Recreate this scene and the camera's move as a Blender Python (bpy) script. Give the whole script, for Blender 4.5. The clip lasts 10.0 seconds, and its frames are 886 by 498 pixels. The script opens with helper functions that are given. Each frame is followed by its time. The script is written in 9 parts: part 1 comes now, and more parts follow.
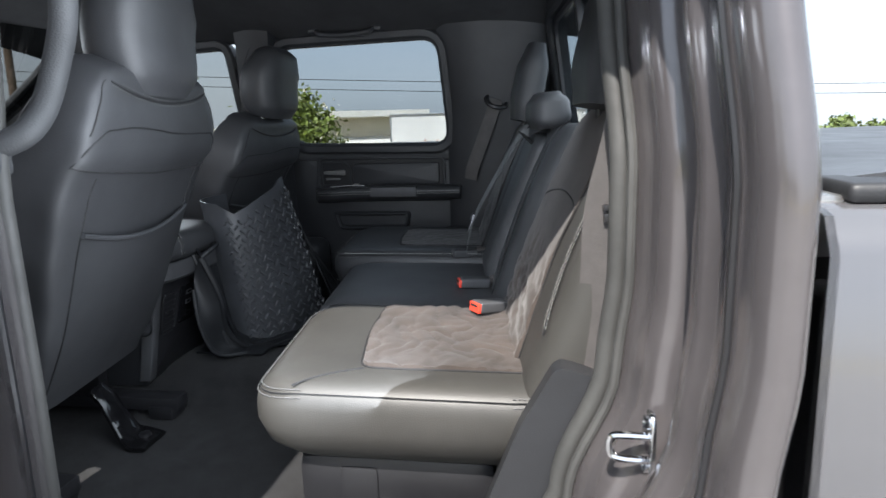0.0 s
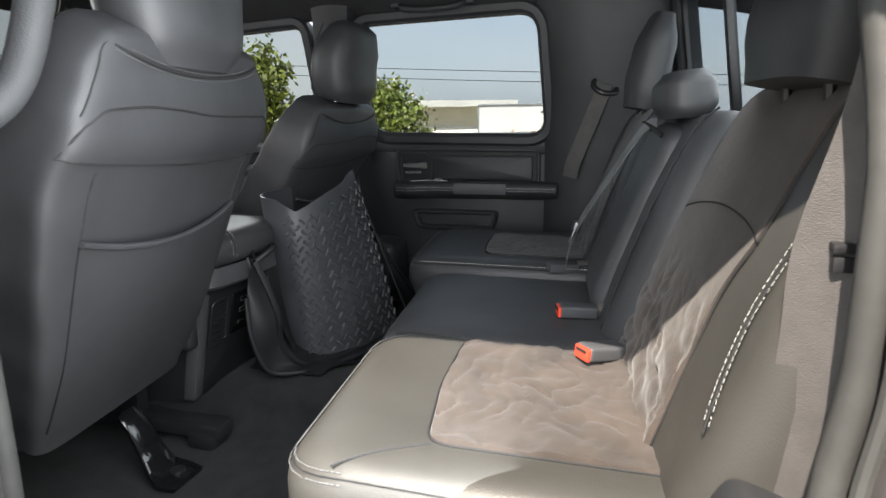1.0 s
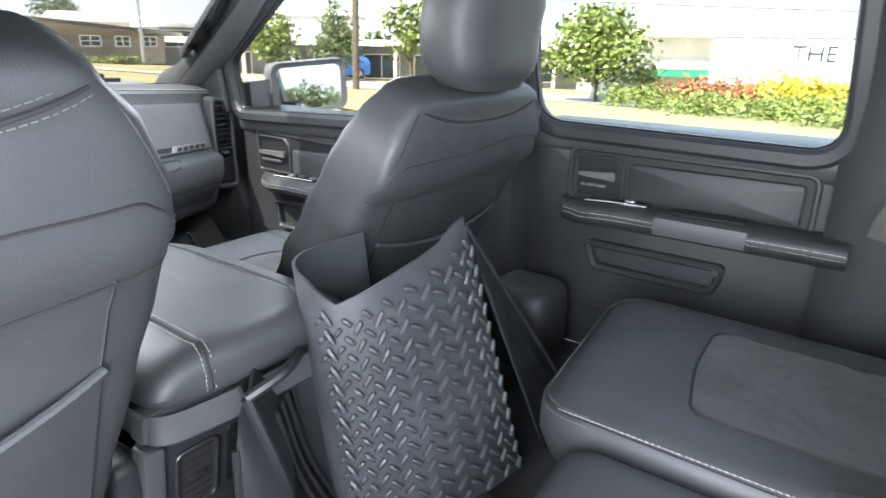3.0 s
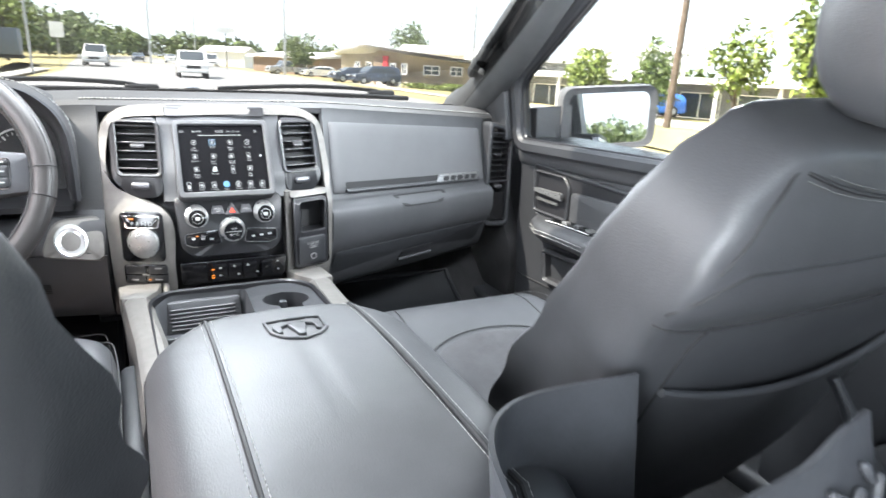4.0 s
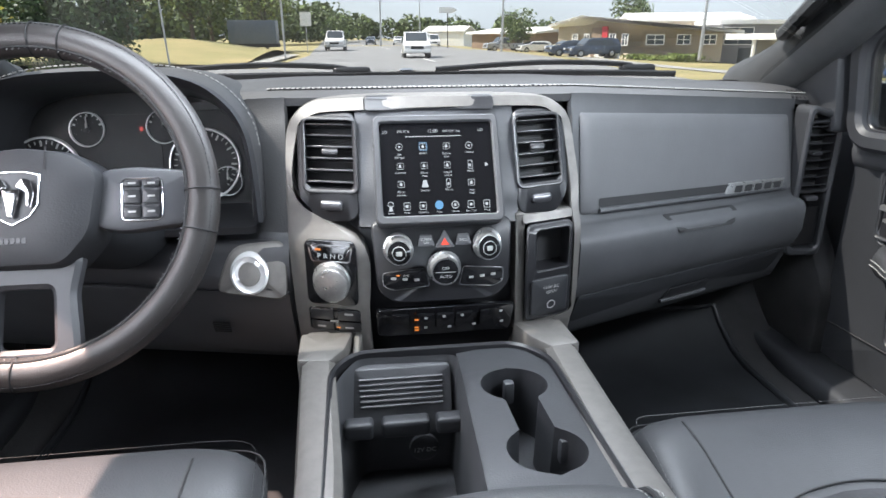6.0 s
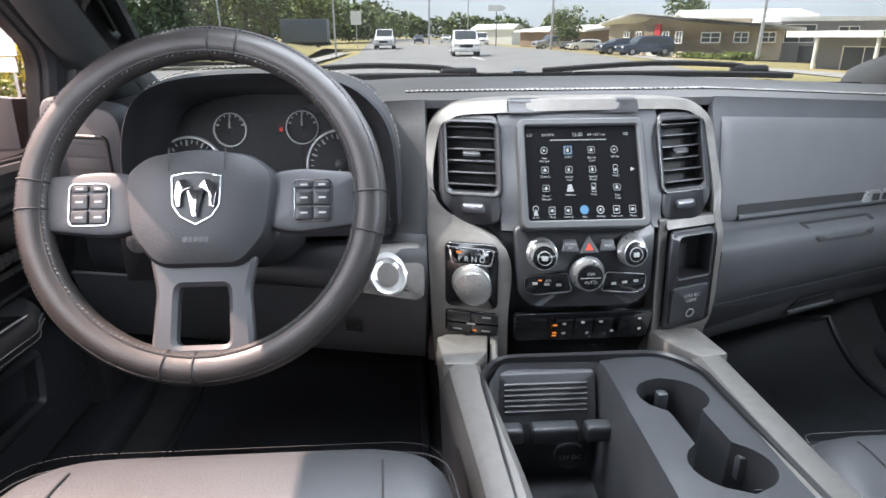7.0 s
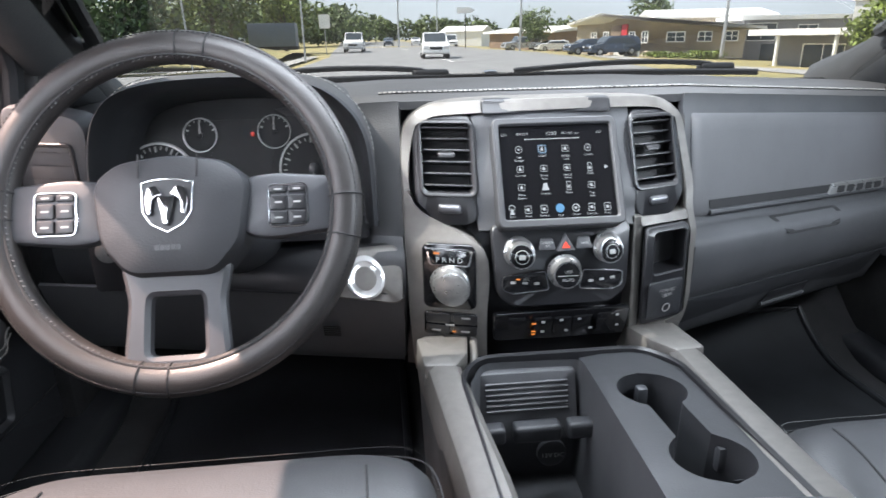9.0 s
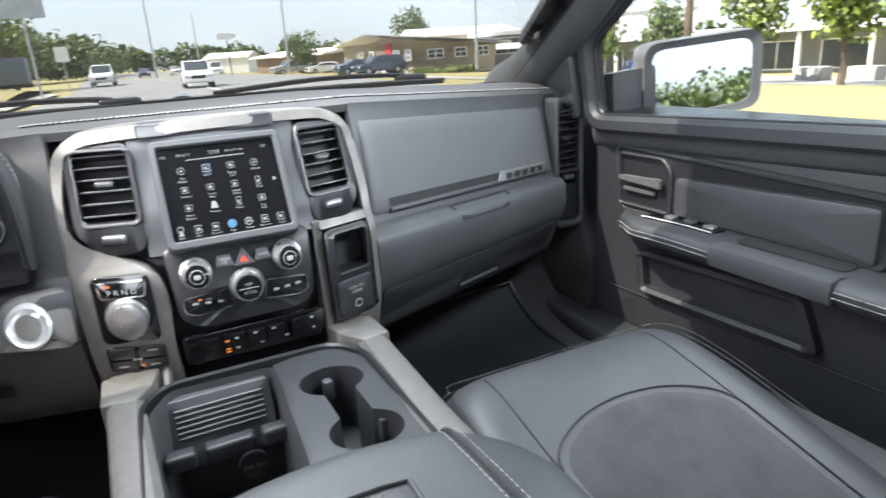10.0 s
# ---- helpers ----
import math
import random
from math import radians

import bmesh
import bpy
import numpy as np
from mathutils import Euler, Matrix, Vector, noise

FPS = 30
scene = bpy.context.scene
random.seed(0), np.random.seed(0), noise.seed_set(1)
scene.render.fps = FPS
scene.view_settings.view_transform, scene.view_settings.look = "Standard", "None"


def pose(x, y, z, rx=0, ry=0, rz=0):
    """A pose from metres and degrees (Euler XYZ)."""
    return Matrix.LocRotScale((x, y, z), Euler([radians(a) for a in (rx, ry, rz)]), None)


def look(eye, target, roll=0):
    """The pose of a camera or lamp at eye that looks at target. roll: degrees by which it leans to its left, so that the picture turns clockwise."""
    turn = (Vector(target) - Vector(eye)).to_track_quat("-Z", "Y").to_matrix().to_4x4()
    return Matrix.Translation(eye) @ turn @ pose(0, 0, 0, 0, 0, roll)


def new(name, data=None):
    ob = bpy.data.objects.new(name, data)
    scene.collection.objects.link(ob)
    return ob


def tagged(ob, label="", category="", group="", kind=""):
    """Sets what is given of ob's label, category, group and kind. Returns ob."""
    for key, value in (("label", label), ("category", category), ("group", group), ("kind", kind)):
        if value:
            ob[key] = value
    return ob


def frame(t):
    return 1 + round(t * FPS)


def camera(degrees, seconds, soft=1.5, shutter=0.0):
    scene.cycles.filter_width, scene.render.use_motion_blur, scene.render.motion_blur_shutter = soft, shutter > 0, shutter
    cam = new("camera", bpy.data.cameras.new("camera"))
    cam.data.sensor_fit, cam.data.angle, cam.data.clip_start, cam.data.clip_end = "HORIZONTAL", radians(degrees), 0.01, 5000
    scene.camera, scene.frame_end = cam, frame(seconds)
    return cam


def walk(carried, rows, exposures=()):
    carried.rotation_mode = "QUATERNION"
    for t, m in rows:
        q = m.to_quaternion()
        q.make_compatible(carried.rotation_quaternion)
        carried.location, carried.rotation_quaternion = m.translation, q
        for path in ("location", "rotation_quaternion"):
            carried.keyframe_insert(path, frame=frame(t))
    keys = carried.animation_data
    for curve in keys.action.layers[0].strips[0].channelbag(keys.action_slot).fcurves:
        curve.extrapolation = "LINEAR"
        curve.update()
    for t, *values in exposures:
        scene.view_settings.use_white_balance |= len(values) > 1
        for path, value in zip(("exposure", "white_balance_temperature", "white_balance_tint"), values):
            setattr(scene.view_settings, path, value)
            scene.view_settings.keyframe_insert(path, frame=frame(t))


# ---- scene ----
cam = camera(71.5, 10.0, shutter=0.2)
PATH = [
    (0, (-1.419, -0.227, 1.428), (0.517, 0.077, 1.03), -1.7),
    (0.5, (-1.341, -0.177, 1.433), (0.56, 0.294, 1.028), -2.0),
    (1, (-1.16, -0.162, 1.42), (0.712, 0.402, 0.999), -0.9),
    (1.5, (-0.966, -0.149, 1.404), (0.866, 0.527, 0.97), -0.8),
    (2, (-0.757, -0.104, 1.414), (1.036, 0.642, 0.938), -0.9),
    (2.2, (-0.677, -0.093, 1.447), (1.095, 0.68, 0.933), -0.7),
    (3.3, (-0.366, 0.097, 1.533), (1.012, 1.382, 0.864), 1.6),
    (3.5, (-0.3, 0.149, 1.518), (0.946, 1.564, 0.852), 1.8),
    (4, (-0.159, 0.308, 1.491), (0.717, 2.013, 0.924), 2.69),
    (4.5, (-0.093, 0.482, 1.487), (0.465, 2.316, 0.916), 1.9),
    (5, (-0.073, 0.61, 1.489), (0.34, 2.465, 0.867), 1.4),
    (6.3, (-0.139, 0.724, 1.475), (0.063, 2.602, 0.817), -0.4),
    (6.5, (-0.172, 0.729, 1.477), (0.005, 2.609, 0.816), -0.3),
    (7, (-0.238, 0.734, 1.483), (-0.134, 2.62, 0.825), -0.4),
    (7.5, (-0.284, 0.728, 1.488), (-0.242, 2.613, 0.822), -0.4),
    (8, (-0.3, 0.727, 1.487), (-0.272, 2.614, 0.824), -0.4),
    (8.5, (-0.295, 0.73, 1.484), (-0.223, 2.617, 0.826), -0.5),
    (9, (-0.241, 0.737, 1.481), (-0.056, 2.618, 0.829), -1.1),
    (9.5, (-0.147, 0.715, 1.478), (0.260, 2.585, 0.835), -2.35),
    (10, (-0.091, 0.6565, 1.4685), (0.7145, 2.383, 0.850), -3.8),
]
walk(cam, [(t, look(eye, target, roll)) for t, eye, target, roll in PATH],
     exposures=[(0, 2.18, 5900, 8), (0.5, 2.45, 6600, 6), (1, 2.62, 6450, 8), (1.5, 3.25, 5650, 5), (2.2, 3.95, 5250, 3), (3.3, 4.55, 6200, 8), (4, 4.80, 6100, 8), (4.5, 4.30, 6050, 8), (5, 4.10, 6000, 8), (6.3, 3.95, 5900, 9), (9, 3.90, 5900, 9), (10, 4.10, 6000, 8)])
# ---- light ----
SUN = Vector((-0.73, 0.12, 1.0)).normalized()
world = bpy.data.worlds.new("world")
scene.world = world
world.use_nodes = True
wn = world.node_tree.nodes
sky = wn.new("ShaderNodeTexSky")
sky.sky_type = "NISHITA"
sky.sun_disc = False
sky.sun_elevation = math.asin(SUN.z)
sky.sun_rotation = math.atan2(SUN.x, SUN.y)
sky.air_density, sky.dust_density, sky.ozone_density = 1.0, 2.5, 1.0
# thin summer cloud: the sky's light mixed towards its own haze white
wgeo = wn.new("ShaderNodeTexCoord")
wmap = wn.new("ShaderNodeMapping")
wmap.inputs["Scale"].default_value = (1.2, 1.2, 4.0)
wnoise = wn.new("ShaderNodeTexNoise")
wnoise.inputs["Scale"].default_value = 2.2
wnoise.inputs["Detail"].default_value = 7
wramp = wn.new("ShaderNodeValToRGB")
wramp.color_ramp.elements[0].position, wramp.color_ramp.elements[1].position = 0.36, 0.68
wramp.color_ramp.elements[0].color = (0.60, 0.60, 0.60, 1)
wramp.color_ramp.elements[1].color = (0.85, 0.85, 0.85, 1)
wmix = wn.new("ShaderNodeMix")
wmix.data_type = "RGBA"
wmix.inputs[7].default_value = (5.6, 5.85, 6.1, 1)
bg = wn["Background"]
bg.inputs["Strength"].default_value = 0.055
wl = world.node_tree.links
wl.new(wgeo.outputs["Generated"], wmap.inputs["Vector"])
wl.new(wmap.outputs[0], wnoise.inputs["Vector"])
wl.new(wnoise.outputs["Fac"], wramp.inputs[0])
wl.new(wramp.outputs[0], wmix.inputs[0])
wl.new(sky.outputs[0], wmix.inputs[6])
wl.new(wmix.outputs[2], bg.inputs[0])

sun_data = bpy.data.lights.new("sun", "SUN")
sun_data.energy, sun_data.angle, sun_data.color = 2.7, radians(0.6), (1.0, 0.89, 0.77)
sun = new("sun", sun_data)
sun.matrix_world = look(SUN * 50, (0, 0, 0))
# sky and pale lot seen through the open rear doorway on the driver's side
door_sky = bpy.data.lights.new("doorway_daylight", "AREA")
door_sky.shape, door_sky.size, door_sky.size_y = "RECTANGLE", 0.38, 0.66
door_sky.energy, door_sky.color = 1.15, (0.97, 0.98, 1.0)
doorway = new("doorway_daylight", door_sky)
doorway.matrix_world = look((-0.70, 0.10, 1.38), (0.3, 0.90, 1.22))

# open sky through the sliding rear window
rear_sky = bpy.data.lights.new("rear_window_daylight", "AREA")
rear_sky.shape, rear_sky.size, rear_sky.size_y = "RECTANGLE", 1.10, 0.26
rear_sky.energy, rear_sky.color = 0.5, (0.93, 0.97, 1.0)
rear_light = new("rear_window_daylight", rear_sky)
rear_light.matrix_world = look((0.05, -0.345, 1.58), (0.30, 0.80, 1.22))

# bright sky and pale ground seen through the driver's window
win_sky = bpy.data.lights.new("driver_window_daylight", "AREA")
win_sky.shape, win_sky.size, win_sky.size_y = "RECTANGLE", 0.50, 0.32
win_sky.energy, win_sky.color = 0.28, (0.97, 0.98, 1.0)
window_light = new("driver_window_daylight", win_sky)
window_light.matrix_world = look((-0.715, 0.98, 1.54), (0.50, 1.35, 1.12))

# open sky above the upper windscreen
shield_sky = bpy.data.lights.new("windscreen_daylight", "AREA")
shield_sky.shape, shield_sky.size, shield_sky.size_y = "RECTANGLE", 1.15, 0.30
shield_sky.energy, shield_sky.color = 1.25, (0.97, 0.985, 1.0)
shield_light = new("windscreen_daylight", shield_sky)
shield_light.matrix_world = look((0.10, 1.56, 1.660), (0.30, 1.10, 1.05))

# daylight in the top of the front passenger window
side_sky = bpy.data.lights.new("passenger_window_daylight", "AREA")
side_sky.shape, side_sky.size, side_sky.size_y = "RECTANGLE", 0.42, 0.09
side_sky.energy, side_sky.color = 0.75, (0.97, 0.985, 1.0)
side_light = new("passenger_window_daylight", side_sky)
side_light.matrix_world = look((0.722, 1.12, 1.655), (0.25, 1.50, 1.15))


# ---- materials ----
def material(name, color, rough=0.5, metal=0.0, var=0.15, scale=6.0, bump=0.0, grain=300.0, kind="noise", rvar=0.12, coat=0.0, tint=None, spec=0.5, sheen=0.0, island=0.0):
    """A principled material: colour varied at a broad and a fine scale, with fine relief."""
    m = bpy.data.materials.new(name)
    m.use_nodes = True
    n, l = m.node_tree.nodes, m.node_tree.links
    b = n["Principled BSDF"]
    b.inputs["Metallic"].default_value = metal
    b.inputs["Specular IOR Level"].default_value = spec
    b.inputs["Coat Weight"].default_value = coat
    b.inputs["Coat Roughness"].default_value = 0.08
    b.inputs["Sheen Weight"].default_value = sheen
    tc = n.new("ShaderNodeTexCoord")
    big = n.new("ShaderNodeTexNoise")
    big.inputs["Scale"].default_value = scale
    big.inputs["Detail"].default_value = 6
    big.inputs["Roughness"].default_value = 0.62
    l.new(tc.outputs["Object"], big.inputs["Vector"])
    mix = n.new("ShaderNodeMix")
    mix.data_type = "RGBA"
    c2 = tint or tuple(max(0.0, c * (1 - 2 * var)) for c in color)
    mix.inputs[6].default_value = (*[min(1, c * (1 + var)) for c in color], 1)
    mix.inputs[7].default_value = (*c2, 1)
    ramp = n.new("ShaderNodeMapRange")
    ramp.inputs["From Min"].default_value, ramp.inputs["From Max"].default_value = 0.35, 0.7
    l.new(big.outputs["Fac"], ramp.inputs["Value"])
    l.new(ramp.outputs[0], mix.inputs[0])
    out = mix.outputs[2]
    if island:
        geo = n.new("ShaderNodeNewGeometry")
        hsv = n.new("ShaderNodeHueSaturation")
        mr = n.new("ShaderNodeMapRange")
        mr.inputs["To Min"].default_value, mr.inputs["To Max"].default_value = 1 - island, 1 + island
        l.new(geo.outputs["Random Per Island"], mr.inputs["Value"])
        l.new(mr.outputs[0], hsv.inputs["Value"])
        l.new(out, hsv.inputs["Color"])
        out = hsv.outputs[0]
    l.new(out, b.inputs["Base Color"])
    rr = n.new("ShaderNodeMapRange")
    rr.inputs["To Min"].default_value, rr.inputs["To Max"].default_value = max(0.02, rough - rvar), min(1, rough + rvar)
    l.new(big.outputs["Fac"], rr.inputs["Value"])
    l.new(rr.outputs[0], b.inputs["Roughness"])
    if bump:
        if kind == "cells":
            fine = n.new("ShaderNodeTexVoronoi")
            fine.feature = "SMOOTH_F1"
            fout = fine.outputs["Distance"]
        else:
            fine = n.new("ShaderNodeTexNoise")
            fine.inputs["Detail"].default_value = 3
            fout = fine.outputs["Fac"]
        fine.inputs["Scale"].default_value = grain
        l.new(tc.outputs["Object"], fine.inputs["Vector"])
        bp = n.new("ShaderNodeBump")
        bp.inputs["Strength"].default_value = min(1.0, bump)
        bp.inputs["Distance"].default_value = 0.0012 if kind == "cells" else 0.001
        l.new(fout, bp.inputs["Height"])
        l.new(bp.outputs[0], b.inputs["Normal"])
    return m


def glow(name, color, strength):
    m = bpy.data.materials.new(name)
    m.use_nodes = True
    b = m.node_tree.nodes["Principled BSDF"]
    b.inputs["Base Color"].default_value = (0.02, 0.02, 0.02, 1)
    b.inputs["Emission Color"].default_value = (*color, 1)
    b.inputs["Emission Strength"].default_value = strength
    return m


def glass_material(name, color=(1, 1, 1), mixin=0.09):
    """Thin pane: clear, with a faint mirror on top."""
    m = bpy.data.materials.new(name)
    m.use_nodes = True
    n, l = m.node_tree.nodes, m.node_tree.links
    n.remove(n["Principled BSDF"])
    t = n.new("ShaderNodeBsdfTransparent")
    t.inputs[0].default_value = (*color, 1)
    g = n.new("ShaderNodeBsdfGlossy")
    g.inputs["Roughness"].default_value = 0.02
    mx = n.new("ShaderNodeMixShader")
    fr = n.new("ShaderNodeFresnel")
    fr.inputs["IOR"].default_value = 1.4
    ml = n.new("ShaderNodeMath")
    ml.operation = "MULTIPLY"
    ml.inputs[1].default_value = mixin * 10
    l.new(fr.outputs[0], ml.inputs[0])
    l.new(ml.outputs[0], mx.inputs[0])
    l.new(t.outputs[0], mx.inputs[1])
    l.new(g.outputs[0], mx.inputs[2])
    l.new(mx.outputs[0], n["Material Output"].inputs[0])
    return m


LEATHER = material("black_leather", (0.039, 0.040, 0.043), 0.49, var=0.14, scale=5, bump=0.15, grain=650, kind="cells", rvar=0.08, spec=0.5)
# same bench leather, lightened and warmed in colour for the sunlit outer seat
LEATHER_SUNLIT = material("sunlit_black_leather", (0.047, 0.045, 0.041), 0.48, var=0.12, scale=5, bump=0.16, grain=650, kind="cells", rvar=0.08)
SUEDE = material("brown_grey_suede", (0.047, 0.036, 0.030), 0.9, var=0.22, scale=14, bump=0.5, grain=260, rvar=0.05, sheen=0.15)
SUEDE_DARK = material("charcoal_suede", (0.040, 0.040, 0.043), 0.9, var=0.18, scale=14, bump=0.5, grain=260, rvar=0.05, sheen=0.1)
THREAD = material("pale_thread", (0.36, 0.36, 0.345), 0.7, var=0.1, scale=80)
THREAD_GREY = material("grey_thread", (0.11, 0.11, 0.11), 0.7, var=0.1, scale=80)
GLOVE = material("charcoal_glovebox_vinyl", (0.098, 0.098, 0.102), 0.55, var=0.08, scale=4, bump=0.15, grain=520, kind="cells", rvar=0.05)
# near-black for seams; also paints the shade inside recesses and openings
SEAM = material("dark_seam_and_recess_shade", (0.014, 0.014, 0.015), 0.7, var=0.1)
PLASTIC = material("black_grained_plastic", (0.025, 0.026, 0.029), 0.5, var=0.10, scale=7, bump=0.14, grain=520, kind="cells", rvar=0.06)
PLASTIC_MID = material("charcoal_plastic", (0.058, 0.059, 0.063), 0.48, var=0.10, scale=7, bump=0.14, grain=520, kind="cells", rvar=0.06)
PLASTIC_SMOOTH = material("smooth_black_plastic", (0.018, 0.018, 0.020), 0.34, var=0.10, scale=9, rvar=0.08)
PIANO = material("gloss_black", (0.008, 0.008, 0.009), 0.12, var=0.1, scale=9, rvar=0.05, coat=0.5)
DASHPAD = material("dash_pad_vinyl", (0.060, 0.060, 0.062), 0.55, var=0.10, scale=4, bump=0.22, grain=460, kind="cells", rvar=0.05)
RUBBER = material("black_rubber", (0.045, 0.047, 0.052), 0.42, var=0.2, scale=8, bump=0.3, grain=200, rvar=0.12)
RUBBER_DARK = material("soft_black_rubber", (0.014, 0.015, 0.017), 0.45, var=0.2, scale=8, bump=0.2, grain=200, rvar=0.1)
DIAL = material("matt_dial_black", (0.010, 0.010, 0.011), 0.6, var=0.1, scale=20)
MIRROR_SHELL = material("charcoal_mirror_shell", (0.10, 0.10, 0.105), 0.5, var=0.08, scale=8, bump=0.1, grain=500, kind="cells")
SEAL = material("grey_rubber_seal", (0.055, 0.055, 0.053), 0.6, var=0.15, scale=12, bump=0.2, grain=150)
GRAPHITE = material("satin_graphite_trim", (0.150, 0.142, 0.132), 0.46, metal=0.35, var=0.06, scale=60, bump=0.08, grain=900, rvar=0.06)
STEELY = material("dark_steel", (0.16, 0.16, 0.17), 0.35, metal=0.8, var=0.06, scale=30)
BRIGHT = material("bright_satin_metal", (0.78, 0.78, 0.77), 0.22, metal=0.45, var=0.05, scale=40, rvar=0.05)
CHROME = material("chrome", (0.82, 0.82, 0.83), 0.10, metal=1.0, var=0.05, scale=20, rvar=0.05)
ALU = material("brushed_aluminium", (0.36, 0.36, 0.355), 0.30, metal=0.8, var=0.08, scale=120, bump=0.05, grain=900)
CARPET = material("charcoal_carpet", (0.013, 0.013, 0.014), 0.97, var=0.3, scale=22, bump=1.0, grain=700, rvar=0.02, sheen=0.05)
HEADLINER = material("black_headliner_cloth", (0.028, 0.028, 0.030), 0.95, var=0.12, scale=10, bump=0.4, grain=700, rvar=0.03)
PILLAR = material("grey_pillar_trim", (0.050, 0.052, 0.055), 0.6, var=0.1, scale=6, bump=0.4, grain=500, kind="cells")
PAINT = material("granite_grey_paint", (0.155, 0.155, 0.165), 0.24, metal=0.45, var=0.05, scale=3, bump=0.05, grain=1800, rvar=0.03, coat=1.0)
JAMB = material("granite_jamb_paint", (0.135, 0.124, 0.127), 0.22, metal=0.45, var=0.05, scale=14, bump=0.06, grain=1800, rvar=0.04, coat=1.0)
WEB = material("grey_belt_webbing", (0.070, 0.064, 0.062), 0.55, var=0.1, scale=30, bump=0.6, grain=900, rvar=0.05)
RED = material("red_release_button", (0.72, 0.06, 0.03), 0.35, var=0.06, scale=30)
WHITE_MARK = material("white_marking", (0.34, 0.34, 0.33), 0.5, var=0.05, scale=40)
GLASS = glass_material("window_glass", (0.57, 0.577, 0.573), 0.02)
DRIVER_GLASS = glass_material("driver_window_glass", (0.87, 0.77, 0.73), 0.02)
TINT = glass_material("tinted_window_glass", (0.555, 0.58, 0.595), 0.02)
WSHIELD = glass_material("windscreen_glass", (0.215, 0.218, 0.213), 0.015)
SCREEN_MAT = material("dark_display_glass", (0.006, 0.006, 0.007), 0.16, var=0.1, scale=20, coat=0.4)
ICON = glow("display_white", (0.80, 0.82, 0.82), 0.046)
ICON_BLUE = glow("display_blue", (0.10, 0.42, 0.78), 0.05)
ICON_AMBER = glow("amber_lamp", (1.0, 0.28, 0.03), 0.06)
ICON_RED = glow("red_lamp", (1.0, 0.05, 0.02), 0.04)


# ---- building helpers ----
def thing(name, label, category, loc=(0, 0, 0), group="", kind=""):
    ob = new(name)
    ob.location = loc
    ob.empty_display_size = 0.05
    WORLD_OF[ob] = Matrix.Translation(loc)
    return tagged(ob, label, category, group, kind)


WORLD_OF = {}


def mesh_of(name, bm, mat, sharp=38):
    me = bpy.data.meshes.new(name)
    bmesh.ops.recalc_face_normals(bm, faces=bm.faces[:])
    bm.to_mesh(me)
    bm.free()
    for p in me.polygons:
        p.use_smooth = True
    me.set_sharp_from_angle(angle=radians(sharp))
    me.materials.append(mat)
    return me


def part(name, bm, mat, parent, label="", sharp=38):
    me = mesh_of(name, bm, mat, sharp)
    me.transform(WORLD_OF[parent].inverted())
    ob = new(name, me)
    ob.parent = parent
    WORLD_OF[ob] = WORLD_OF[parent]
    if label:
        ob["label"] = label
    return ob


def struct(name, bm, mat, label, category, sharp=38):
    ob = new(name, mesh_of(name, bm, mat, sharp))
    WORLD_OF[ob] = Matrix.Identity(4)
    return tagged(ob, label, category, kind="structure")


def joined(*bms):
    out = bmesh.new()
    for b in bms:
        me = bpy.data.meshes.new("t")
        b.to_mesh(me)
        b.free()
        out.from_mesh(me)
        bpy.data.meshes.remove(me)
    return out


def moved(bm, m):
    bmesh.ops.transform(bm, matrix=m, verts=bm.verts[:])
    return bm


def loft(rings, cap0=True, cap1=True, closed=True):
    bm = bmesh.new()
    vs = [[bm.verts.new(p) for p in r] for r in rings]
    n = len(rings[0])
    for a, b in zip(vs, vs[1:]):
        for i in range(n if closed else n - 1):
            j = (i + 1) % n
            bm.faces.new((a[i], a[j], b[j], b[i]))
    for flag, r in ((cap0, vs[0]), (cap1, vs[-1])):
        if flag:
            c = bm.verts.new(sum((v.co for v in r), Vector()) / n)
            for i in range(n):
                bm.faces.new((r[i], r[(i + 1) % n], c))
    return bm


def rbox(c, s, r=0.01, seg=2, m=None):
    """A box of centre c and size s with rounded edges."""
    bm = bmesh.new()
    bmesh.ops.create_cube(bm, size=1)
    bmesh.ops.scale(bm, vec=s, verts=bm.verts[:])
    if r:
        bmesh.ops.bevel(bm, geom=bm.edges[:], offset=min(r, min(s) * 0.49), segments=seg, profile=0.6, affect="EDGES")
    if m is not None:
        bmesh.ops.transform(bm, matrix=m, verts=bm.verts[:])
    bmesh.ops.translate(bm, vec=c, verts=bm.verts[:])
    return bm


def tube(pts, r, n=8, closed=False, flat=1.0):
    """A round bar along points; r may be a list."""
    pts = [Vector(p) for p in pts]
    k = len(pts)
    rings = []
    ref = None
    for i, p in enumerate(pts):
        if closed:
            t = pts[(i + 1) % k] - pts[i - 1]
        else:
            t = pts[min(i + 1, k - 1)] - pts[max(i - 1, 0)]
        t.normalize()
        if ref is None:
            ref = Vector((0, 0, 1)) if abs(t.z) < 0.9 else Vector((1, 0, 0))
        a = (ref - t * ref.dot(t)).normalized()
        b = t.cross(a)
        ref = a
        rr = r[i] if isinstance(r, (list, tuple)) else r
        rings.append([p + (a * math.cos(2 * math.pi * j / n) * flat + b * math.sin(2 * math.pi * j / n)) * rr for j in range(n)])
    if closed:
        rings.append(rings[0])
        bm = loft(rings, False, False)
        bmesh.ops.remove_doubles(bm, verts=bm.verts[:], dist=1e-6)
        return bm
    return loft(rings)


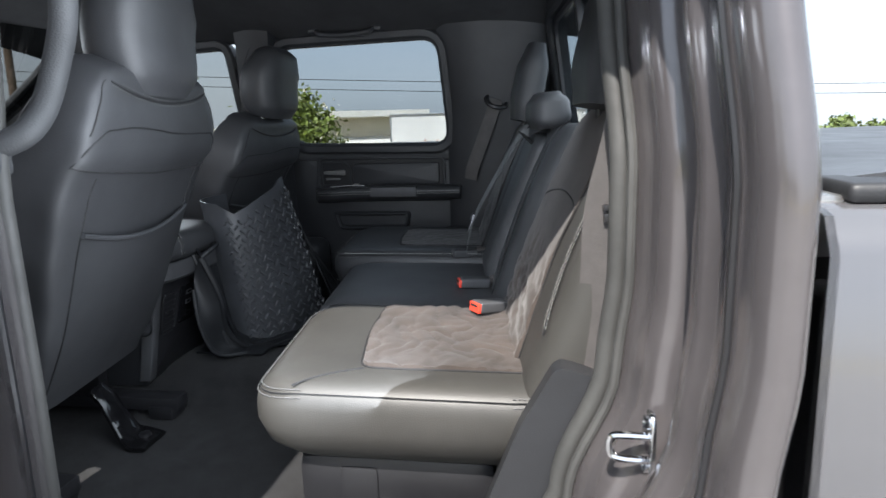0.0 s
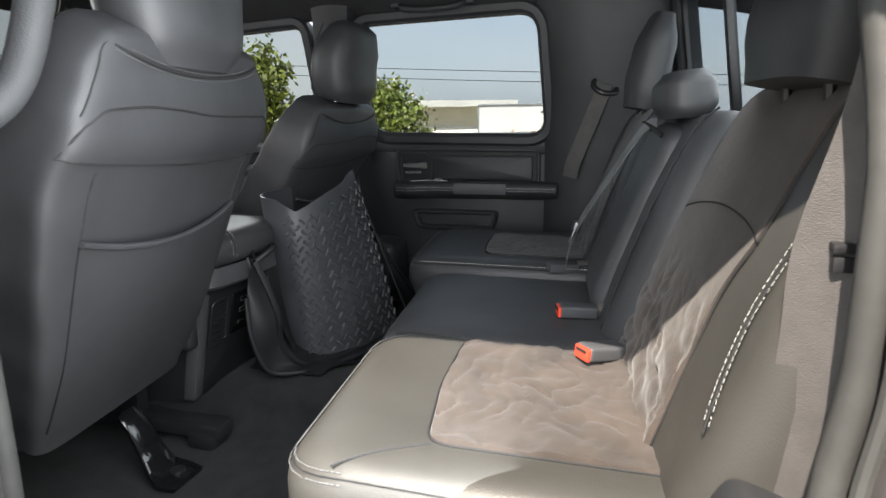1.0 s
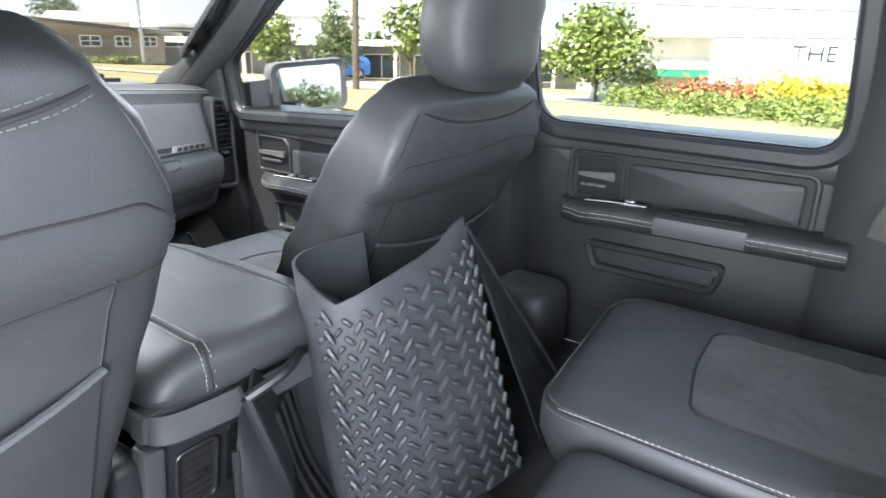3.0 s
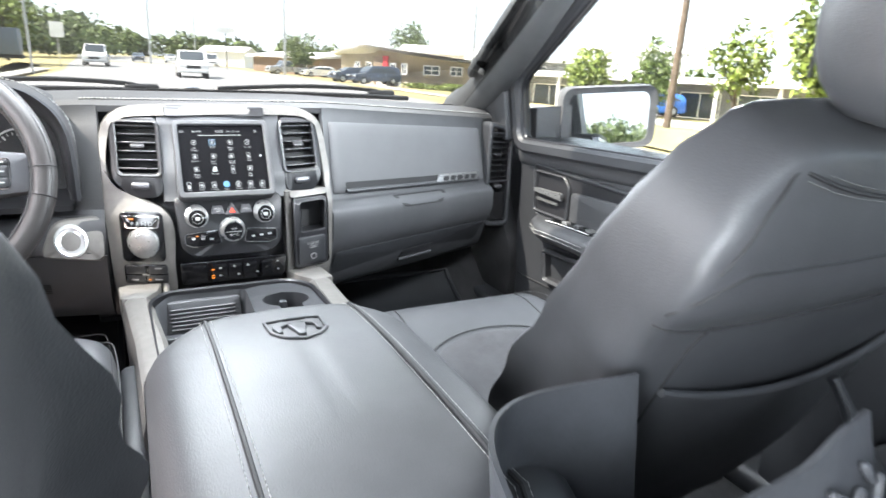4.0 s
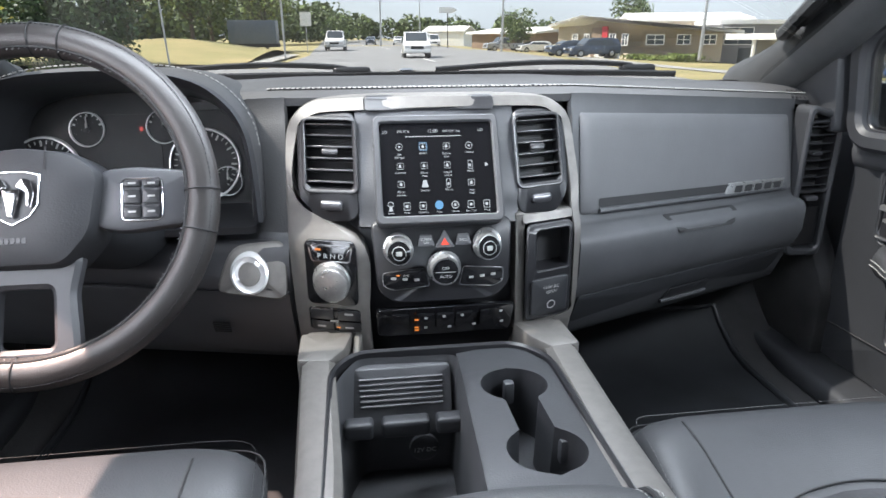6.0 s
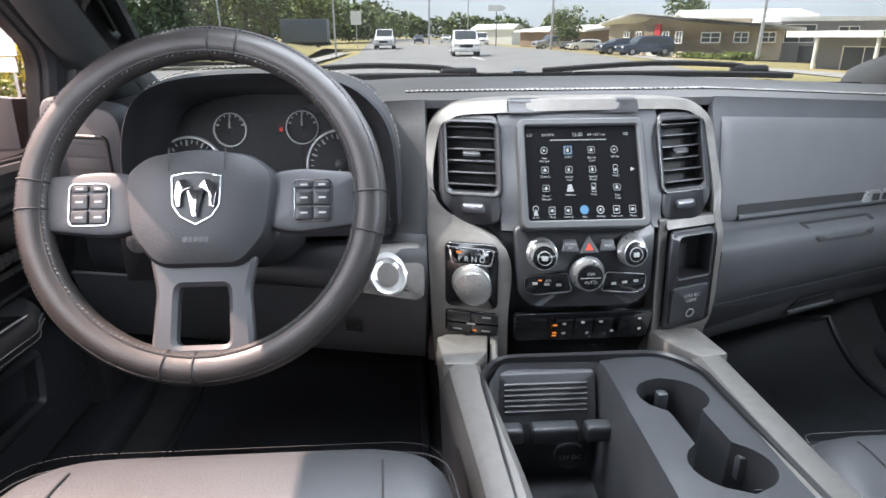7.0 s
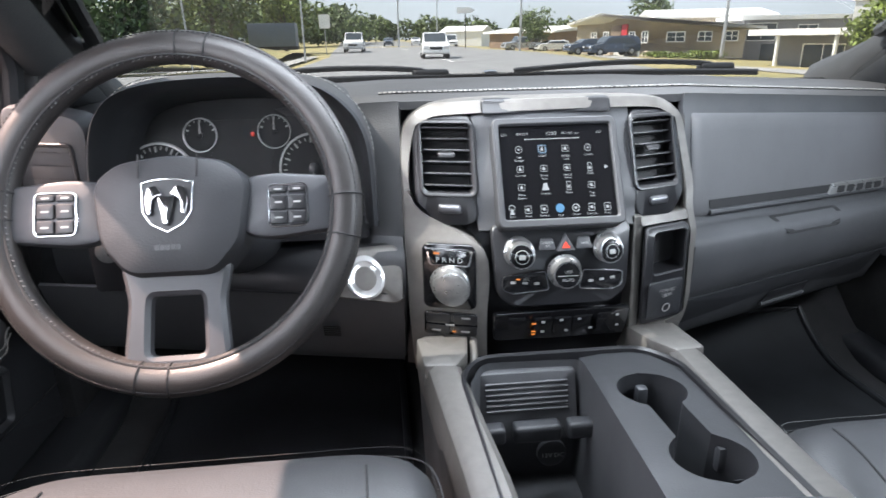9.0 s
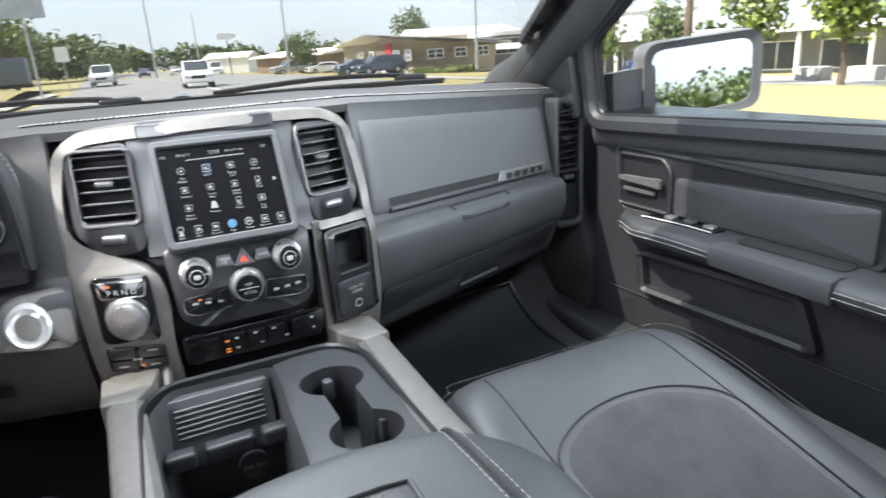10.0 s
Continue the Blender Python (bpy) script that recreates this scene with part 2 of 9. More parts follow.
def rrect(u0, v0, u1, v1, r, n=5):
    """Rounded rectangle, counter-clockwise."""
    r = min(r, (u1 - u0) / 2 - 1e-5, (v1 - v0) / 2 - 1e-5)
    out = []
    for cx, cy, a0 in ((u1 - r, v0 + r, -90), (u1 - r, v1 - r, 0), (u0 + r, v1 - r, 90), (u0 + r, v0 + r, 180)):
        for i in range(n + 1):
            a = radians(a0 + 90 * i / n)
            out.append((cx + r * math.cos(a), cy + r * math.sin(a)))
    return out


def circle(u, v, r, n=24):
    return [(u + r * math.cos(2 * math.pi * i / n), v + r * math.sin(2 * math.pi * i / n)) for i in range(n)]


def rounded(pts, r, n=4):
    """A polygon with its corners rounded."""
    out = []
    k = len(pts)
    for i in range(k):
        p, a, b = Vector(pts[i]), Vector(pts[i - 1]), Vector(pts[(i + 1) % k])
        da, db = a - p, b - p
        ra = min(r, da.length * 0.45, db.length * 0.45)
        p0, p1 = p + da.normalized() * ra, p + db.normalized() * ra
        for j in range(n + 1):
            t = j / n
            q = p0 * (1 - t) ** 2 + p * 2 * t * (1 - t) + p1 * t ** 2
            out.append((q.x, q.y))
    return out


def inset(pts, d):
    """The polygon moved inwards by d (for counter-clockwise order)."""
    k = len(pts)
    area = sum(pts[i - 1][0] * pts[i][1] - pts[i][0] * pts[i - 1][1] for i in range(k))
    s = 1 if area > 0 else -1
    out = []
    for i in range(k):
        a, p, b = Vector(pts[i - 1]), Vector(pts[i]), Vector(pts[(i + 1) % k])
        e0, e1 = (p - a), (b - p)
        if e0.length < 1e-9:
            e0 = e1
        if e1.length < 1e-9:
            e1 = e0
        n = Vector((-e0.y, e0.x)).normalized() + Vector((-e1.y, e1.x)).normalized()
        if n.length < 1e-6:
            n = Vector((-e0.y, e0.x))
        n.normalize()
        q = p + n * d * s
        out.append((q.x, q.y))
    return out


def mprism(f, pts, d0, d1, b=0.0, back=False):
    """A slab on the surface f(u, v, depth): the outline pts from depth d0 to d1, its top edge bevelled by b."""
    rings = [[f(u, v, d0) for u, v in pts]]
    s = 1 if d1 >= d0 else -1
    if b:
        rings.append([f(u, v, d1 - s * b) for u, v in pts])
        rings.append([f(u, v, d1 - s * b * 0.3) for u, v in inset(pts, b * 0.3)])
        rings.append([f(u, v, d1) for u, v in inset(pts, b)])
    else:
        rings.append([f(u, v, d1) for u, v in pts])
    return loft(rings, back, True)


def mframe(f, outer, inner, d0, d1, b=0.0, din=None):
    """A frame on the surface f between two outlines of equal count."""
    din = d0 if din is None else din
    s = 1 if d1 >= d0 else -1
    rings = [[f(u, v, d0) for u, v in outer], [f(u, v, d1 - s * b) for u, v in outer]]
    if b:
        rings.append([f(u, v, d1) for u, v in inset(outer, b)])
        rings.append([f(u, v, d1) for u, v in inset(inner, -b)])
    else:
        rings.append([f(u, v, d1) for u, v in inner])
    if b:
        rings.append([f(u, v, d1 - s * b) for u, v in inner])
    rings.append([f(u, v, din) for u, v in inner])
    return loft(rings, False, False)


def lathe(f, u, v, profile, n=24):
    """A turned body standing on the surface f at (u, v): profile of (radius, depth)."""
    return loft([[f(a, b, d) for a, b in circle(u, v, r, n)] for r, d in profile], False, True)


def sheet(f, us, vs, thick=0.0, out=None):
    """A surface over a grid, f(u, v) a place; thick gives it a back, away from the direction out."""
    bm = bmesh.new()
    rows = [[bm.verts.new(f(u, v)) for v in vs] for u in us]
    for a, b in zip(rows, rows[1:]):
        for i in range(len(vs) - 1):
            bm.faces.new((a[i], a[i + 1], b[i + 1], b[i]))
    if thick:
        bmesh.ops.recalc_face_normals(bm, faces=bm.faces[:])
        if out is None:
            bmesh.ops.solidify(bm, geom=bm.faces[:], thickness=thick)
            return bm
        bm.normal_update()
        if sum((p.normal.copy() for p in bm.faces), Vector()).dot(Vector(out)) < 0:
            bmesh.ops.reverse_faces(bm, faces=bm.faces[:])
            bm.normal_update()
        nu, nv = len(us), len(vs)
        under = [[bm.verts.new(v.co - v.normal * thick) for v in r] for r in rows]
        for a, b in zip(under, under[1:]):
            for i in range(nv - 1):
                bm.faces.new((a[i], b[i], b[i + 1], a[i + 1]))
        ring = [(i, 0) for i in range(nu)] + [(nu - 1, j) for j in range(1, nv)] + [(i, nv - 1) for i in range(nu - 2, -1, -1)] + [(0, j) for j in range(nv - 2, 0, -1)]
        for (a, b), (c, d) in zip(ring, ring[1:] + ring[:1]):
            bm.faces.new((rows[a][b], rows[c][d], under[c][d], under[a][b]))
    return bm


def span(a, b, n):
    return [a + (b - a) * i / n for i in range(n + 1)]


def bent(keys, x):
    """Smooth value between (x, y) keys."""
    if x <= keys[0][0]:
        return keys[0][1]
    for (x0, y0), (x1, y1) in zip(keys, keys[1:]):
        if x <= x1:
            t = (x - x0) / (x1 - x0)
            t = t * t * (3 - 2 * t)
            return y0 + (y1 - y0) * t
    return keys[-1][1]


def lin(keys, x):
    if x <= keys[0][0]:
        return keys[0][1]
    for (x0, y0), (x1, y1) in zip(keys, keys[1:]):
        if x <= x1:
            return y0 + (y1 - y0) * (x - x0) / (x1 - x0)
    return keys[-1][1]


def curve_pts(pts, n=8):
    """A smooth line through points."""
    pts = [Vector(p) for p in pts]
    out = []
    for i in range(len(pts) - 1):
        p0, p1, p2, p3 = pts[max(i - 1, 0)], pts[i], pts[i + 1], pts[min(i + 2, len(pts) - 1)]
        for j in range(n):
            t = j / n
            out.append(0.5 * ((2 * p1) + (p2 - p0) * t + (2 * p0 - 5 * p1 + 4 * p2 - p3) * t * t + (3 * p1 - p0 - 3 * p2 + p3) * t ** 3))
    out.append(pts[-1])
    return out


def stitches(path, step=0.0075, length=0.005, r=0.0008):
    """A run of thread stitches along a line of places."""
    bm = bmesh.new()
    carry = 0.0
    for a, b in zip(path, path[1:]):
        a, b = Vector(a), Vector(b)
        d = (b - a).length
        if d < 1e-6:
            continue
        t = (b - a) / d
        up = Vector((0, 0, 1)) if abs(t.z) < 0.8 else Vector((1, 0, 0))
        s = t.cross(up).normalized() * r
        u = t.cross(s).normalized() * r
        x = carry
        while x < d:
            p, q = a + t * x, a + t * min(x + length, d + 0.002)
            v = [bm.verts.new(c) for c in (p + s, p + u, p - s, p - u, q + s, q + u, q - s, q - u)]
            for i in range(4):
                j = (i + 1) % 4
                bm.faces.new((v[i], v[j], v[j + 4], v[i + 4]))
            bm.faces.new(v[3::-1])
            bm.faces.new(v[4:])
            x += step
        carry = x - d
    return bm


def pad(outline, zb, zt, f, r=0.03, steps=7, tuck=0.02, m=None):
    """An upholstered pad: outline in (x, y), sides from zb up, a rounded edge r and a top at zt + f(x, y)."""
    xs, ys = [p[0] for p in outline], [p[1] for p in outline]
    cx, cy = (min(xs) + max(xs)) / 2, (min(ys) + max(ys)) / 2
    hx, hy = (max(xs) - min(xs)) / 2, (max(ys) - min(ys)) / 2

    def ring(i, z, top):
        out = []
        for x, y in outline:
            X, Y = cx + (x - cx) * (1 - i / hx), cy + (y - cy) * (1 - i / hy)
            out.append(Vector((X, Y, z + (f(X, Y) if top else 0))))
        return out
    rings = [ring(tuck, zb, False), ring(tuck * 0.3, zb + tuck * 0.7, False), ring(0, zb + tuck * 1.6, False)]
    rings.append(ring(0, zt - r, True))
    for k in range(1, 5):
        a = math.pi / 2 * k / 4
        rings.append(ring(r * (1 - math.cos(a)), zt - r + r * math.sin(a), True))
    top = min(hx, hy)
    for k in range(1, steps + 1):
        rings.append(ring(r + (top * 0.94 - r) * k / steps, zt, True))
    bm = loft(rings)
    return moved(bm, m) if m is not None else bm


def patch(outline, zf, lift, rings=8, m=None, rough=None, thick=0.004):
    """A panel of cloth lying on a top zf(x, y): a soft raised edge, the middle lifted."""
    k = len(outline)
    cx, cy = sum(p[0] for p in outline) / k, sum(p[1] for p in outline) / k
    out = []
    for j in range(rings + 1):
        s = 1 - j / (rings + 0.35)
        row = []
        for x, y in outline:
            X, Y = cx + (x - cx) * s, cy + (y - cy) * s
            d = -thick if j == 0 else lift
            row.append(Vector((X, Y, zf(X, Y) + d + (rough(X, Y) if rough and j > 0 else 0))))
        out.append(row)
    bm = loft(out, False, True)
    return moved(bm, m) if m is not None else bm


def dense(pts, n=150):
    """A closed outline resampled at n even steps."""
    P = [Vector(p) for p in pts]
    L = [(P[(i + 1) % len(P)] - P[i]).length for i in range(len(P))]
    out, i, done = [], 0, 0.0
    for k in range(n):
        d = sum(L) * k / n
        while i < len(L) - 1 and done + L[i] < d:
            done += L[i]
            i += 1
        q = P[i].lerp(P[(i + 1) % len(P)], min(1, (d - done) / max(L[i], 1e-9)))
        out.append((q.x, q.y))
    return out


def line_on(pts, zf, lift, m=None, n=8):
    out = [Vector((p.x, p.y, zf(p.x, p.y) + lift)) for p in curve_pts([(x, y, 0) for x, y in pts], n)]
    return [m @ p for p in out] if m is not None else out


def lettering(text, size, f, u, v, depth=0.0006, align="CENTER", bold=0.0):
    """Raised letters of the built-in font on the surface f, centred at (u, v)."""
    cu = bpy.data.curves.new("text", "FONT")
    cu.body, cu.size, cu.align_x, cu.align_y = text, size, align, "CENTER"
    cu.resolution_u, cu.offset = 2, bold
    ob = bpy.data.objects.new("text", cu)
    scene.collection.objects.link(ob)
    bpy.context.view_layer.update()
    me = ob.evaluated_get(bpy.context.evaluated_depsgraph_get()).to_mesh()
    bm = bmesh.new()
    bm.from_mesh(me)
    bpy.data.objects.remove(ob)
    bpy.data.curves.remove(cu)
    for w in bm.verts:
        w.co = f(u + w.co.x, v + w.co.y, depth)
    return bm


# ---- the cab's shell ----
def floor_z(x, y):
    z = 0.80 + 0.055 * math.exp(-((x / 0.16) ** 4))
    if y > 1.75:
        z += (y - 1.75) ** 2 * 2.6
    if y < 0.1:
        z += 0.05 * min(1, (0.1 - y) / 0.2)
    return z


struct("floor", sheet(lambda x, y: Vector((x, y, floor_z(x, y))), span(-0.80, 0.80, 40), span(-0.46, 2.12, 50), 0.02, (0, 0, 1)), CARPET,
       "dark charcoal carpet of the cab floor", "floor")


def roof_z(x, y):
    return 1.86 - 0.13 * (abs(x) / 0.74) ** 3 - 0.10 * max(0, (y - 0.9) / 0.6) ** 2 - 0.04 * max(0, (-y) / 0.4) ** 2


def roof_y(x, k, back=-0.46):
    """From the back edge to the bowed front edge over the windscreen."""
    return back + (1.57 - 0.20 * x * x - back) * k


struct("ceiling", sheet(lambda x, k: Vector((x, roof_y(x, k), roof_z(x, roof_y(x, k)))), span(-0.745, 0.745, 24), span(0, 1, 24), 0.03, (0, 0, -1)), HEADLINER,
       "black cloth headliner under the cab roof", "ceiling")
struct("roof_skin", sheet(lambda x, k: Vector((x * 1.08, roof_y(x, k, -0.50) + 0.02, roof_z(x, roof_y(x, k, -0.50)) + 0.06)), span(-0.745, 0.745, 16), span(0, 1, 16), 0.004), PAINT,
       "granite grey painted roof panel of the pickup", "roof")


def side_x(z):
    """Half width of the cab at the windows, leaning in above the belt."""
    return 0.80 - max(0, z - 1.35) * 0.20


def post(name, pts, sx, d, mat, label, wide=0.06):
    """A pillar of trim along (y, z, half width) points on the side sx."""
    rings = []
    for y, z, w in pts:
        x = side_x(z) * sx
        sec = [(x, y - w), (x - sx * d * 0.8, y - w * 0.8), (x - sx * d, y - w * 0.3), (x - sx * d, y + w * 0.3), (x - sx * d * 0.8, y + w * 0.8), (x, y + w),
               (x + sx * wide, y + w), (x + sx * wide, y - w)]
        rings.append([Vector((a, b, z)) for a, b in sec])
    return struct(name, loft(rings), mat, label, "pillar", 50)


post("pillar_b_right", [(0.79, 0.80, 0.10), (0.79, 1.30, 0.10), (0.775, 1.40, 0.085), (0.755, 1.72, 0.075), (0.75, 1.80, 0.08)], 1, 0.045, PLASTIC, "black plastic trim of the pillar between the doors")
post("pillar_c_right", [(-0.10, 0.80, 0.19), (-0.10, 1.34, 0.19), (-0.105, 1.45, 0.19), (-0.105, 1.70, 0.195), (-0.10, 1.82, 0.26)], 1, 0.03, PLASTIC, "black plastic trim of the rear corner pillar")
post("pillar_b_left", [(0.545, 0.80, 0.10), (0.54, 1.30, 0.115), (0.545, 1.40, 0.11), (0.56, 1.72, 0.09), (0.57, 1.80, 0.09)], -1, 0.045, PLASTIC, "black plastic trim of the pillar behind the driver")


def a_post(sx):
    nm = "right" if sx > 0 else "left"
    rings = []
    for t in span(0, 1, 12):
        y = 2.12 + (1.40 - 2.12) * t
        z = 1.33 + (1.745 - 1.33) * t - 0.03 * math.sin(math.pi * t)
        x = (0.80 + (0.70 - 0.80) * t) * sx
        w = bent([(0, 0.085), (0.25, 0.055), (1, 0.045)], t)
        up = Vector((0, 0.50, 0.866))
        sec = []
        for k in range(10):
            a = 2 * math.pi * k / 10
            sec.append(Vector((x, y, z)) + Vector((-sx, 0.25, 0.1)).normalized() * 0.045 * math.cos(a) + up * w * math.sin(a))
        rings.append(sec)
    p = struct("pillar_a_" + nm, loft(rings), PILLAR, "grey plastic trim of the sloping windscreen pillar", "pillar", 60)
    # grab handle bar, and a dark strip painting the shade behind it
    def at(t, off, upw=0.0):
        return Vector(((0.80 - 0.10 * t) * sx, 2.12 - 0.72 * t, 1.33 + 0.415 * t - 0.03 * math.sin(math.pi * t))) + Vector((-sx * off, 0.25 * off, 0)) + Vector((0, 0.5, 0.866)) * upw
    part("grab_handle", tube([at(0.36, 0.045, 0.03), at(0.42, 0.066, 0.01), at(0.6, 0.074, 0.005), at(0.78, 0.066, 0.01), at(0.84, 0.045, 0.03)], 0.014, 8), PILLAR, p, "grey grab handle")
    part("handle_recess_shade", tube([at(0.44, 0.046, 0.012), at(0.62, 0.047, 0.012), at(0.78, 0.046, 0.012)], [0.004, 0.012, 0.004], 8), SEAM, p, "dark strip painted as the shade behind the handle")
    return p


a_post(1)
a_post(-1)

# back wall of the cab with its sliding window
BACK_Y = -0.42


def back(x, z, d):
    return Vector((x, BACK_Y + 0.10 * (x + 0.25) + (z - 1.4) * 0.14 + d, z))


bm = mframe(back, rrect(-0.80, 0.78, 0.80, 1.86, 0.05), rrect(-0.60, 1.40, 0.66, 1.74, 0.06), 0, 0.03, 0.008, -0.03)
struct("wall_back", bm, PLASTIC, "black trimmed back wall of the cab", "wall")
rw = thing("rear_window", "tinted sliding rear window with black dividers", "window", back(0, 1.4, 0), kind="structure")
part("window_frame", mframe(back, rrect(-0.60, 1.40, 0.66, 1.74, 0.06), rrect(-0.585, 1.415, 0.645, 1.725, 0.05), 0, 0.012, 0.003), PLASTIC_SMOOTH, rw)
for x0, x1 in ((-0.585, -0.155), (-0.145, 0.215), (0.225, 0.645)):
    g = part("pane", mprism(back, rrect(x0, 1.415, x1, 1.725, 0.03), -0.004, 0.0, back=True), TINT, rw)
    g.visible_shadow = False
for x in (-0.15, 0.22):
    part("divider", mprism(back, rrect(x - 0.012, 1.41, x + 0.012, 1.73, 0.002), -0.004, 0.014, 0.003), PLASTIC_SMOOTH, rw)

# windscreen
def shield(u, v, d=0.0):
    # u across, v up the slope
    x = u * (0.82 - 0.12 * v)
    y = 2.13 - 0.70 * v - 0.10 * u * u
    return Vector((x, y, 1.345 + 0.405 * v - 0.015 * math.sin(math.pi * v) + d))


ws = thing("windscreen", "clear raked windscreen with a dark band at its foot", "windscreen", (0, 2.1, 1.35), kind="structure")
g = part("pane", sheet(lambda u, v: shield(u, v), span(-1, 1, 20), span(0, 1.04, 8)), WSHIELD, ws)
part("dark_band", sheet(lambda u, v: shield(u, v, 0.004), span(-1, 1, 24), span(-0.06, 0.045, 2), 0.003), PLASTIC_SMOOTH, ws, "black painted band")


# ---- outside skin by the open rear doorway ----
def jamb_y(z):
    return bent([(0.55, 0.06), (0.80, -0.13), (0.99, -0.258), (1.15, -0.310), (1.26, -0.321), (1.375, -0.321), (1.54, -0.308), (1.70, -0.27), (1.80, -0.18), (1.86, -0.02)], z)


def jamb(k, z):
    x, dy = k
    lean = max(0, z - 1.38) * 0.20
    return Vector((x + lean, jamb_y(z) + dy, z))


JAMB_SEC = [(-0.70, 0.0), (-0.715, -0.004), (-0.735, -0.010), (-0.752, -0.020), (-0.772, -0.024), (-0.797, -0.032), (-0.803, -0.040), (-0.812, -0.053), (-0.845, -0.058), (-0.856, -0.050), (-0.864, -0.040), (-0.880, -0.038), (-0.892, -0.044),
            (-0.902, -0.052), (-0.926, -0.054), (-0.934, -0.049), (-0.946, -0.049), (-0.952, -0.052), (-0.965, -0.052), (-0.980, -0.055), (-0.992, -0.060), (-0.999, -0.066), (-1.002, -0.076), (-0.998, -0.084), (-0.985, -0.090), (-0.90, -0.092)]
ZS = span(0.55, 1.86, 52)
cab = thing("cab_side", "granite grey painted rear door jamb and cab corner", "vehicle body", (-0.9, -0.35, 0.55), kind="structure")
part("jamb_panel", sheet(lambda i, z: jamb(JAMB_SEC[int(i)], z), range(len(JAMB_SEC)), ZS, 0.003), JAMB, cab, sharp=50)
part("door_seal", tube([jamb((-0.716, 0.004), z) for z in ZS], 0.012, 10), SEAL, cab, "grey rubber door seal")
part("seal_lip", tube([jamb((-0.738, -0.006), z) for z in ZS], 0.006, 8), SEAL, cab)
part("outer_seal", tube([jamb((-0.948, -0.049), z) for z in ZS], 0.0035, 6), PLASTIC_SMOOTH, cab, "thin black edge seal")
part("inner_lining", sheet(lambda i, z: jamb([(-0.70, 0.002), (-0.66, -0.03), (-0.64, -0.12)][int(i)], z), range(3), ZS, 0.003), PLASTIC, cab)


def striker_f(u, v, d):
    b = jamb((-0.815, -0.046), 1.10)
    return b + Vector((-1, -0.05, 0)).normalized() * u + Vector((0, 0, 1)) * v + Vector((-0.12, 1, 0)).normalized() * d


st = thing("door_striker", "bare metal door striker bolted to the painted jamb", "striker", striker_f(0, 0, 0))
part("plate", mprism(striker_f, rounded([(-0.013, -0.036), (0.010, -0.036), (0.015, -0.02), (0.015, 0.02), (0.010, 0.036), (-0.013, 0.036)], 0.01), 0, 0.005, 0.002), CHROME, st)
part("loop", tube(curve_pts([striker_f(0.008, 0.012, 0.004), striker_f(0.004, 0.012, 0.03), striker_f(-0.0, 0.008, 0.042), striker_f(0.0, -0.010, 0.042), striker_f(0.004, -0.014, 0.03), striker_f(0.008, -0.014, 0.004)], 4), 0.0042, 8), CHROME, st)
for v in (-0.024, 0.024):
    part("bolt", lathe(striker_f, 0.001, v, [(0.008, 0.004), (0.008, 0.009), (0.006, 0.010), (0.004, 0.008)], 12), CHROME, st)

def jamb_b(k, z):
    x, y = k
    return Vector((x + max(0, z - 1.38) * 0.20, y + 0.02 * max(0, 1.1 - z) + 0.08 * max(0, z - 1.4), z))


B_SEC = [(-0.72, 0.475), (-0.735, 0.440), (-0.760, 0.425), (-0.800, 0.402), (-0.812, 0.412), (-0.830, 0.405), (-0.838, 0.378), (-0.860, 0.350), (-0.900, 0.328), (-0.935, 0.316), (-0.950, 0.330), (-0.952, 0.42), (-0.952, 0.56)]
part("pillar_panel", sheet(lambda i, z: jamb_b(B_SEC[int(i)], z), range(len(B_SEC)), span(0.60, 1.80, 24), 0.003), JAMB, cab, "painted pillar between the doors", sharp=50)
part("pillar_seal", tube([jamb_b((-0.742, 0.436), z) for z in span(0.60, 1.80, 24)], 0.011, 10), SEAL, cab, "grey rubber door seal")
part("pillar_seal", tube([jamb_b((-0.845, 0.368), z) for z in span(0.60, 1.80, 24)], 0.008, 8), PLASTIC_SMOOTH, cab, "black rubber edge seal")

# load bed behind the cab
bed = thing("truck_bed", "granite grey pickup bed side with a black rail and soft cover", "truck bed", (-0.9, -1.4, 0.6))


def bedside(i, y):
    x, z = [(-0.90, 1.369), (-0.955, 1.369), (-0.988, 1.362), (-1.002, 1.338), (-1.006, 1.15), (-1.008, 0.95), (-1.0, 0.60)][int(i)]
    return Vector((x, y, z))


part("side_panel", sheet(bedside, range(7), span(-0.418, -2.3, 6), 0.004), PAINT, bed, sharp=50)
part("front_edge", loft([[bedside(i, -0.418) + Vector((0, d, 0)) for i in range(7)] for d in (0.0, 0.006, 0.006, 0.0)], False, False, False), PAINT, bed)
part("front_panel", rbox((-0.02, -0.50, 0.97), (1.76, 0.03, 0.68), 0.01), PAINT, bed)
part("inner_post", rbox((-0.935, -0.440, 1.0), (0.06, 0.03, 0.60), 0.006), PLASTIC_SMOOTH, bed, "dark bed corner post")
part("rail_cap", rbox((-0.935, -1.365, 1.374), (0.07, 1.86, 0.014), 0.006, 3), PLASTIC, bed, "black plastic rail cap")
part("cover", sheet(lambda x, y: Vector((x, y, 1.374 + 0.006 * math.sin(x * 9) * math.sin(y * 3) + 0.008 * math.exp(-((y + 0.50) / 0.03) ** 2))), span(-0.92, 0.92, 20), span(-0.445, -2.3, 30), 0.01), RUBBER, bed, "black vinyl bed cover")
part("clamp", joined(rbox((-0.945, -0.428, 1.350), (0.03, 0.02, 0.045), 0.005), tube([(-0.952, -0.418, 1.335), (-0.952, -0.418, 1.368)], 0.008, 8)), ALU, bed, "metal clamp bolt")


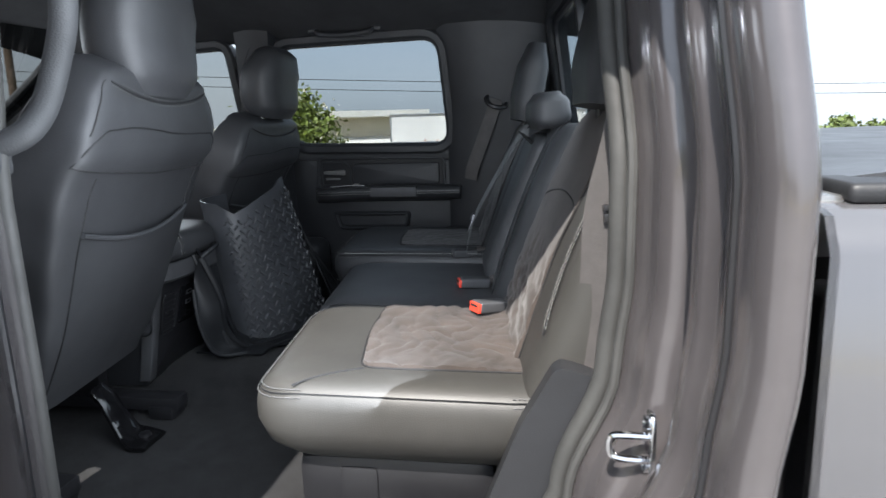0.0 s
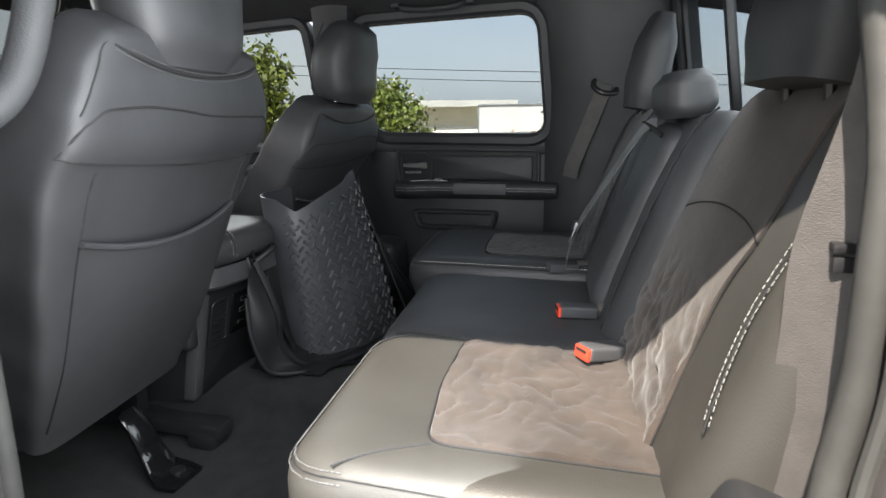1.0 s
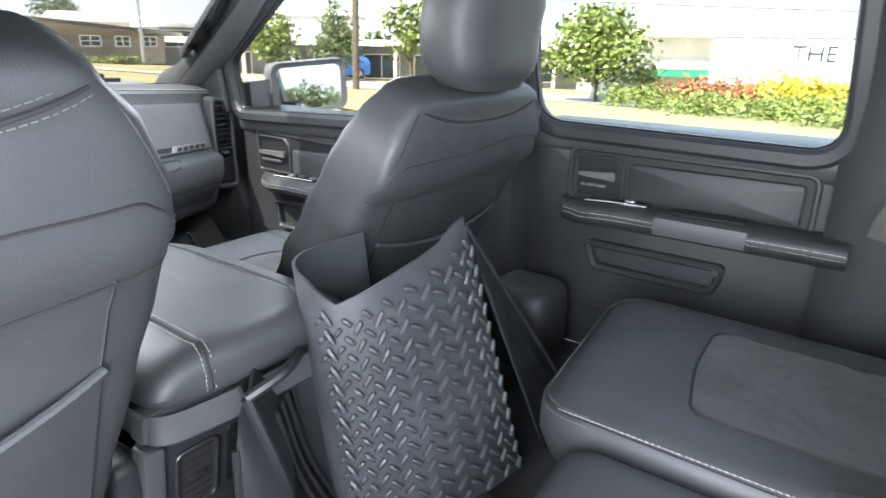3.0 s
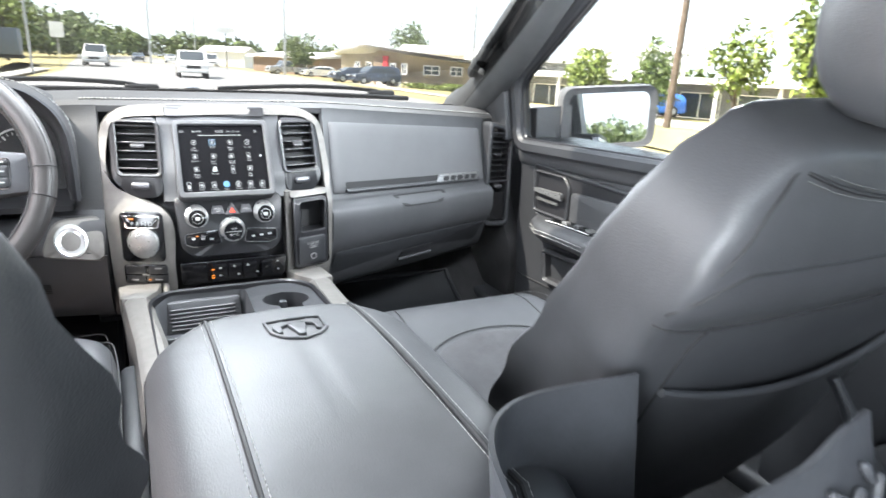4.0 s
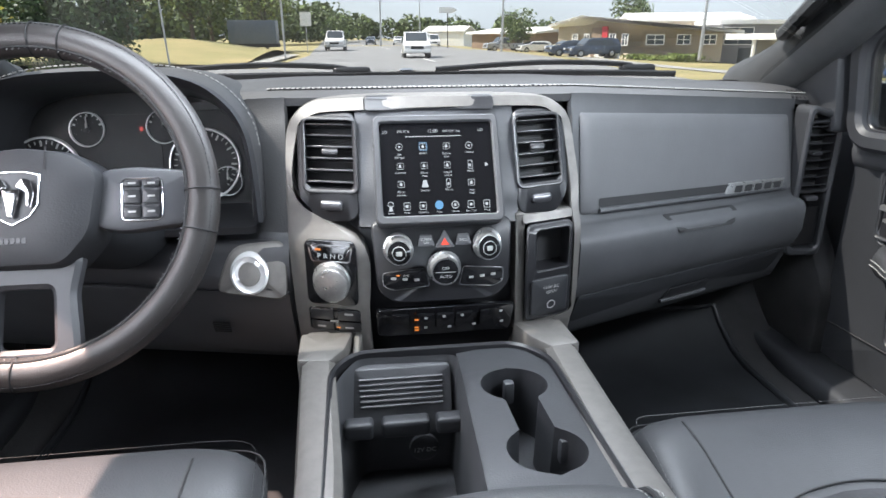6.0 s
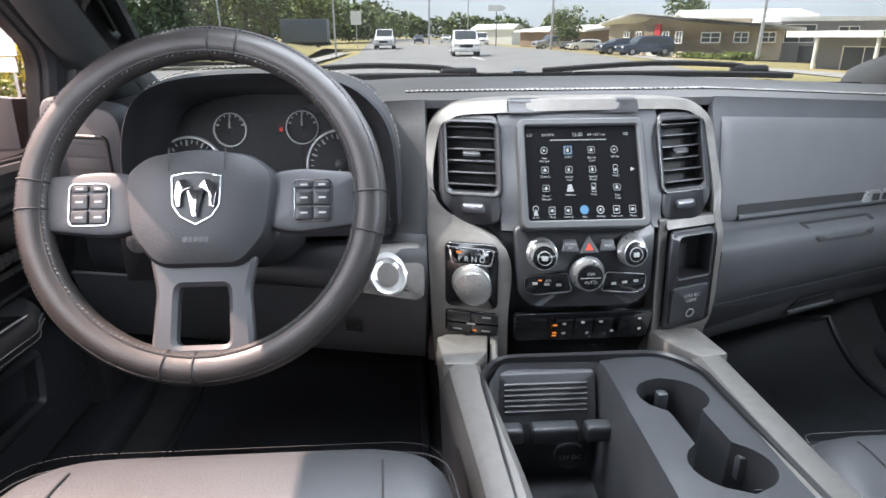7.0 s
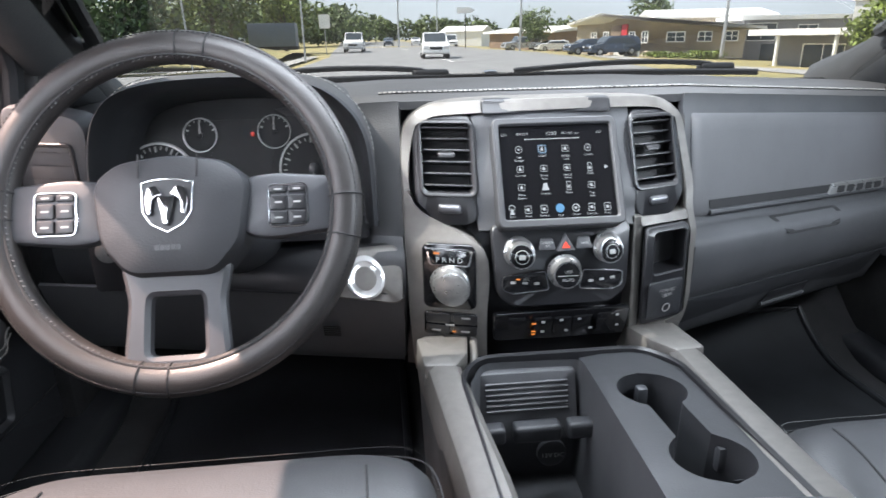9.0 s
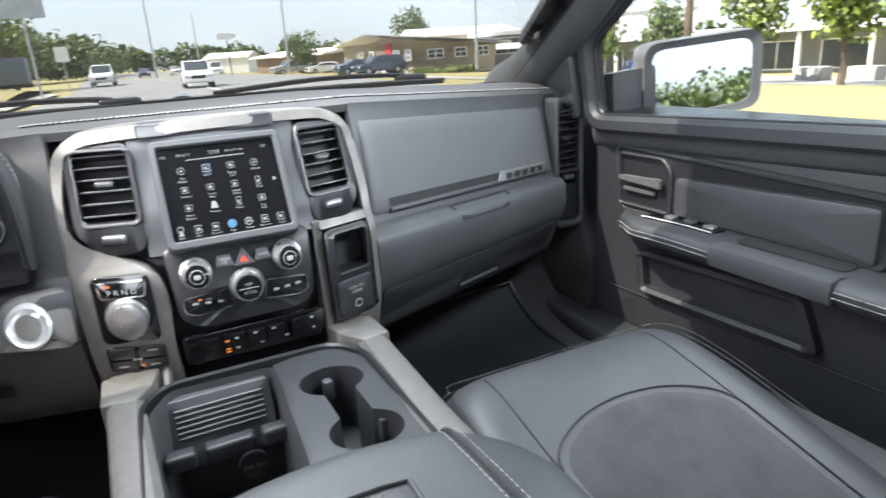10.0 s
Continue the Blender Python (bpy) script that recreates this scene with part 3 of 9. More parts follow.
# ---- front seats ----
def front_seat(name, label, cx, cb, hw, yf, yb, zs, yr, zb, rec, turn=0.0, slope=0.0, hz=0.0, group="front seats"):
    """Bucket seat. cx, cb: middles of cushion and backrest; hw the cushion's half width; yf, yb: its front and back; zs its height; yr, zb: the backrest's foot; rec the backrest's recline in degrees."""
    s = thing(name, label, "car seat", (cx, (yf + yb) / 2, 0.80), group)
    inner = 1 if cx < 0 else -1
    L = yf - yb
    M = Matrix.Translation((cx, yb, zs))
    out = rounded([(-hw, -0.02), (hw, -0.02), (hw, L * 0.75), (hw * 0.93, L), (-hw * 0.93, L), (-hw, L * 0.75)], 0.075, 6)

    def top(x, y):
        e = abs(x) / hw
        b = 0.014 * max(0, (e - 0.62) / 0.38) ** 1.5 * bent([(0, 1), (L * 0.6, 0.9), (L, 0.3)], y)
        return b - 0.11 * (1 - y / L) - 0.040 * max(0, (y - L * 0.78) / (L * 0.22)) ** 2 - 0.012

    part("cushion", pad(out, -0.12, 0, top, 0.045, 9, 0.03, M), LEATHER, s)
    ins = rounded([(-hw * 0.66, 0.0), (hw * 0.66, 0.0), (hw * 0.68, L * 0.60), (hw * 0.35, L * 0.675), (0, L * 0.695), (-hw * 0.35, L * 0.675), (-hw * 0.68, L * 0.60)], 0.05, 6)
    part("seat_insert", patch(ins, top, 0.0025, 8, M, lambda x, y: 0.0012 * noise.noise((x * 60, y * 60, cx))), SUEDE_DARK, s, "dark suede seat insert")
    for sx in (-1, 1):
        ln = line_on([(sx * hw * 0.66, 0.02), (sx * hw * 0.68, L * 0.5), (sx * hw * 0.67, L * 0.80), (sx * hw * 0.66, L * 0.90)], top, 0.0006, M)
        part("seam", tube(ln, 0.0012, 6), SEAM, s)
    part("insert_seam", tube([M @ Vector((x, y, top(x, y) + 0.002)) for x, y in ins], 0.0011, 6, True), SEAM, s)
    part("piping", tube([M @ Vector((x * 1.0, y, top(x, y) - 0.020)) for x, y in out], 0.0010, 6, True), SEAM, s)
    st_path = [M @ Vector((x, y, top(x, y) - 0.0055)) for x, y in inset(out, 0.0065)]
    part("stitching", stitches(st_path, 0.0065, 0.0045, 0.0004), THREAD_GREY if cx > 0 else SEAM, s, "fine edge stitching")
    part("stitching", stitches([M @ Vector((x, y, top(x, y) - 0.032)) + Vector((0.001 * (1 if x > 0 else -1), 0, 0)) for x, y in out], 0.0075, 0.005, 0.0004), THREAD_GREY if cx > 0 else SEAM, s, "fine edge stitching")
    part("seat_base", joined(rbox((cx, (yf + yb) / 2 - 0.02, zs - 0.17), (hw * 1.85, L * 0.86, 0.10), 0.03)), PLASTIC, s, "black plastic seat base")
    for sx in (-1, 1):
        part("side_shield", rbox((cx + sx * (hw + 0.012), (yf + yb) / 2 - 0.03, zs - 0.135), (0.035, L * 0.92, 0.10), 0.016, 3), PLASTIC, s)
        part("slide_rail", joined(rbox((cx + sx * 0.17, (yf + yb) / 2 - 0.05, floor_z(cx, 0.9) + 0.035), (0.045, L + 0.10, 0.03), 0.006),
                                  rbox((cx + sx * 0.17, yb - 0.06, floor_z(cx, yb) + 0.016), (0.06, 0.06, 0.032), 0.01),
                                  rbox((cx + sx * 0.17, yf - 0.06, floor_z(cx, yf) + 0.016), (0.06, 0.06, 0.032), 0.01),
                                  rbox((cx + sx * 0.17, (yf + yb) / 2, (zs - 0.22 + 0.85) / 2), (0.03, L * 0.7, max(0.02, zs - 0.22 - 0.84)), 0.004)), PLASTIC_SMOOTH, s)
    # backrest
    R = Matrix.Translation((cb, yr, zb)) @ Matrix(((1, 0, 0, 0), (turn, 1, 0, 0), (0, 0, 1, 0), (0, 0, 0, 1))) @ Matrix.Rotation(radians(rec), 4, "X")
    HW = [(-0.05, 0.170), (0.03, 0.186), (0.12, 0.202), (0.24, 0.222), (0.33, 0.235), (0.38, 0.235), (0.43, 0.226), (0.475, 0.206), (0.505, 0.176)]
    DF = [(-0.05, 0.03), (0.05, 0.050), (0.2, 0.042), (0.4, 0.034), (0.53, 0.020)]
    DB = [(-0.05, 0.072), (0.1, 0.080), (0.27, 0.072), (0.345, 0.072), (0.368, 0.077), (0.405, 0.090), (0.436, 0.084), (0.450, 0.082), (0.49, 0.068), (0.53, 0.045)]
    BO = [(-0.05, 0.02), (0.08, 0.065), (0.18, 0.050), (0.27, 0.022), (0.36, 0.010), (0.46, 0.005), (0.53, 0.0)]
    e, eb = 0.42, 0.22

    def half(v):
        return bent(HW, v) * (1 - slope * max(0, (v - 0.34) / 0.165) ** 2)

    def flare(v, q):
        """The side bolsters spread towards the front."""
        return 1 + (1.0 if cx < 0 else 0.50) * bent([(-0.05, 0.20), (0.06, 0.36), (0.18, 0.32), (0.28, 0.20), (0.37, 0.08), (0.45, 0.0), (0.53, 0.0)], v) * min(1, 2.5 * max(0, q))

    def sec(v, shrink=1.0, dv=0.0):
        h, df, db, bo = half(v) * shrink, bent(DF, v) * shrink, bent(DB, v) * shrink, bent(BO, v) * shrink
        pts = []
        for k in range(72):
            a = 2 * math.pi * (k + 0.5) / 72
            c, q = math.cos(a), math.sin(a)
            X = h * math.copysign(abs(c) ** (e if q >= 0 else eb), c)
            if q >= 0:
                Y = df * abs(q) ** e + bo * (X / h) ** 4 * min(1, abs(q) ** 0.4)
            else:
                Y = -db * abs(q) ** eb
            pts.append(R @ Vector((X * flare(v, q), Y, v + dv)))
        return pts
    rings = [sec(v) for v in span(-0.05, 0.505, 26)] + [sec(0.505, 0.96, 0.011), sec(0.505, 0.86, 0.019), sec(0.505, 0.6, 0.024)]
    part("backrest", loft(rings), LEATHER, s, sharp=60)

    def rear(x, v, lift=0.0):
        h, db = half(v), bent(DB, v)
        c = min(0.999, (abs(x) / h)) ** (1 / eb)
        q = math.sqrt(max(0.0, 1 - c * c))
        return R @ Vector((x, -db * q ** eb - lift, v))

    def front(x, v, lift=0.0):
        h, df, bo = half(v), bent(DF, v), bent(BO, v)
        c = min(0.999, (abs(x) / h)) ** (1 / e)
        q = math.sqrt(max(0.0, 1 - c * c))
        return R @ Vector((x * flare(v, q), df * q ** e + bo * (x / h) ** 4 * min(1, q ** 0.4) + lift, v))
    # seams and pocket on the back
    up = [rear(x, lin([(0, 0.440), (0.12, 0.443), (0.19, 0.440), (0.22, 0.418), (0.232, 0.384)], abs(x)) - 0.020 * inner * x / 0.2 * max(0, 1 - abs(x) / 0.232), 0.0004) for x in span(-0.232, 0.232, 48)]
    lo = [rear(x, 0.364 + (0.010 if x * inner < 0 else 0.016) * abs(x / 0.232) ** 1.4 - 0.012 * inner * x / 0.232, 0.0004) for x in span(-0.232, 0.232, 40)]
    part("seam", tube(up, 0.0015, 6), SEAM, s)
    part("seam", tube(lo, 0.0015, 6), SEAM, s)
    top_seam = [rear(x, 0.486 + 0.022 * (x / 0.165) ** 2, 0.0008) for x in span(-0.165, 0.165, 28)]
    part("seam", tube(top_seam, 0.0018, 6), SEAM, s)
    for dv in (-0.0045, 0.0045):
        part("stitching", stitches([rear(x, 0.486 + 0.022 * (x / 0.165) ** 2 + dv, 0.0008) for x in span(-0.165, 0.165, 28)], 0.0065, 0.0045, 0.0005), THREAD_GREY, s)
    for sx in (-1, 1):
        part("seam", tube([rear(sx * (0.180 - 0.018 * k), 0.370 - 0.38 * k, 0.0004) for k in span(0, 1, 12)], 0.0014, 6), SEAM, s)
        part("seam", tube([rear(sx * (0.168 + 0.050 * k ** 0.7), 0.512 - 0.078 * k, 0.0004) for k in span(0, 1, 10)], 0.0012, 6), SEAM, s)
        fr = [front(sx * (0.118 + 0.028 * math.sin(math.pi * k)), 0.04 + 0.40 * k, 0.0008) for k in span(0, 1, 16)]
        part("seam", tube(fr, 0.0022, 6), SEAM, s)
        bo = [front(sx * half(v) * 0.84, v, 0.0006) for v in span(0.02, 0.46, 26)]
        bo2 = [front(sx * half(v) * 0.80, v, 0.0006) for v in span(0.02, 0.46, 26)]
        part("stitching", stitches(bo, 0.0065, 0.0042, 0.0004), THREAD, s)
        part("stitching", stitches(bo2, 0.0065, 0.0042, 0.0004), THREAD, s)
    # map pocket, its upper hem hanging open
    pk = [[rear(x * (0.177 - 0.014 * t), 0.256 - 0.27 * t + 0.022 * (x) ** 2 * (1 - t), 0.003 + 0.014 * (1 - x * x) * (1 - t) ** 2) for x in span(-1, 1, 16)] for t in span(0, 1, 8)]
    part("map_pocket", moved(loft(pk, False, False, False), Matrix.Identity(4)), LEATHER, s)
    part("pocket_hem", tube([rear(x * 0.177, 0.256 + 0.022 * x * x, 0.004 + 0.014 * (1 - x * x)) for x in span(-1, 1, 18)], 0.0045, 8), LEATHER, s)
    # headrest
    H = R @ Matrix.Translation((0, -0.028, 0.487 + hz)) @ Matrix.Rotation(radians(-rec * 0.55), 4, "X")
    hr = []
    for v in [0, 0.04, 0.1, 0.18, 0.28, 0.4, 0.52, 0.64, 0.75, 0.84, 0.91, 0.96, 0.99, 1.0]:
        z = 0.0 + 0.205 * v
        wv = bent([(0, 0.092), (0.12, 0.114), (0.35, 0.126), (0.6, 0.126), (0.85, 0.108), (0.95, 0.088), (1, 0.055)], v)
        dv = bent([(0, 0.048), (0.2, 0.066), (0.6, 0.062), (0.9, 0.044), (1, 0.020)], v)
        off = bent([(0, 0.0), (0.5, 0.012), (1, 0.0)], v)
        hr.append([H @ Vector((wv * math.copysign(abs(math.cos(a)) ** 0.62, math.cos(a)), off + dv * math.copysign(abs(math.sin(a)) ** 0.75, math.sin(a)), z)) for a in [2 * math.pi * k / 32 for k in range(32)]])
    hd = part("headrest", loft(hr), LEATHER, s, "black leather headrest", 60)
    for sx in (-1, 1):
        part("seam", tube([H @ Vector((sx * 0.078, 0.0735 - 0.01 * k - 0.012 * (2 * k - 1) ** 2, 0.018 + 0.170 * k)) for k in span(0, 1, 8)], 0.0016, 6), SEAM, hd)
        part("post", tube([H @ Vector((sx * 0.06, 0, 0.02)), H @ Vector((sx * 0.06, 0, -0.06 - hz))], 0.0065, 10), CHROME, hd, "chrome headrest post")
        part("post_sleeve", tube([H @ Vector((sx * 0.06, 0, -0.016 - hz)), H @ Vector((sx * 0.06, 0, -0.055 - hz))], 0.015, 10), PLASTIC_SMOOTH, hd)
    return s


front_seat("driver_seat", "black leather driver seat with suede insert and rear map pocket", -0.407, -0.437, 0.210, 1.262, 0.66, 1.152, 0.640, 1.055, 23, 0.14, -0.04)
front_seat("passenger_seat", "black leather passenger seat with suede insert and rear map pocket", 0.369, 0.428, 0.195, 1.318, 0.82, 1.098, 0.85, 1.000, 26, 0.0, -0.10, 0.045)

# ---- rear bench ----
SHEAR = Matrix(((1, 0, 0, 0), (0.115, 1, 0, 0.115 * 0.25), (0, 0, 1, 0), (0, 0, 0, 1)))
bench = thing("rear_bench", "black leather rear bench seat, brown-grey quilted inserts, outer seat in sun", "bench seat", (0, 0.0, 0.85))


def rear_cushion(x0, x1, y0, y1, z, ins, leather, crisp=False, SHEAR=SHEAR):
    cx, hx = (x0 + x1) / 2, (x1 - x0) / 2
    out = rounded([(x0, y0), (x1, y0), (x1, y1), (x0, y1)], 0.035 if crisp else 0.085, 6)

    def top(x, y):
        e = abs(x - cx) / hx
        f = max(0, (y - (y1 - 0.10)) / 0.10)
        return -0.010 * (1 - e ** 2) * (0 if crisp else 1) - 0.018 * f * f - 0.012 * max(0, (e - 0.7) / 0.3) ** 2 + 0.01 * (y - y0)
    c = part("cushion", pad(out, z - 0.125, z, top, 0.022 if crisp else 0.030, 10, 0.035, SHEAR), leather, bench)
    zf = lambda x, y: z + top(x, y)
    path = [SHEAR @ Vector((x, y, zf(x, y) - (0.004 if not crisp else 0.003))) for x, y in inset(out, 0.0075 if crisp else 0.010)]
    if not crisp:
        part("stitching", joined(stitches(path, 0.0065, 0.0045), stitches([SHEAR @ Vector((x, y, zf(x, y) - 0.012)) for x, y in inset(out, 0.003)], 0.0065, 0.0045)), THREAD_GREY, c)
        part("seam", tube([SHEAR @ Vector((x, y, zf(x, y) - 0.0075)) for x, y in inset(out, 0.0062)], 0.0009, 6, True), SEAM, c)
    else:
        part("seam", tube([SHEAR @ Vector((x, y, zf(x, y) - 0.016)) for x, y in out], 0.0020, 6, True), SEAM, c)
    if ins:
        a, b, q = ins
        shape = rounded([(a, y0 + 0.03), (b, y0 + 0.03), (b + 0.005, q - 0.012), ((a + b) / 2, q), (a - 0.005, q - 0.012)], 0.03, 8)

        def crease(x, y):
            n1 = noise.noise((x * 9 + 2.2 * noise.noise((x * 7, y * 9, 4)), y * 30 + 1.5 * noise.noise((x * 13, y * 8, 6)), 1))
            n2 = noise.noise((x * 26, y * 22, 8))
            return (0.0055 if x < 0 else 0.0025) * math.sqrt(min(1, 2.4 * abs(n1))) + 0.0022 * math.sqrt(min(1, 3 * abs(n2))) - 0.003
        part("insert", patch(dense(shape), zf, 0.003, 40, SHEAR, crease), SUEDE if x0 < -0.3 else SUEDE_DARK, c, "creased suede insert")
        part("insert_seam", tube([SHEAR @ Vector((x, y, zf(x, y) + 0.001)) for x, y in shape], 0.0016, 6, True), SEAM, c)
    return c, zf


SHEAR_L = Matrix.Translation((0, -0.034, 0)) @ SHEAR
cl, zl = rear_cushion(-0.665, -0.242, -0.20, 0.268, 1.080, (-0.585, -0.285, 0.118), LEATHER_SUNLIT, SHEAR=SHEAR_L)
cc, zc = rear_cushion(-0.238, 0.188, -0.20, 0.235, 1.068, None, LEATHER, True)
rear_cushion(0.192, 0.640, -0.20, 0.298, 1.092, (0.285, 0.545, 0.115), LEATHER)
# front panel seams of the near cushion
for a, b in (((-0.590, 0.100), (-0.652, 0.195)), ((-0.282, 0.100), (-0.252, 0.230))):
    part("seam", tube(line_on([a, ((a[0] + b[0]) / 2, (a[1] + b[1]) / 2 + 0.004), b], zl, 0.0005, SHEAR_L), 0.0016, 6), SEAM, cl)
    part("stitching", stitches(line_on([a, ((a[0] + b[0]) / 2, (a[1] + b[1]) / 2 + 0.004), b], zl, 0.0016, SHEAR_L), 0.0065, 0.0045, 0.0005), THREAD_GREY, cl)
part("stitching", stitches([SHEAR @ Vector((0.196, y, 1.083)) for y in span(-0.15, 0.25, 10)]), THREAD, cc)

RB = 21.0
# local: x across, y up the back, z towards the occupant (mirrored)
BM = SHEAR @ Matrix.Translation((0, -0.125, 1.045)) @ Matrix(((1, 0, 0, 0), (0, -math.sin(radians(RB)), math.cos(radians(RB)), 0), (0, math.cos(radians(RB)), math.sin(radians(RB)), 0), (0, 0, 0, 1)))


def rear_back(x0, x1, v1, zt, ins, leather, wing=0, BM=BM, low=0.0):
    cx, hx = (x0 + x1) / 2, (x1 - x0) / 2
    out = rounded([(x0, -0.03), (x1, -0.03), (x1, v1 * 0.8), (x1 - 0.02, v1), (x0 + 0.02, v1), (x0, v1 * 0.8)], 0.05, 6)

    def top(x, y):
        e = (x - cx) / hx * (wing if wing else 1)
        b = 0.006 * max(0, (e - 0.45) / 0.55) ** 2 if wing else 0
        return b - 0.010 * max(0, (abs(e) - 0.75) / 0.25) ** 2 - 0.02 * max(0, (y - v1 * 0.86) / (v1 * 0.14)) ** 2 + 0.012 * math.sin(math.pi * min(1, max(0, y / v1)))
    p = part("seatback", pad(out, -0.16, zt, top, 0.03, 10, 0.03, BM), leather, bench)
    zf = lambda x, y: zt + top(x, y)
    if ins:
        a, b = ins
        shape = rounded([(a + 0.024 * (low > 0), 0.0), (b + low, 0.0), (b + low * 0.6 + 0.012 * wing * (low == 0), 0.15), (b, 0.262), (b, v1 - 0.012), (a, v1 - 0.012), (a, 0.275), (a + 0.024 * (low > 0), 0.22)], 0.03, 6)

        def crease(x, y):
            k = max(0, 1 - y / 0.22)
            n1 = noise.noise((x * 16 + y * 10 + 2 * noise.noise((x * 9, y * 9, 2)), y * 20 - x * 9, 5))
            n2 = noise.noise((x * 30, y * 30, 9))
            return min(1, k * 2.2) * (0.0085 * math.sqrt(min(1, 2.2 * abs(n1))) + 0.0030 * math.sqrt(min(1, 3 * abs(n2))) - 0.005)
        part("insert", patch(dense(shape), zf, 0.003, 40, BM, crease), SUEDE if x0 < -0.3 else SUEDE_DARK, p, "creased suede insert")
        part("insert_seam", tube([BM @ Vector((x, y, zf(x, y) + 0.001)) for x, y in shape], 0.0016, 6, True), SEAM, p)
        arch = line_on([(a, 0.272), (a + (b - a) * 0.2, 0.284), (a + (b - a) * 0.5, 0.287), (a + (b - a) * 0.8, 0.277), (b, 0.262)] if low else [(a, 0.205), (a + (b - a) * 0.2, 0.238), (a + (b - a) * 0.5, 0.247), (a + (b - a) * 0.8, 0.238), (b, 0.205)], zf, 0.0030, BM)
        part("seam", tube(arch, 0.0012, 6), SEAM, p)
    return p, zf


BM_L = Matrix.Translation((0, -0.034, 0)) @ BM
bl, zbl = rear_back(-0.664, -0.206, 0.450, 0.0, (-0.553, -0.260), LEATHER_SUNLIT, -1, BM_L, 0.038)
bc, zbc = rear_back(-0.202, 0.198, 0.425, -0.012, None, LEATHER)
rear_back(0.202, 0.650, 0.435, 0.0, (0.275, 0.530), LEATHER, 1)
for x in (-0.0, -0.011):
    part("stitching", stitches(line_on([(x - 0.630, 0.120), (x - 0.620, 0.160), (x - 0.613, 0.220), (x - 0.620, 0.285), (x - 0.632, 0.350)], zbl, 0.0012, BM_L), 0.0065, 0.0046, 0.00042), THREAD, bl, "double row of pale stitching")
part("seam", tube(line_on([(-0.636, 0.110), (-0.626, 0.160), (-0.619, 0.220), (-0.626, 0.285), (-0.638, 0.360)], zbl, 0.0003, BM_L), 0.0014, 6), SEAM, bl)
# fold-down armrest in the middle back
arm = rounded([(-0.075, 0.03), (0.125, 0.03), (0.13, 0.37), (0.08, 0.385), (-0.03, 0.385), (-0.08, 0.37)], 0.03, 5)
part("armrest", pad(arm, -0.04, 0.012, lambda x, y: 0.006 * math.sin(math.pi * max(0, min(1, y / 0.4))), 0.022, 8, 0.01, BM), LEATHER, bench, "folded centre armrest")
# dark loop at the top, where the centre belt comes out
part("belt_origin", tube(curve_pts([BM @ Vector(p) for p in ((-0.045, 0.355, 0.014), (-0.02, 0.366, 0.036), (0.03, 0.369, 0.038), (0.07, 0.362, 0.018))], 5), 0.008, 8, False, 0.35), SEAM, bench, "black loop where the centre belt starts")
for x in (-0.145, 0.165):
    part("seam", tube(line_on([(x, 0.02), (x, 0.2), (x * 0.98, 0.42)], zbc, 0.0008, BM), 0.002, 6), SEAM, bc)


def rear_headrest(x, v, w, h, d, tilt, fwd):
    hr = []
    H = BM @ Matrix.Translation((x, v, fwd)) @ Matrix.Rotation(radians(tilt), 4, "X")
    for k in span(0, 1, 10):
        wv = w * bent([(0, 0.86), (0.2, 1), (0.8, 1), (1, 0.8)], k)
        dv = d * bent([(0, 0.75), (0.3, 1), (0.7, 0.95), (1, 0.55)], k)
        hr.append([H @ Vector((wv * math.copysign(abs(math.cos(a)) ** 0.5, math.cos(a)), h * k, dv * math.copysign(abs(math.sin(a)) ** 0.6, math.sin(a)))) for a in [2 * math.pi * j / 28 for j in range(28)]])
    p = part("headrest", loft(hr), LEATHER, bench, "black leather headrest", 60)
    for sx in (-1, 1):
        part("post", tube([H @ Vector((sx * w * 0.5, 0.02, 0)), H @ Vector((sx * w * 0.5, -0.05, -0.018))], 0.006, 8), PLASTIC_SMOOTH, p, "black headrest post")
    return p


rear_headrest(-0.448, 0.436, 0.108, 0.215, 0.052, 10, -0.022)
rear_headrest(0.005, 0.398, 0.098, 0.076, 0.045, 25, -0.012)
rear_headrest(0.455, 0.408, 0.105, 0.215, 0.044, 10, 0.010)
part("under_frame", joined(rbox((-0.42, -0.02, 0.905), (0.40, 0.30, 0.09), 0.02), rbox((0.20, 0.02, 0.905), (0.78, 0.30, 0.09), 0.02)), PLASTIC_SMOOTH, bench, "black bench frame")
for x in (-0.60, -0.27, 0.05, 0.55):
    part("leg", joined(rbox((x, 0.10 + 0.11 * x, 0.885), (0.05, 0.06, 0.10), 0.01), rbox((x, 0.12 + 0.11 * x, 0.850), (0.10, 0.12, 0.016), 0.005)), PLASTIC_SMOOTH, bench)


# side cover beside the bench, buckles and belts
def sidecover(u, v, d):
    return Vector((-0.705 + d, u, v))


cov = thing("seat_side_cover", "grey grained plastic cover at the bench's outer end", "trim cover", (-0.70, -0.24, 0.86))
part("panel", mprism(sidecover, rounded([(-0.33, 0.86), (-0.13, 0.86), (-0.170, 0.965), (-0.203, 1.050), (-0.250, 1.136), (-0.292, 1.124), (-0.33, 1.10)], 0.015), 0, 0.045, 0.012, True), PLASTIC, cov)
part("foot", rbox((-0.72, -0.14, 0.865), (0.07, 0.26, 0.05), 0.015), PLASTIC, cov)


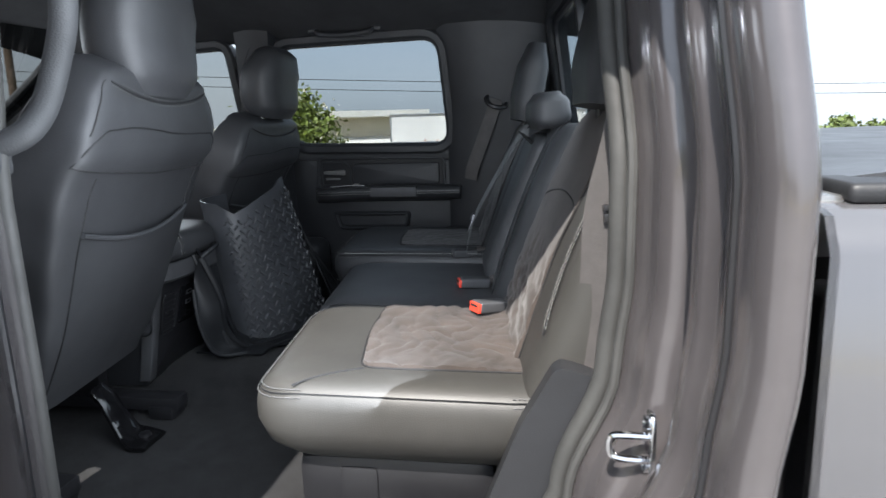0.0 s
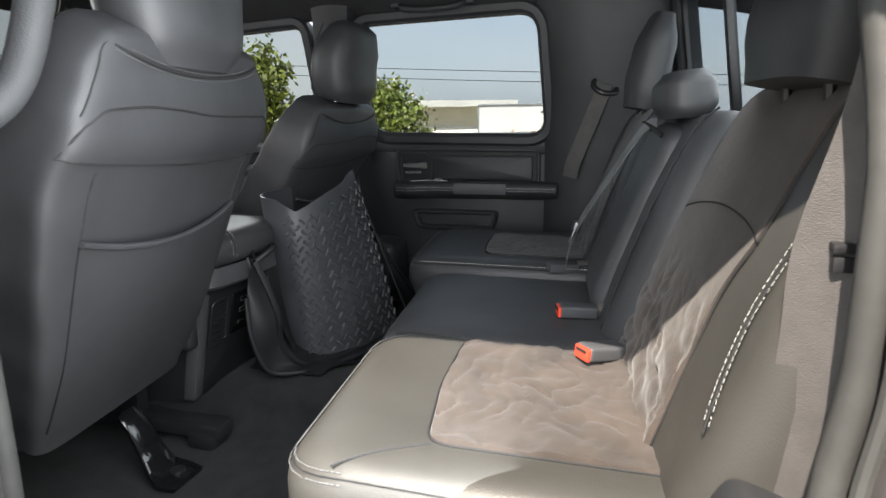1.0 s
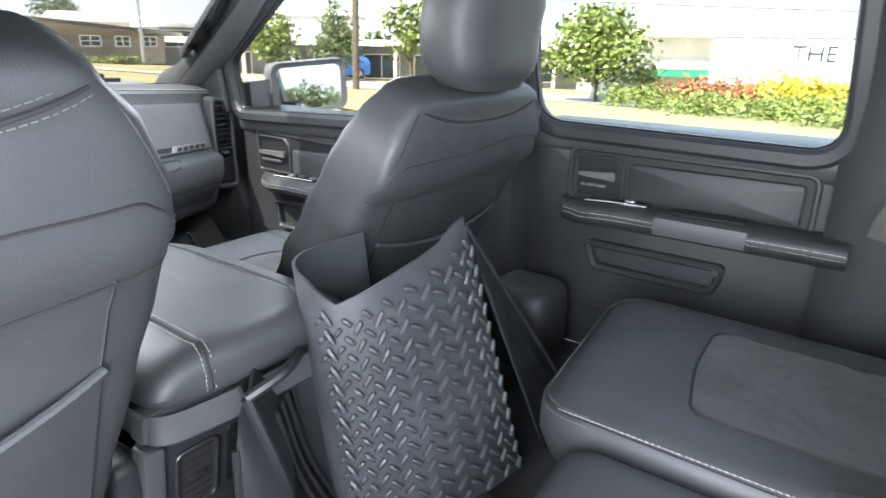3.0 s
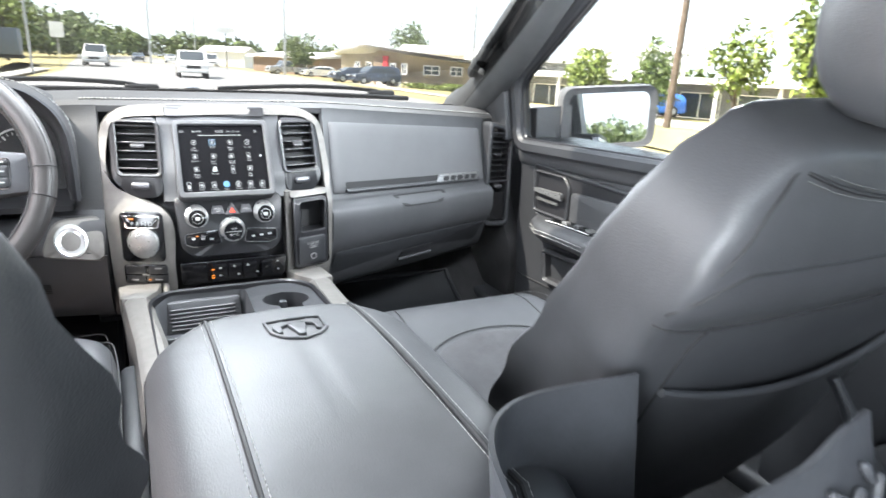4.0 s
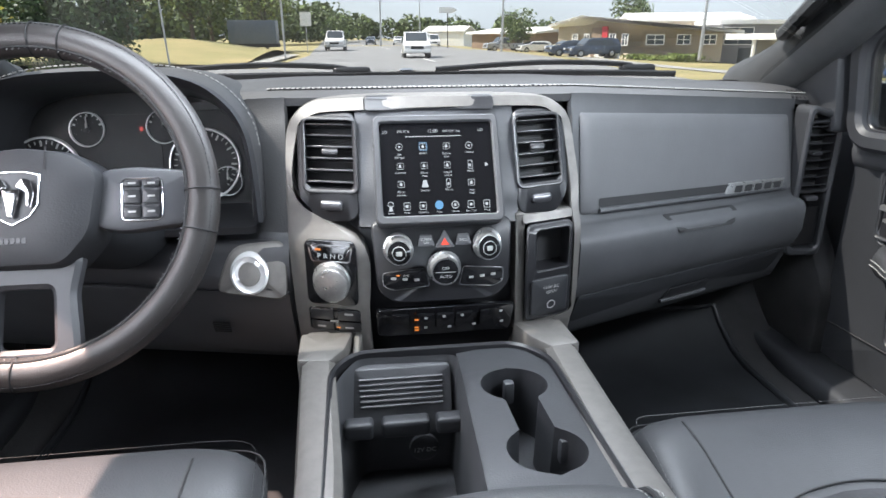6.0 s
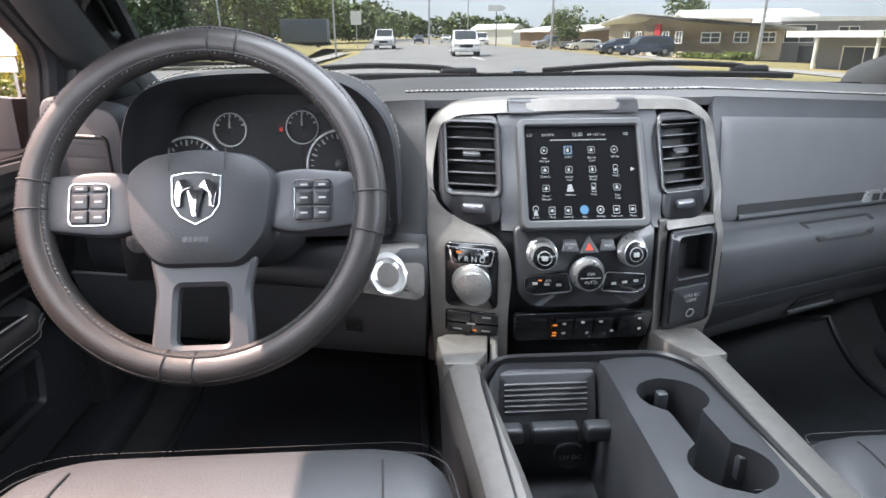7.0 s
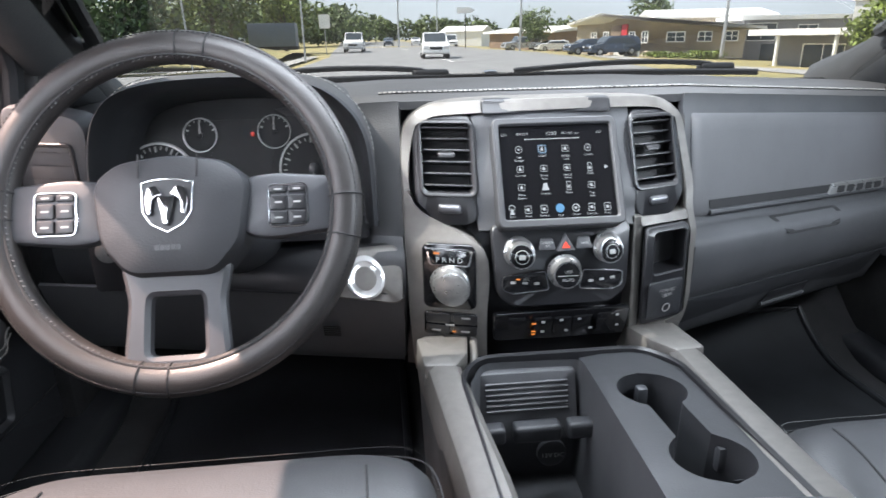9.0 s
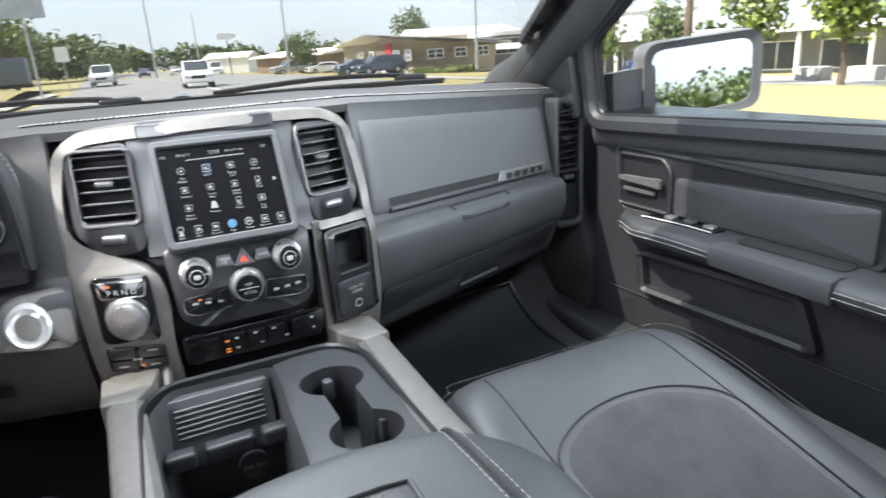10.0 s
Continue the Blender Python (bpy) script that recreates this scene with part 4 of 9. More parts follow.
def strap(name, pts, w, parent, mat=WEB, side=None):
    """Flat webbing along points, w wide, lying across the direction side."""
    pts = curve_pts(pts, 8)
    s = Vector(side or (1, 0, 0))
    rings = []
    for i, p in enumerate(pts):
        t = (pts[min(i + 1, len(pts) - 1)] - pts[max(i - 1, 0)]).normalized()
        a = (s - t * s.dot(t)).normalized() * w / 2
        n = t.cross(a).normalized() * 0.0009
        rings.append([p + a + n, p - a + n, p - a - n, p + a - n])
    return part(name, loft(rings), mat, parent)


def buckle(loc, aim, label, red=True):
    z = Vector(aim).normalized()
    x = z.cross(Vector((0, 0, 1))).normalized()
    y = z.cross(x)
    m = Matrix.Translation(loc) @ Matrix((x, y, z)).transposed().to_4x4()
    b = thing("belt_buckle", label, "seat belt buckle", loc)
    part("body", moved(rbox((0, 0, 0.033), (0.036, 0.021, 0.066), 0.005, 3), m), PLASTIC_MID, b)
    if red:
        part("release_button", moved(rbox((0, 0.001, 0.0665), (0.0335, 0.0185, 0.007), 0.003), m), RED, b, "red release button")
        part("slot", moved(rbox((0, -0.003, 0.0702), (0.022, 0.004, 0.002), 0.0), m), SEAM, b)
    part("stalk", tube([m @ Vector((0, 0, 0.0)), m @ Vector((0, 0, -0.03)), m @ Vector((0, -0.01, -0.06))], 0.008, 8, False, 2.0), WEB, b)
    return b


buckle((-0.285, -0.165, 1.086), (-0.60, 0.75, 0.12), "grey buckle with a red release button on the seat")
buckle((-0.085, -0.120, 1.078), (-0.25, 0.9, 0.06), "grey buckle lying on the middle cushion")
buckle((0.225, -0.06, 1.08), (-0.35, 0.8, 0.05), "grey buckle lying on the far cushion", False)

b1 = thing("shoulder_belt", "grey woven shoulder belt hanging beside the sunlit bench end", "seat belt", (-0.70, -0.30, 1.0))
strap("webbing", [(-0.675, -0.345, 1.62), (-0.668, -0.330, 1.44), (-0.662, -0.306, 1.325), (-0.664, -0.302, 1.25), (-0.668, -0.299, 1.15), (-0.676, -0.296, 1.02), (-0.69, -0.29, 0.90)], 0.048, b1, side=(0.45, 0.90, 0))
part("guide", joined(rbox((-0.666, -0.318, 1.324), (0.014, 0.028, 0.008), 0.003), rbox((-0.668, -0.318, 1.312), (0.010, 0.026, 0.012), 0.003)), PLASTIC_SMOOTH, b1, "black belt guide")
b2 = thing("shoulder_belt", "grey woven belt from the rear pillar loop down to the seat", "seat belt", (0.70, -0.15, 1.1))
strap("webbing", [(0.728, -0.088, 1.505), (0.724, -0.075, 1.465), (0.722, -0.040, 1.370), (0.724, -0.005, 1.280), (0.730, 0.005, 1.235)], 0.044, b2, side=(0.15, 1, 0.35))
part("loop", tube(curve_pts([(0.745, -0.120, 1.49), (0.725, -0.115, 1.478), (0.715, -0.080, 1.480), (0.725, -0.055, 1.500), (0.745, -0.060, 1.52)], 4), 0.008, 8), PLASTIC_SMOOTH, b2, "black pillar loop")
b3 = thing("centre_belt", "pale grey centre belt with a chrome tongue across the seatback", "seat belt", (0.2, -0.1, 1.1))
# webbing paler than that of the other belts
strap("webbing", [BM @ Vector(p) for p in ((-0.020, 0.374, 0.028), (-0.012, 0.355, 0.044), (0.040, 0.262, 0.056), (0.100, 0.190, 0.062), (0.150, 0.127, 0.064), (0.185, 0.060, 0.056), (0.215, 0.015, 0.044))], 0.026, b3, material("pale_webbing", (0.13, 0.135, 0.14), 0.6, var=0.12, scale=30, bump=0.5, grain=900), side=(0.7, 0, 0.5))
part("tongue", joined(moved(rbox((0.152, 0.128, 0.068), (0.036, 0.022, 0.010), 0.004), BM), moved(rbox((0.140, 0.106, 0.068), (0.016, 0.030, 0.003), 0.001), BM)), STEELY, b3, "chrome belt tongue")


# ---- dashboard ----
STACK = [(0.98, 1.535), (1.04, 1.520), (1.11, 1.508), (1.20, 1.512), (1.25, 1.535), (1.36, 1.582), (1.40, 1.602)]


def stack(u, v, d=0.0):
    return Vector((u, bent(STACK, v) + 0.05 * (u / 0.215) ** 2 - d, v))


def sweep(x):
    return 0.385 * max(0.0, abs(x) - 0.215)


def droop(x):
    return -0.07 * max(0.0, abs(x) - 0.22)


def rear_edge(x):
    return 2.12 - 0.11 * (x / 0.8) ** 2


def dash_top(x, f, lift=0.0):
    lip = 1.640 + sweep(x)
    y = lip + f * (rear_edge(x) - lip)
    z = 1.404 + droop(x) * (1 - 0.5 * f) + bent([(0, -0.010), (0.06, 0.0), (0.3, 0.006), (0.8, 0.0), (1, -0.022)], f)
    return Vector((x, y, z + lift))


PROF = [(1.395, 1.640), (1.372, 1.640), (1.362, 1.632), (1.240, 1.606), (1.205, 1.598), (1.196, 1.590), (1.190, 1.566), (1.178, 1.556), (1.130, 1.556), (1.092, 1.572), (1.085, 1.580), (1.0, 1.622), (0.975, 1.66), (0.97, 1.80)]


def fascia(x, z, d=0.0):
    """The dash's face beside the centre stack."""
    y = lin([(b, a) for b, a in reversed(PROF)], z)
    return Vector((x, y + sweep(x) - d, z + droop(x) * max(0, min(1, (z - 1.05) / 0.3))))


dash = thing("dashboard", "charcoal and black vinyl dashboard with graphite centre stack", "dashboard", (0, 1.75, 1.0))
XS = span(-0.84, 0.84, 68)
FS = [0, 0.015, 0.04, 0.08, 0.15, 0.3, 0.5, 0.7, 0.85, 0.95, 1.0]
part("top_pad", sheet(lambda x, f: dash_top(x, f), XS, FS, 0.012, (0, 0, 1)), DASHPAD, dash, "stitched charcoal top pad")
for k, off in enumerate((0.055, 0.072)):
    part("stitching", stitches([dash_top(x, off, 0.0012) for x in span(-0.24, 0.78, 90)]), THREAD, dash)
part("pad_seam", tube([dash_top(x, 0.0635, 0.0003) for x in span(-0.24, 0.78, 70)], 0.0016, 6), SEAM, dash)
part("speaker_grille", joined(mprism(lambda u, v, d: dash_top(u, v) + Vector((0, 0, d)), rrect(-0.115, 0.80, 0.105, 0.97, 0.015), 0.0, 0.004, 0.002),
                              *[mprism(lambda u, v, d: dash_top(u, v) + Vector((0, 0, d)), rrect(-0.11 + 0.006 * i, 0.815, -0.108 + 0.006 * i, 0.955, 0.0008, 1), 0.003, 0.0065) for i in range(36)]), PLASTIC_SMOOTH, dash, "black slotted speaker grille")
part("sun_sensor", lathe(lambda u, v, d: dash_top(u, v * 2.2) + Vector((0, 0, d)), -0.005, 0.40, [(0.018, 0.003), (0.018, 0.010), (0.014, 0.014), (0.006, 0.016)], 16), CHROME, dash, "pale sensor dome")
for x0, x1 in ((0.215, 0.735), (-0.80, -0.215)):
    xs = span(x0, x1, 26)
    rows = [1.395, 1.372, 1.362, 1.33, 1.28, 1.240, 1.205, 1.196, 1.190, 1.178, 1.155, 1.130, 1.110, 1.092, 1.085, 1.045, 1.0, 0.975, 0.97]
    if x0 > 0:
        part("face_panel", sheet(lambda x, z: fascia(x, z), xs, rows, 0.01, (0, -1, 0)), PLASTIC_MID, dash, sharp=50)
    else:
        part("face_panel", sheet(lambda x, z: fascia(x, z), xs, rows[6:], 0.01, (0, -1, 0)), PLASTIC_MID, dash, sharp=50)
        part("face_panel", sheet(lambda x, z: fascia(x, z), span(-0.80, -0.635, 8), rows[:7], 0.01, (0, -1, 0)), PLASTIC_MID, dash, sharp=50)

part("face_panel", sheet(lambda x, z: fascia(x, z), span(-0.270, -0.213, 4), rows[:7], 0.01, (0, -1, 0)), DASHPAD, dash, sharp=50)
# glove box doors on the passenger side
up = thing("upper_glovebox", "charcoal grained upper glovebox door with a long recessed grip", "glovebox", fascia(0.46, 1.20))
part("door", sheet(lambda a, v: fascia(0.228 + a * (0.494 - 0.07 * (v - 1.212)), v, 0.006 - 0.004 * (max(0, abs(a - 0.5) - 0.485) / 0.015) - 0.004 * max(0, abs(v - 1.289) - 0.071) / 0.006), [0, 0.004, 0.015] + span(0.05, 0.95, 20) + [0.985, 0.996, 1], [1.212, 1.215, 1.22] + span(1.24, 1.34, 8) + [1.358, 1.363, 1.366], 0.008, (0, -1, 0)), GLOVE, up)
# raised near-black strip; the groove's shade is in the colour, not cut in
part("groove", mprism(fascia, rounded([(0.262, 1.222), (0.545, 1.222), (0.553, 1.236), (0.262, 1.236)], 0.004), 0.005, 0.0075), SEAM, up, "flat dark strip painted as the shaded grip groove")
part("lower_lip", tube([fascia(x, 1.2165, 0.006) for x in span(0.262, 0.70, 20)], 0.0045, 8), PLASTIC_MID, up)
part("badge", mprism(fascia, rounded([(0.535, 1.216), (0.690, 1.216), (0.698, 1.238), (0.548, 1.238)], 0.004), 0.006, 0.0105, 0.002), ALU, up, "satin metal nameplate")
part("badge_bars", joined(*[mprism(fascia, rounded([(0.560 + 0.026 * i, 1.2205), (0.578 + 0.026 * i, 1.2205), (0.582 + 0.026 * i, 1.2325), (0.564 + 0.026 * i, 1.2325)], 0.002), 0.0095, 0.0118) for i in range(5)]), SEAM, up, "dark raised letter shapes")
lo = thing("lower_glovebox", "black lower glovebox door with a pull slot", "glovebox", fascia(0.46, 1.02))
part("door", mprism(fascia, rounded([(0.225, 0.982), (0.70, 0.982), (0.72, 1.083), (0.225, 1.083)], 0.01), -0.002, 0.005, 0.002), PLASTIC, lo)
part("pull", mprism(fascia, rounded([(0.42, 1.018), (0.53, 1.018), (0.53, 1.045), (0.435, 1.045)], 0.006), 0.0045, 0.0075, 0.001), PLASTIC_SMOOTH, lo)
part("pull_lip", tube([fascia(x, 1.018, 0.008) for x in span(0.42, 0.53, 6)], 0.004, 6), PLASTIC_MID, lo)
# flush near-black patch: the recess is only painted as shade, not cut
part("shelf_notch_shade", mprism(fascia, rounded([(0.415, 1.172), (0.535, 1.172), (0.56, 1.1965), (0.39, 1.1965)], 0.006), -0.004, 0.0035), SEAM, dash, "flat dark patch painted as the shade of the finger recess")


def slat_vent(parent, f, u0, v0, u1, v1, n, r=0.008, knob=None):
    v = part("air_vent", mframe(f, rrect(u0 - 0.006, v0 - 0.006, u1 + 0.006, v1 + 0.006, r + 0.006), rrect(u0, v0, u1, v1, r), 0, 0.004, 0.0015, -0.03), PLASTIC_SMOOTH, parent, "black louvred air vent")
    # near-black sheet puts the vent's inner shade into its colour
    part("vent_shade_back", mprism(f, rrect(u0 - 0.004, v0 - 0.004, u1 + 0.004, v1 + 0.004, r), -0.032, -0.030), SEAM, v)
    for i in range(n):
        z = v0 + (v1 - v0) * (i + 0.6) / n
        part("slat", mprism(lambda a, b, d: f(a, b + d * 0.30, d), rrect(u0, z - 0.0012, u1, z + 0.0012, 0.0006, 1), -0.026, 0.0, 0.0004), PLASTIC_SMOOTH, v)
    if knob:
        part("vent_tab", mprism(f, rrect(knob[0] - 0.012, knob[1] - 0.0035, knob[0] + 0.012, knob[1] + 0.0035, 0.003), -0.004, 0.006, 0.002), PLASTIC_SMOOTH, v)
    return v


ve = thing("side_vent", "tall black side air vent with thumbwheel at the dash end", "air vent", fascia(0.77, 1.2))


def vent_f(u, v, d):
    return Vector((0.770 + u * 0.98, 1.583 + sweep(0.770) + u * 0.10 - d, 1.23 + v))


part("surround", mframe(vent_f, rounded([(-0.045, -0.175), (0.043, -0.18), (0.043, 0.105), (-0.045, 0.125)], 0.02), rounded([(-0.032, -0.160), (0.032, -0.165), (0.032, 0.092), (-0.032, 0.110)], 0.012), -0.03, 0.012, 0.004), PLASTIC, ve)
slat_vent(ve, lambda u, v, d: vent_f(u, v, d + 0.004), -0.030, -0.042, 0.030, 0.088, 8, 0.005, (-0.008, 0.03))
part("thumbwheel", mprism(vent_f, rrect(-0.014, -0.064, 0.014, -0.054, 0.004), -0.01, 0.010, 0.003), STEELY, ve)
part("blank", mprism(vent_f, rrect(-0.030, -0.158, 0.030, -0.078, 0.006), -0.02, 0.001), PIANO, ve, "gloss black filler")
part("defroster", joined(*[mprism(lambda u, v, d: dash_top(0.76 + u, 0.10 + v) + Vector((0, 0, d)), rrect(-0.034 + 0.012 * i, -0.09, -0.030 + 0.012 * i, 0.02, 0.001, 1), 0, 0.004) for i in range(6)]), PLASTIC_SMOOTH, ve, "small side defroster slots")

# ---- centre stack ----
cs = thing("centre_stack", "graphite-framed centre stack with touch screen, knobs and vents", "centre stack", (0, 1.56, 1.0))
US = span(-0.214, 0.214, 30)
VS = span(0.985, 1.398, 30)
body = rounded([(-0.208, 0.985), (0.208, 0.985), (0.214, 1.20), (0.214, 1.398), (-0.214, 1.398), (-0.214, 1.20)], 0.05, 7)
part("backing", sheet(lambda u, v: stack(u, v, -0.036), US, VS, 0.01, (0, -1, 0)), PLASTIC_SMOOTH, cs)
# graphite frame: two uprights and the arch over the top
outer = rounded([(-0.205, 0.992), (0.205, 0.992), (0.214, 1.20), (0.214, 1.400), (-0.214, 1.400), (-0.214, 1.20)], 0.055, 9)


def frame_strip(pa, pb, d0, d1):
    """A raised strip between two lines of equal count."""
    rings = []
    for (u0, v0), (u1, v1) in zip(pa, pb):
        w = Vector((u1 - u0, v1 - v0)) * 0.08
        rings.append([stack(u0, v0, d0), stack(u0, v0, d1 - 0.004), stack(u0 + w.x, v0 + w.y, d1), stack(u1 - w.x, v1 - w.y, d1), stack(u1, v1, d1 - 0.004), stack(u1, v1, d0)])
    return loft(rings, True, True)


def smooth2(pts, n=6):
    return [(p.x, p.y) for p in curve_pts([(a, b, 0) for a, b in pts], n)]


arch_out = smooth2([(-0.204, 1.0), (-0.210, 1.10), (-0.213, 1.20), (-0.214, 1.30), (-0.209, 1.355), (-0.182, 1.386), (-0.135, 1.396), (0, 1.399), (0.135, 1.396), (0.182, 1.386), (0.209, 1.355), (0.214, 1.30), (0.2135, 1.22), (0.2115, 1.15), (0.210, 1.10), (0.208, 1.07), (0.206, 1.05), (0.203, 1.02)])
arch_in = smooth2([(-0.100, 1.0), (-0.104, 1.10), (-0.108, 1.205), (-0.198, 1.26), (-0.194, 1.350), (-0.176, 1.370), (-0.135, 1.377), (0, 1.382), (0.14, 1.380), (0.176, 1.370), (0.194, 1.350), (0.198, 1.26), (0.200, 1.20), (0.200, 1.13), (0.200, 1.10), (0.198, 1.078), (0.14, 1.066), (0.112, 1.02)])
part("bezel", frame_strip(arch_out, arch_in, -0.04, 0.008), GRAPHITE, cs, "satin graphite bezel")
part("bezel_divider", joined(mprism(stack, rrect(0.108, 1.060, 0.1225, 1.238, 0.003), -0.03, 0.0075, 0.002), mprism(stack, rrect(0.118, 1.2235, 0.201, 1.236, 0.003), -0.03, 0.0072, 0.002)), GRAPHITE, cs)
part("upper_panel", sheet(lambda u, v: stack(u, v, 0.002), span(-0.113, 0.113, 16), span(1.228, 1.384, 12), 0.01, (0, -1, 0)), PLASTIC_MID, cs, "charcoal panel round the screen")
part("top_bin_lid", mprism(stack, rrect(-0.100, 1.3785, 0.084, 1.3985, 0.006), 0.0, 0.0125, 0.003), PLASTIC_SMOOTH, cs, "narrow dark bin lid")
# side vents in the stack
for s in (-1, 1):
    tear = rounded([(s * 0.112, 1.236), (s * 0.176, 1.232), (s * 0.196, 1.262), (s * 0.195, 1.376), (s * 0.112, 1.378)], 0.016)
    inn = inset(tear, 0.0065)
    mouth = rounded([(s * 0.118, 1.276), (s * 0.168, 1.272), (s * 0.186, 1.282), (s * 0.186, 1.367), (s * 0.118, 1.367)], 0.010)
    p = part("vent_surround", mframe(stack, tear, mouth, -0.04, 0.0055, 0.002, -0.03), PLASTIC_SMOOTH, cs, "black vent surround")
    slat_vent(p, lambda u, v, d: stack(u, v, d + 0.004), min(s * 0.117, s * 0.184), 1.277, max(s * 0.117, s * 0.184), 1.366, 6, 0.006, (s * 0.150, 1.325))
    part("thumbwheel", mprism(stack, rrect(s * 0.150 - 0.016, 1.249, s * 0.150 + 0.016, 1.262, 0.005), 0.003, 0.011, 0.004), STEELY, p)
# screen
SC = Vector((-0.002, 1.5440, 1.3050))
SV = Vector((0, 0.062, 0.117)).normalized()
SN = Vector((0, -SV.z, SV.y))


def scr(u, v, d=0.0):
    return SC + Vector((0.925, 0, 0)) * u + SV * v + SN * d


hs = part("screen_housing", mframe(scr, rrect(-0.0945, -0.077, 0.0945, 0.0765, 0.010), rrect(-0.0845, -0.0655, 0.0845, 0.0665, 0.004), -0.03, 0.004, 0.002, -0.004), PLASTIC_MID, cs, "charcoal screen housing")
ds = part("display", mprism(scr, rrect(-0.0845, -0.0655, 0.0845, 0.0665, 0.004), -0.006, -0.002), SCREEN_MAT, cs, "lit black touch screen")


def on_screen(bms, mat, name):
    return part(name, joined(*bms), mat, ds)


tx = lambda t, s, u, v: lettering(t, s, scr, u, v, -0.0012)
row = [("App\nManager", -0.056, 0.0195), ("ASSIST", -0.0206, 0.0227), ("Backup\nCam", 0.0145, 0.0195), ("Climate", 0.049, 0.0227),
       ("Controls", -0.056, -0.0043), ("Driver\nHeat", -0.0206, -0.0072), ("Heated\nWheel", 0.0145, -0.0072), ("Media", 0.049, -0.0043),
       ("Mirror\nDimmer", -0.056, -0.0335), ("Notices", -0.0206, -0.030), ("Phone", 0.0145, -0.030), ("Pngr\nHeat", 0.049, -0.0335)]
for t, u, v in row:
    part("label", tx(t, 0.0044, u, v), ICON, ds)
for i, t in enumerate(("Radio", "Media", "Controls", "Apps", "Climate", "Rear Cam", "Phone")):
    part("label", tx(t, 0.0040, -0.073 + 0.0238 * i, -0.0605), ICON, ds)
for t, h_, u, v in (("LO", 0.0060, -0.0765, 0.0540), ("LO", 0.0060, 0.0680, 0.0545), ("FM 97.9", 0.0055, -0.049, 0.0540), ("12:00", 0.0072, -0.005, 0.0543), ("SW 103\u00b0 out", 0.0050, 0.0235, 0.0540)):
    part("label", tx(t, h_, u, v), ICON, ds)
on_screen([mprism(scr, rrect(-0.046 + 0.0047 * i, 0.0462, -0.0425 + 0.0047 * i, 0.0476, 0.0003, 1), -0.0018, -0.0012) for i in range(18)], ICON, "small_print_bars")
for i, (t, u, v) in enumerate(row):
    ic = []
    vi = (0.0325, 0.0050, -0.0205)[i // 4]
    if t == "Notices":
        ic.append(mprism(scr, rounded([(u - 0.0058, vi - 0.005), (u + 0.0058, vi - 0.005), (u + 0.0035, vi), (u + 0.003, vi + 0.005), (u - 0.003, vi + 0.005), (u - 0.0035, vi)], 0.002), -0.0018, -0.0012))
    elif t in ("Climate", "App\nManager"):
        ic.append(mframe(scr, circle(u, vi, 0.0052, 18), circle(u, vi, 0.0045, 18), -0.0018, -0.0012))
        ic.append(mprism(scr, circle(u, vi, 0.0016, 10), -0.0018, -0.0012))
    elif t in ("Phone", "Media"):
        ic.append(mframe(scr, rrect(u - 0.0032, vi - 0.0062, u + 0.0032, vi + 0.0062, 0.001, 2), rrect(u - 0.0026, vi - 0.0056, u + 0.0026, vi + 0.0056, 0.001, 2), -0.0018, -0.0012))
        ic.append(mprism(scr, rrect(u - 0.0015, vi - 0.003, u + 0.0012, vi + 0.001, 0.0006, 2), -0.0018, -0.0012))
    else:
        ic.append(mframe(scr, rrect(u - 0.0050, vi - 0.0046, u + 0.0050, vi + 0.0046, 0.0015, 2), rrect(u - 0.0045, vi - 0.0041, u + 0.0045, vi + 0.0041, 0.0012, 2), -0.0018, -0.0012))
        ic.append(mprism(scr, rounded([(u - 0.0022, vi - 0.0022), (u + 0.0022, vi - 0.0022), (u + 0.0016, vi + 0.0005), (u, vi + 0.0034), (u - 0.0022, vi + 0.0005)], 0.001, 2), -0.0018, -0.0012))
    part("icon", joined(*ic), ICON, ds)
for i in range(7):
    ic = []
    u, vi = -0.073 + 0.0238 * i, -0.0515
    if i == 3:
        continue
    if i == 4:
        ic.append(mframe(scr, circle(u, vi, 0.0056, 18), circle(u, vi, 0.0044, 18), -0.0018, -0.0012))
        ic.append(mprism(scr, circle(u, vi, 0.002, 10), -0.0018, -0.0012))
    elif i in (0,):
        ic.append(mprism(scr, [(u - 0.0035, vi - 0.006), (u + 0.0035, vi - 0.006), (u, vi + 0.003)], -0.0018, -0.0012))
        ic.append(mframe(scr, circle(u, vi + 0.003, 0.0045, 14), circle(u, vi + 0.003, 0.0036, 14), -0.0018, -0.0012))
    else:
        ic.append(mframe(scr, rrect(u - 0.0048, vi - 0.0055, u + 0.0048, vi + 0.0055, 0.0012, 2), rrect(u - 0.0041, vi - 0.0048, u + 0.0041, vi + 0.0048, 0.001, 2), -0.0018, -0.0012))
        ic.append(mprism(scr, rrect(u - 0.002, vi - 0.002, u + 0.002, vi + 0.002, 0.0006, 2), -0.0018, -0.0012))
    part("icon", joined(*ic), ICON, ds)
ic = []
ic.append(mprism(scr, [(0.0715, 0.0015), (0.0770, 0.0045), (0.0715, 0.0075)], -0.0018, -0.0012))
part("icon", joined(*ic), ICON, ds)
part("selected_icon", mprism(scr, circle(-0.0016, -0.0510, 0.0062, 22), -0.0018, -0.0013), ICON_BLUE, ds)
part("selected_icon", mframe(scr, rrect(-0.0265, 0.0268, -0.0147, 0.0384, 0.001, 2), rrect(-0.0260, 0.0273, -0.0152, 0.0379, 0.001, 2), -0.0018, -0.0011), ICON_BLUE, ds)


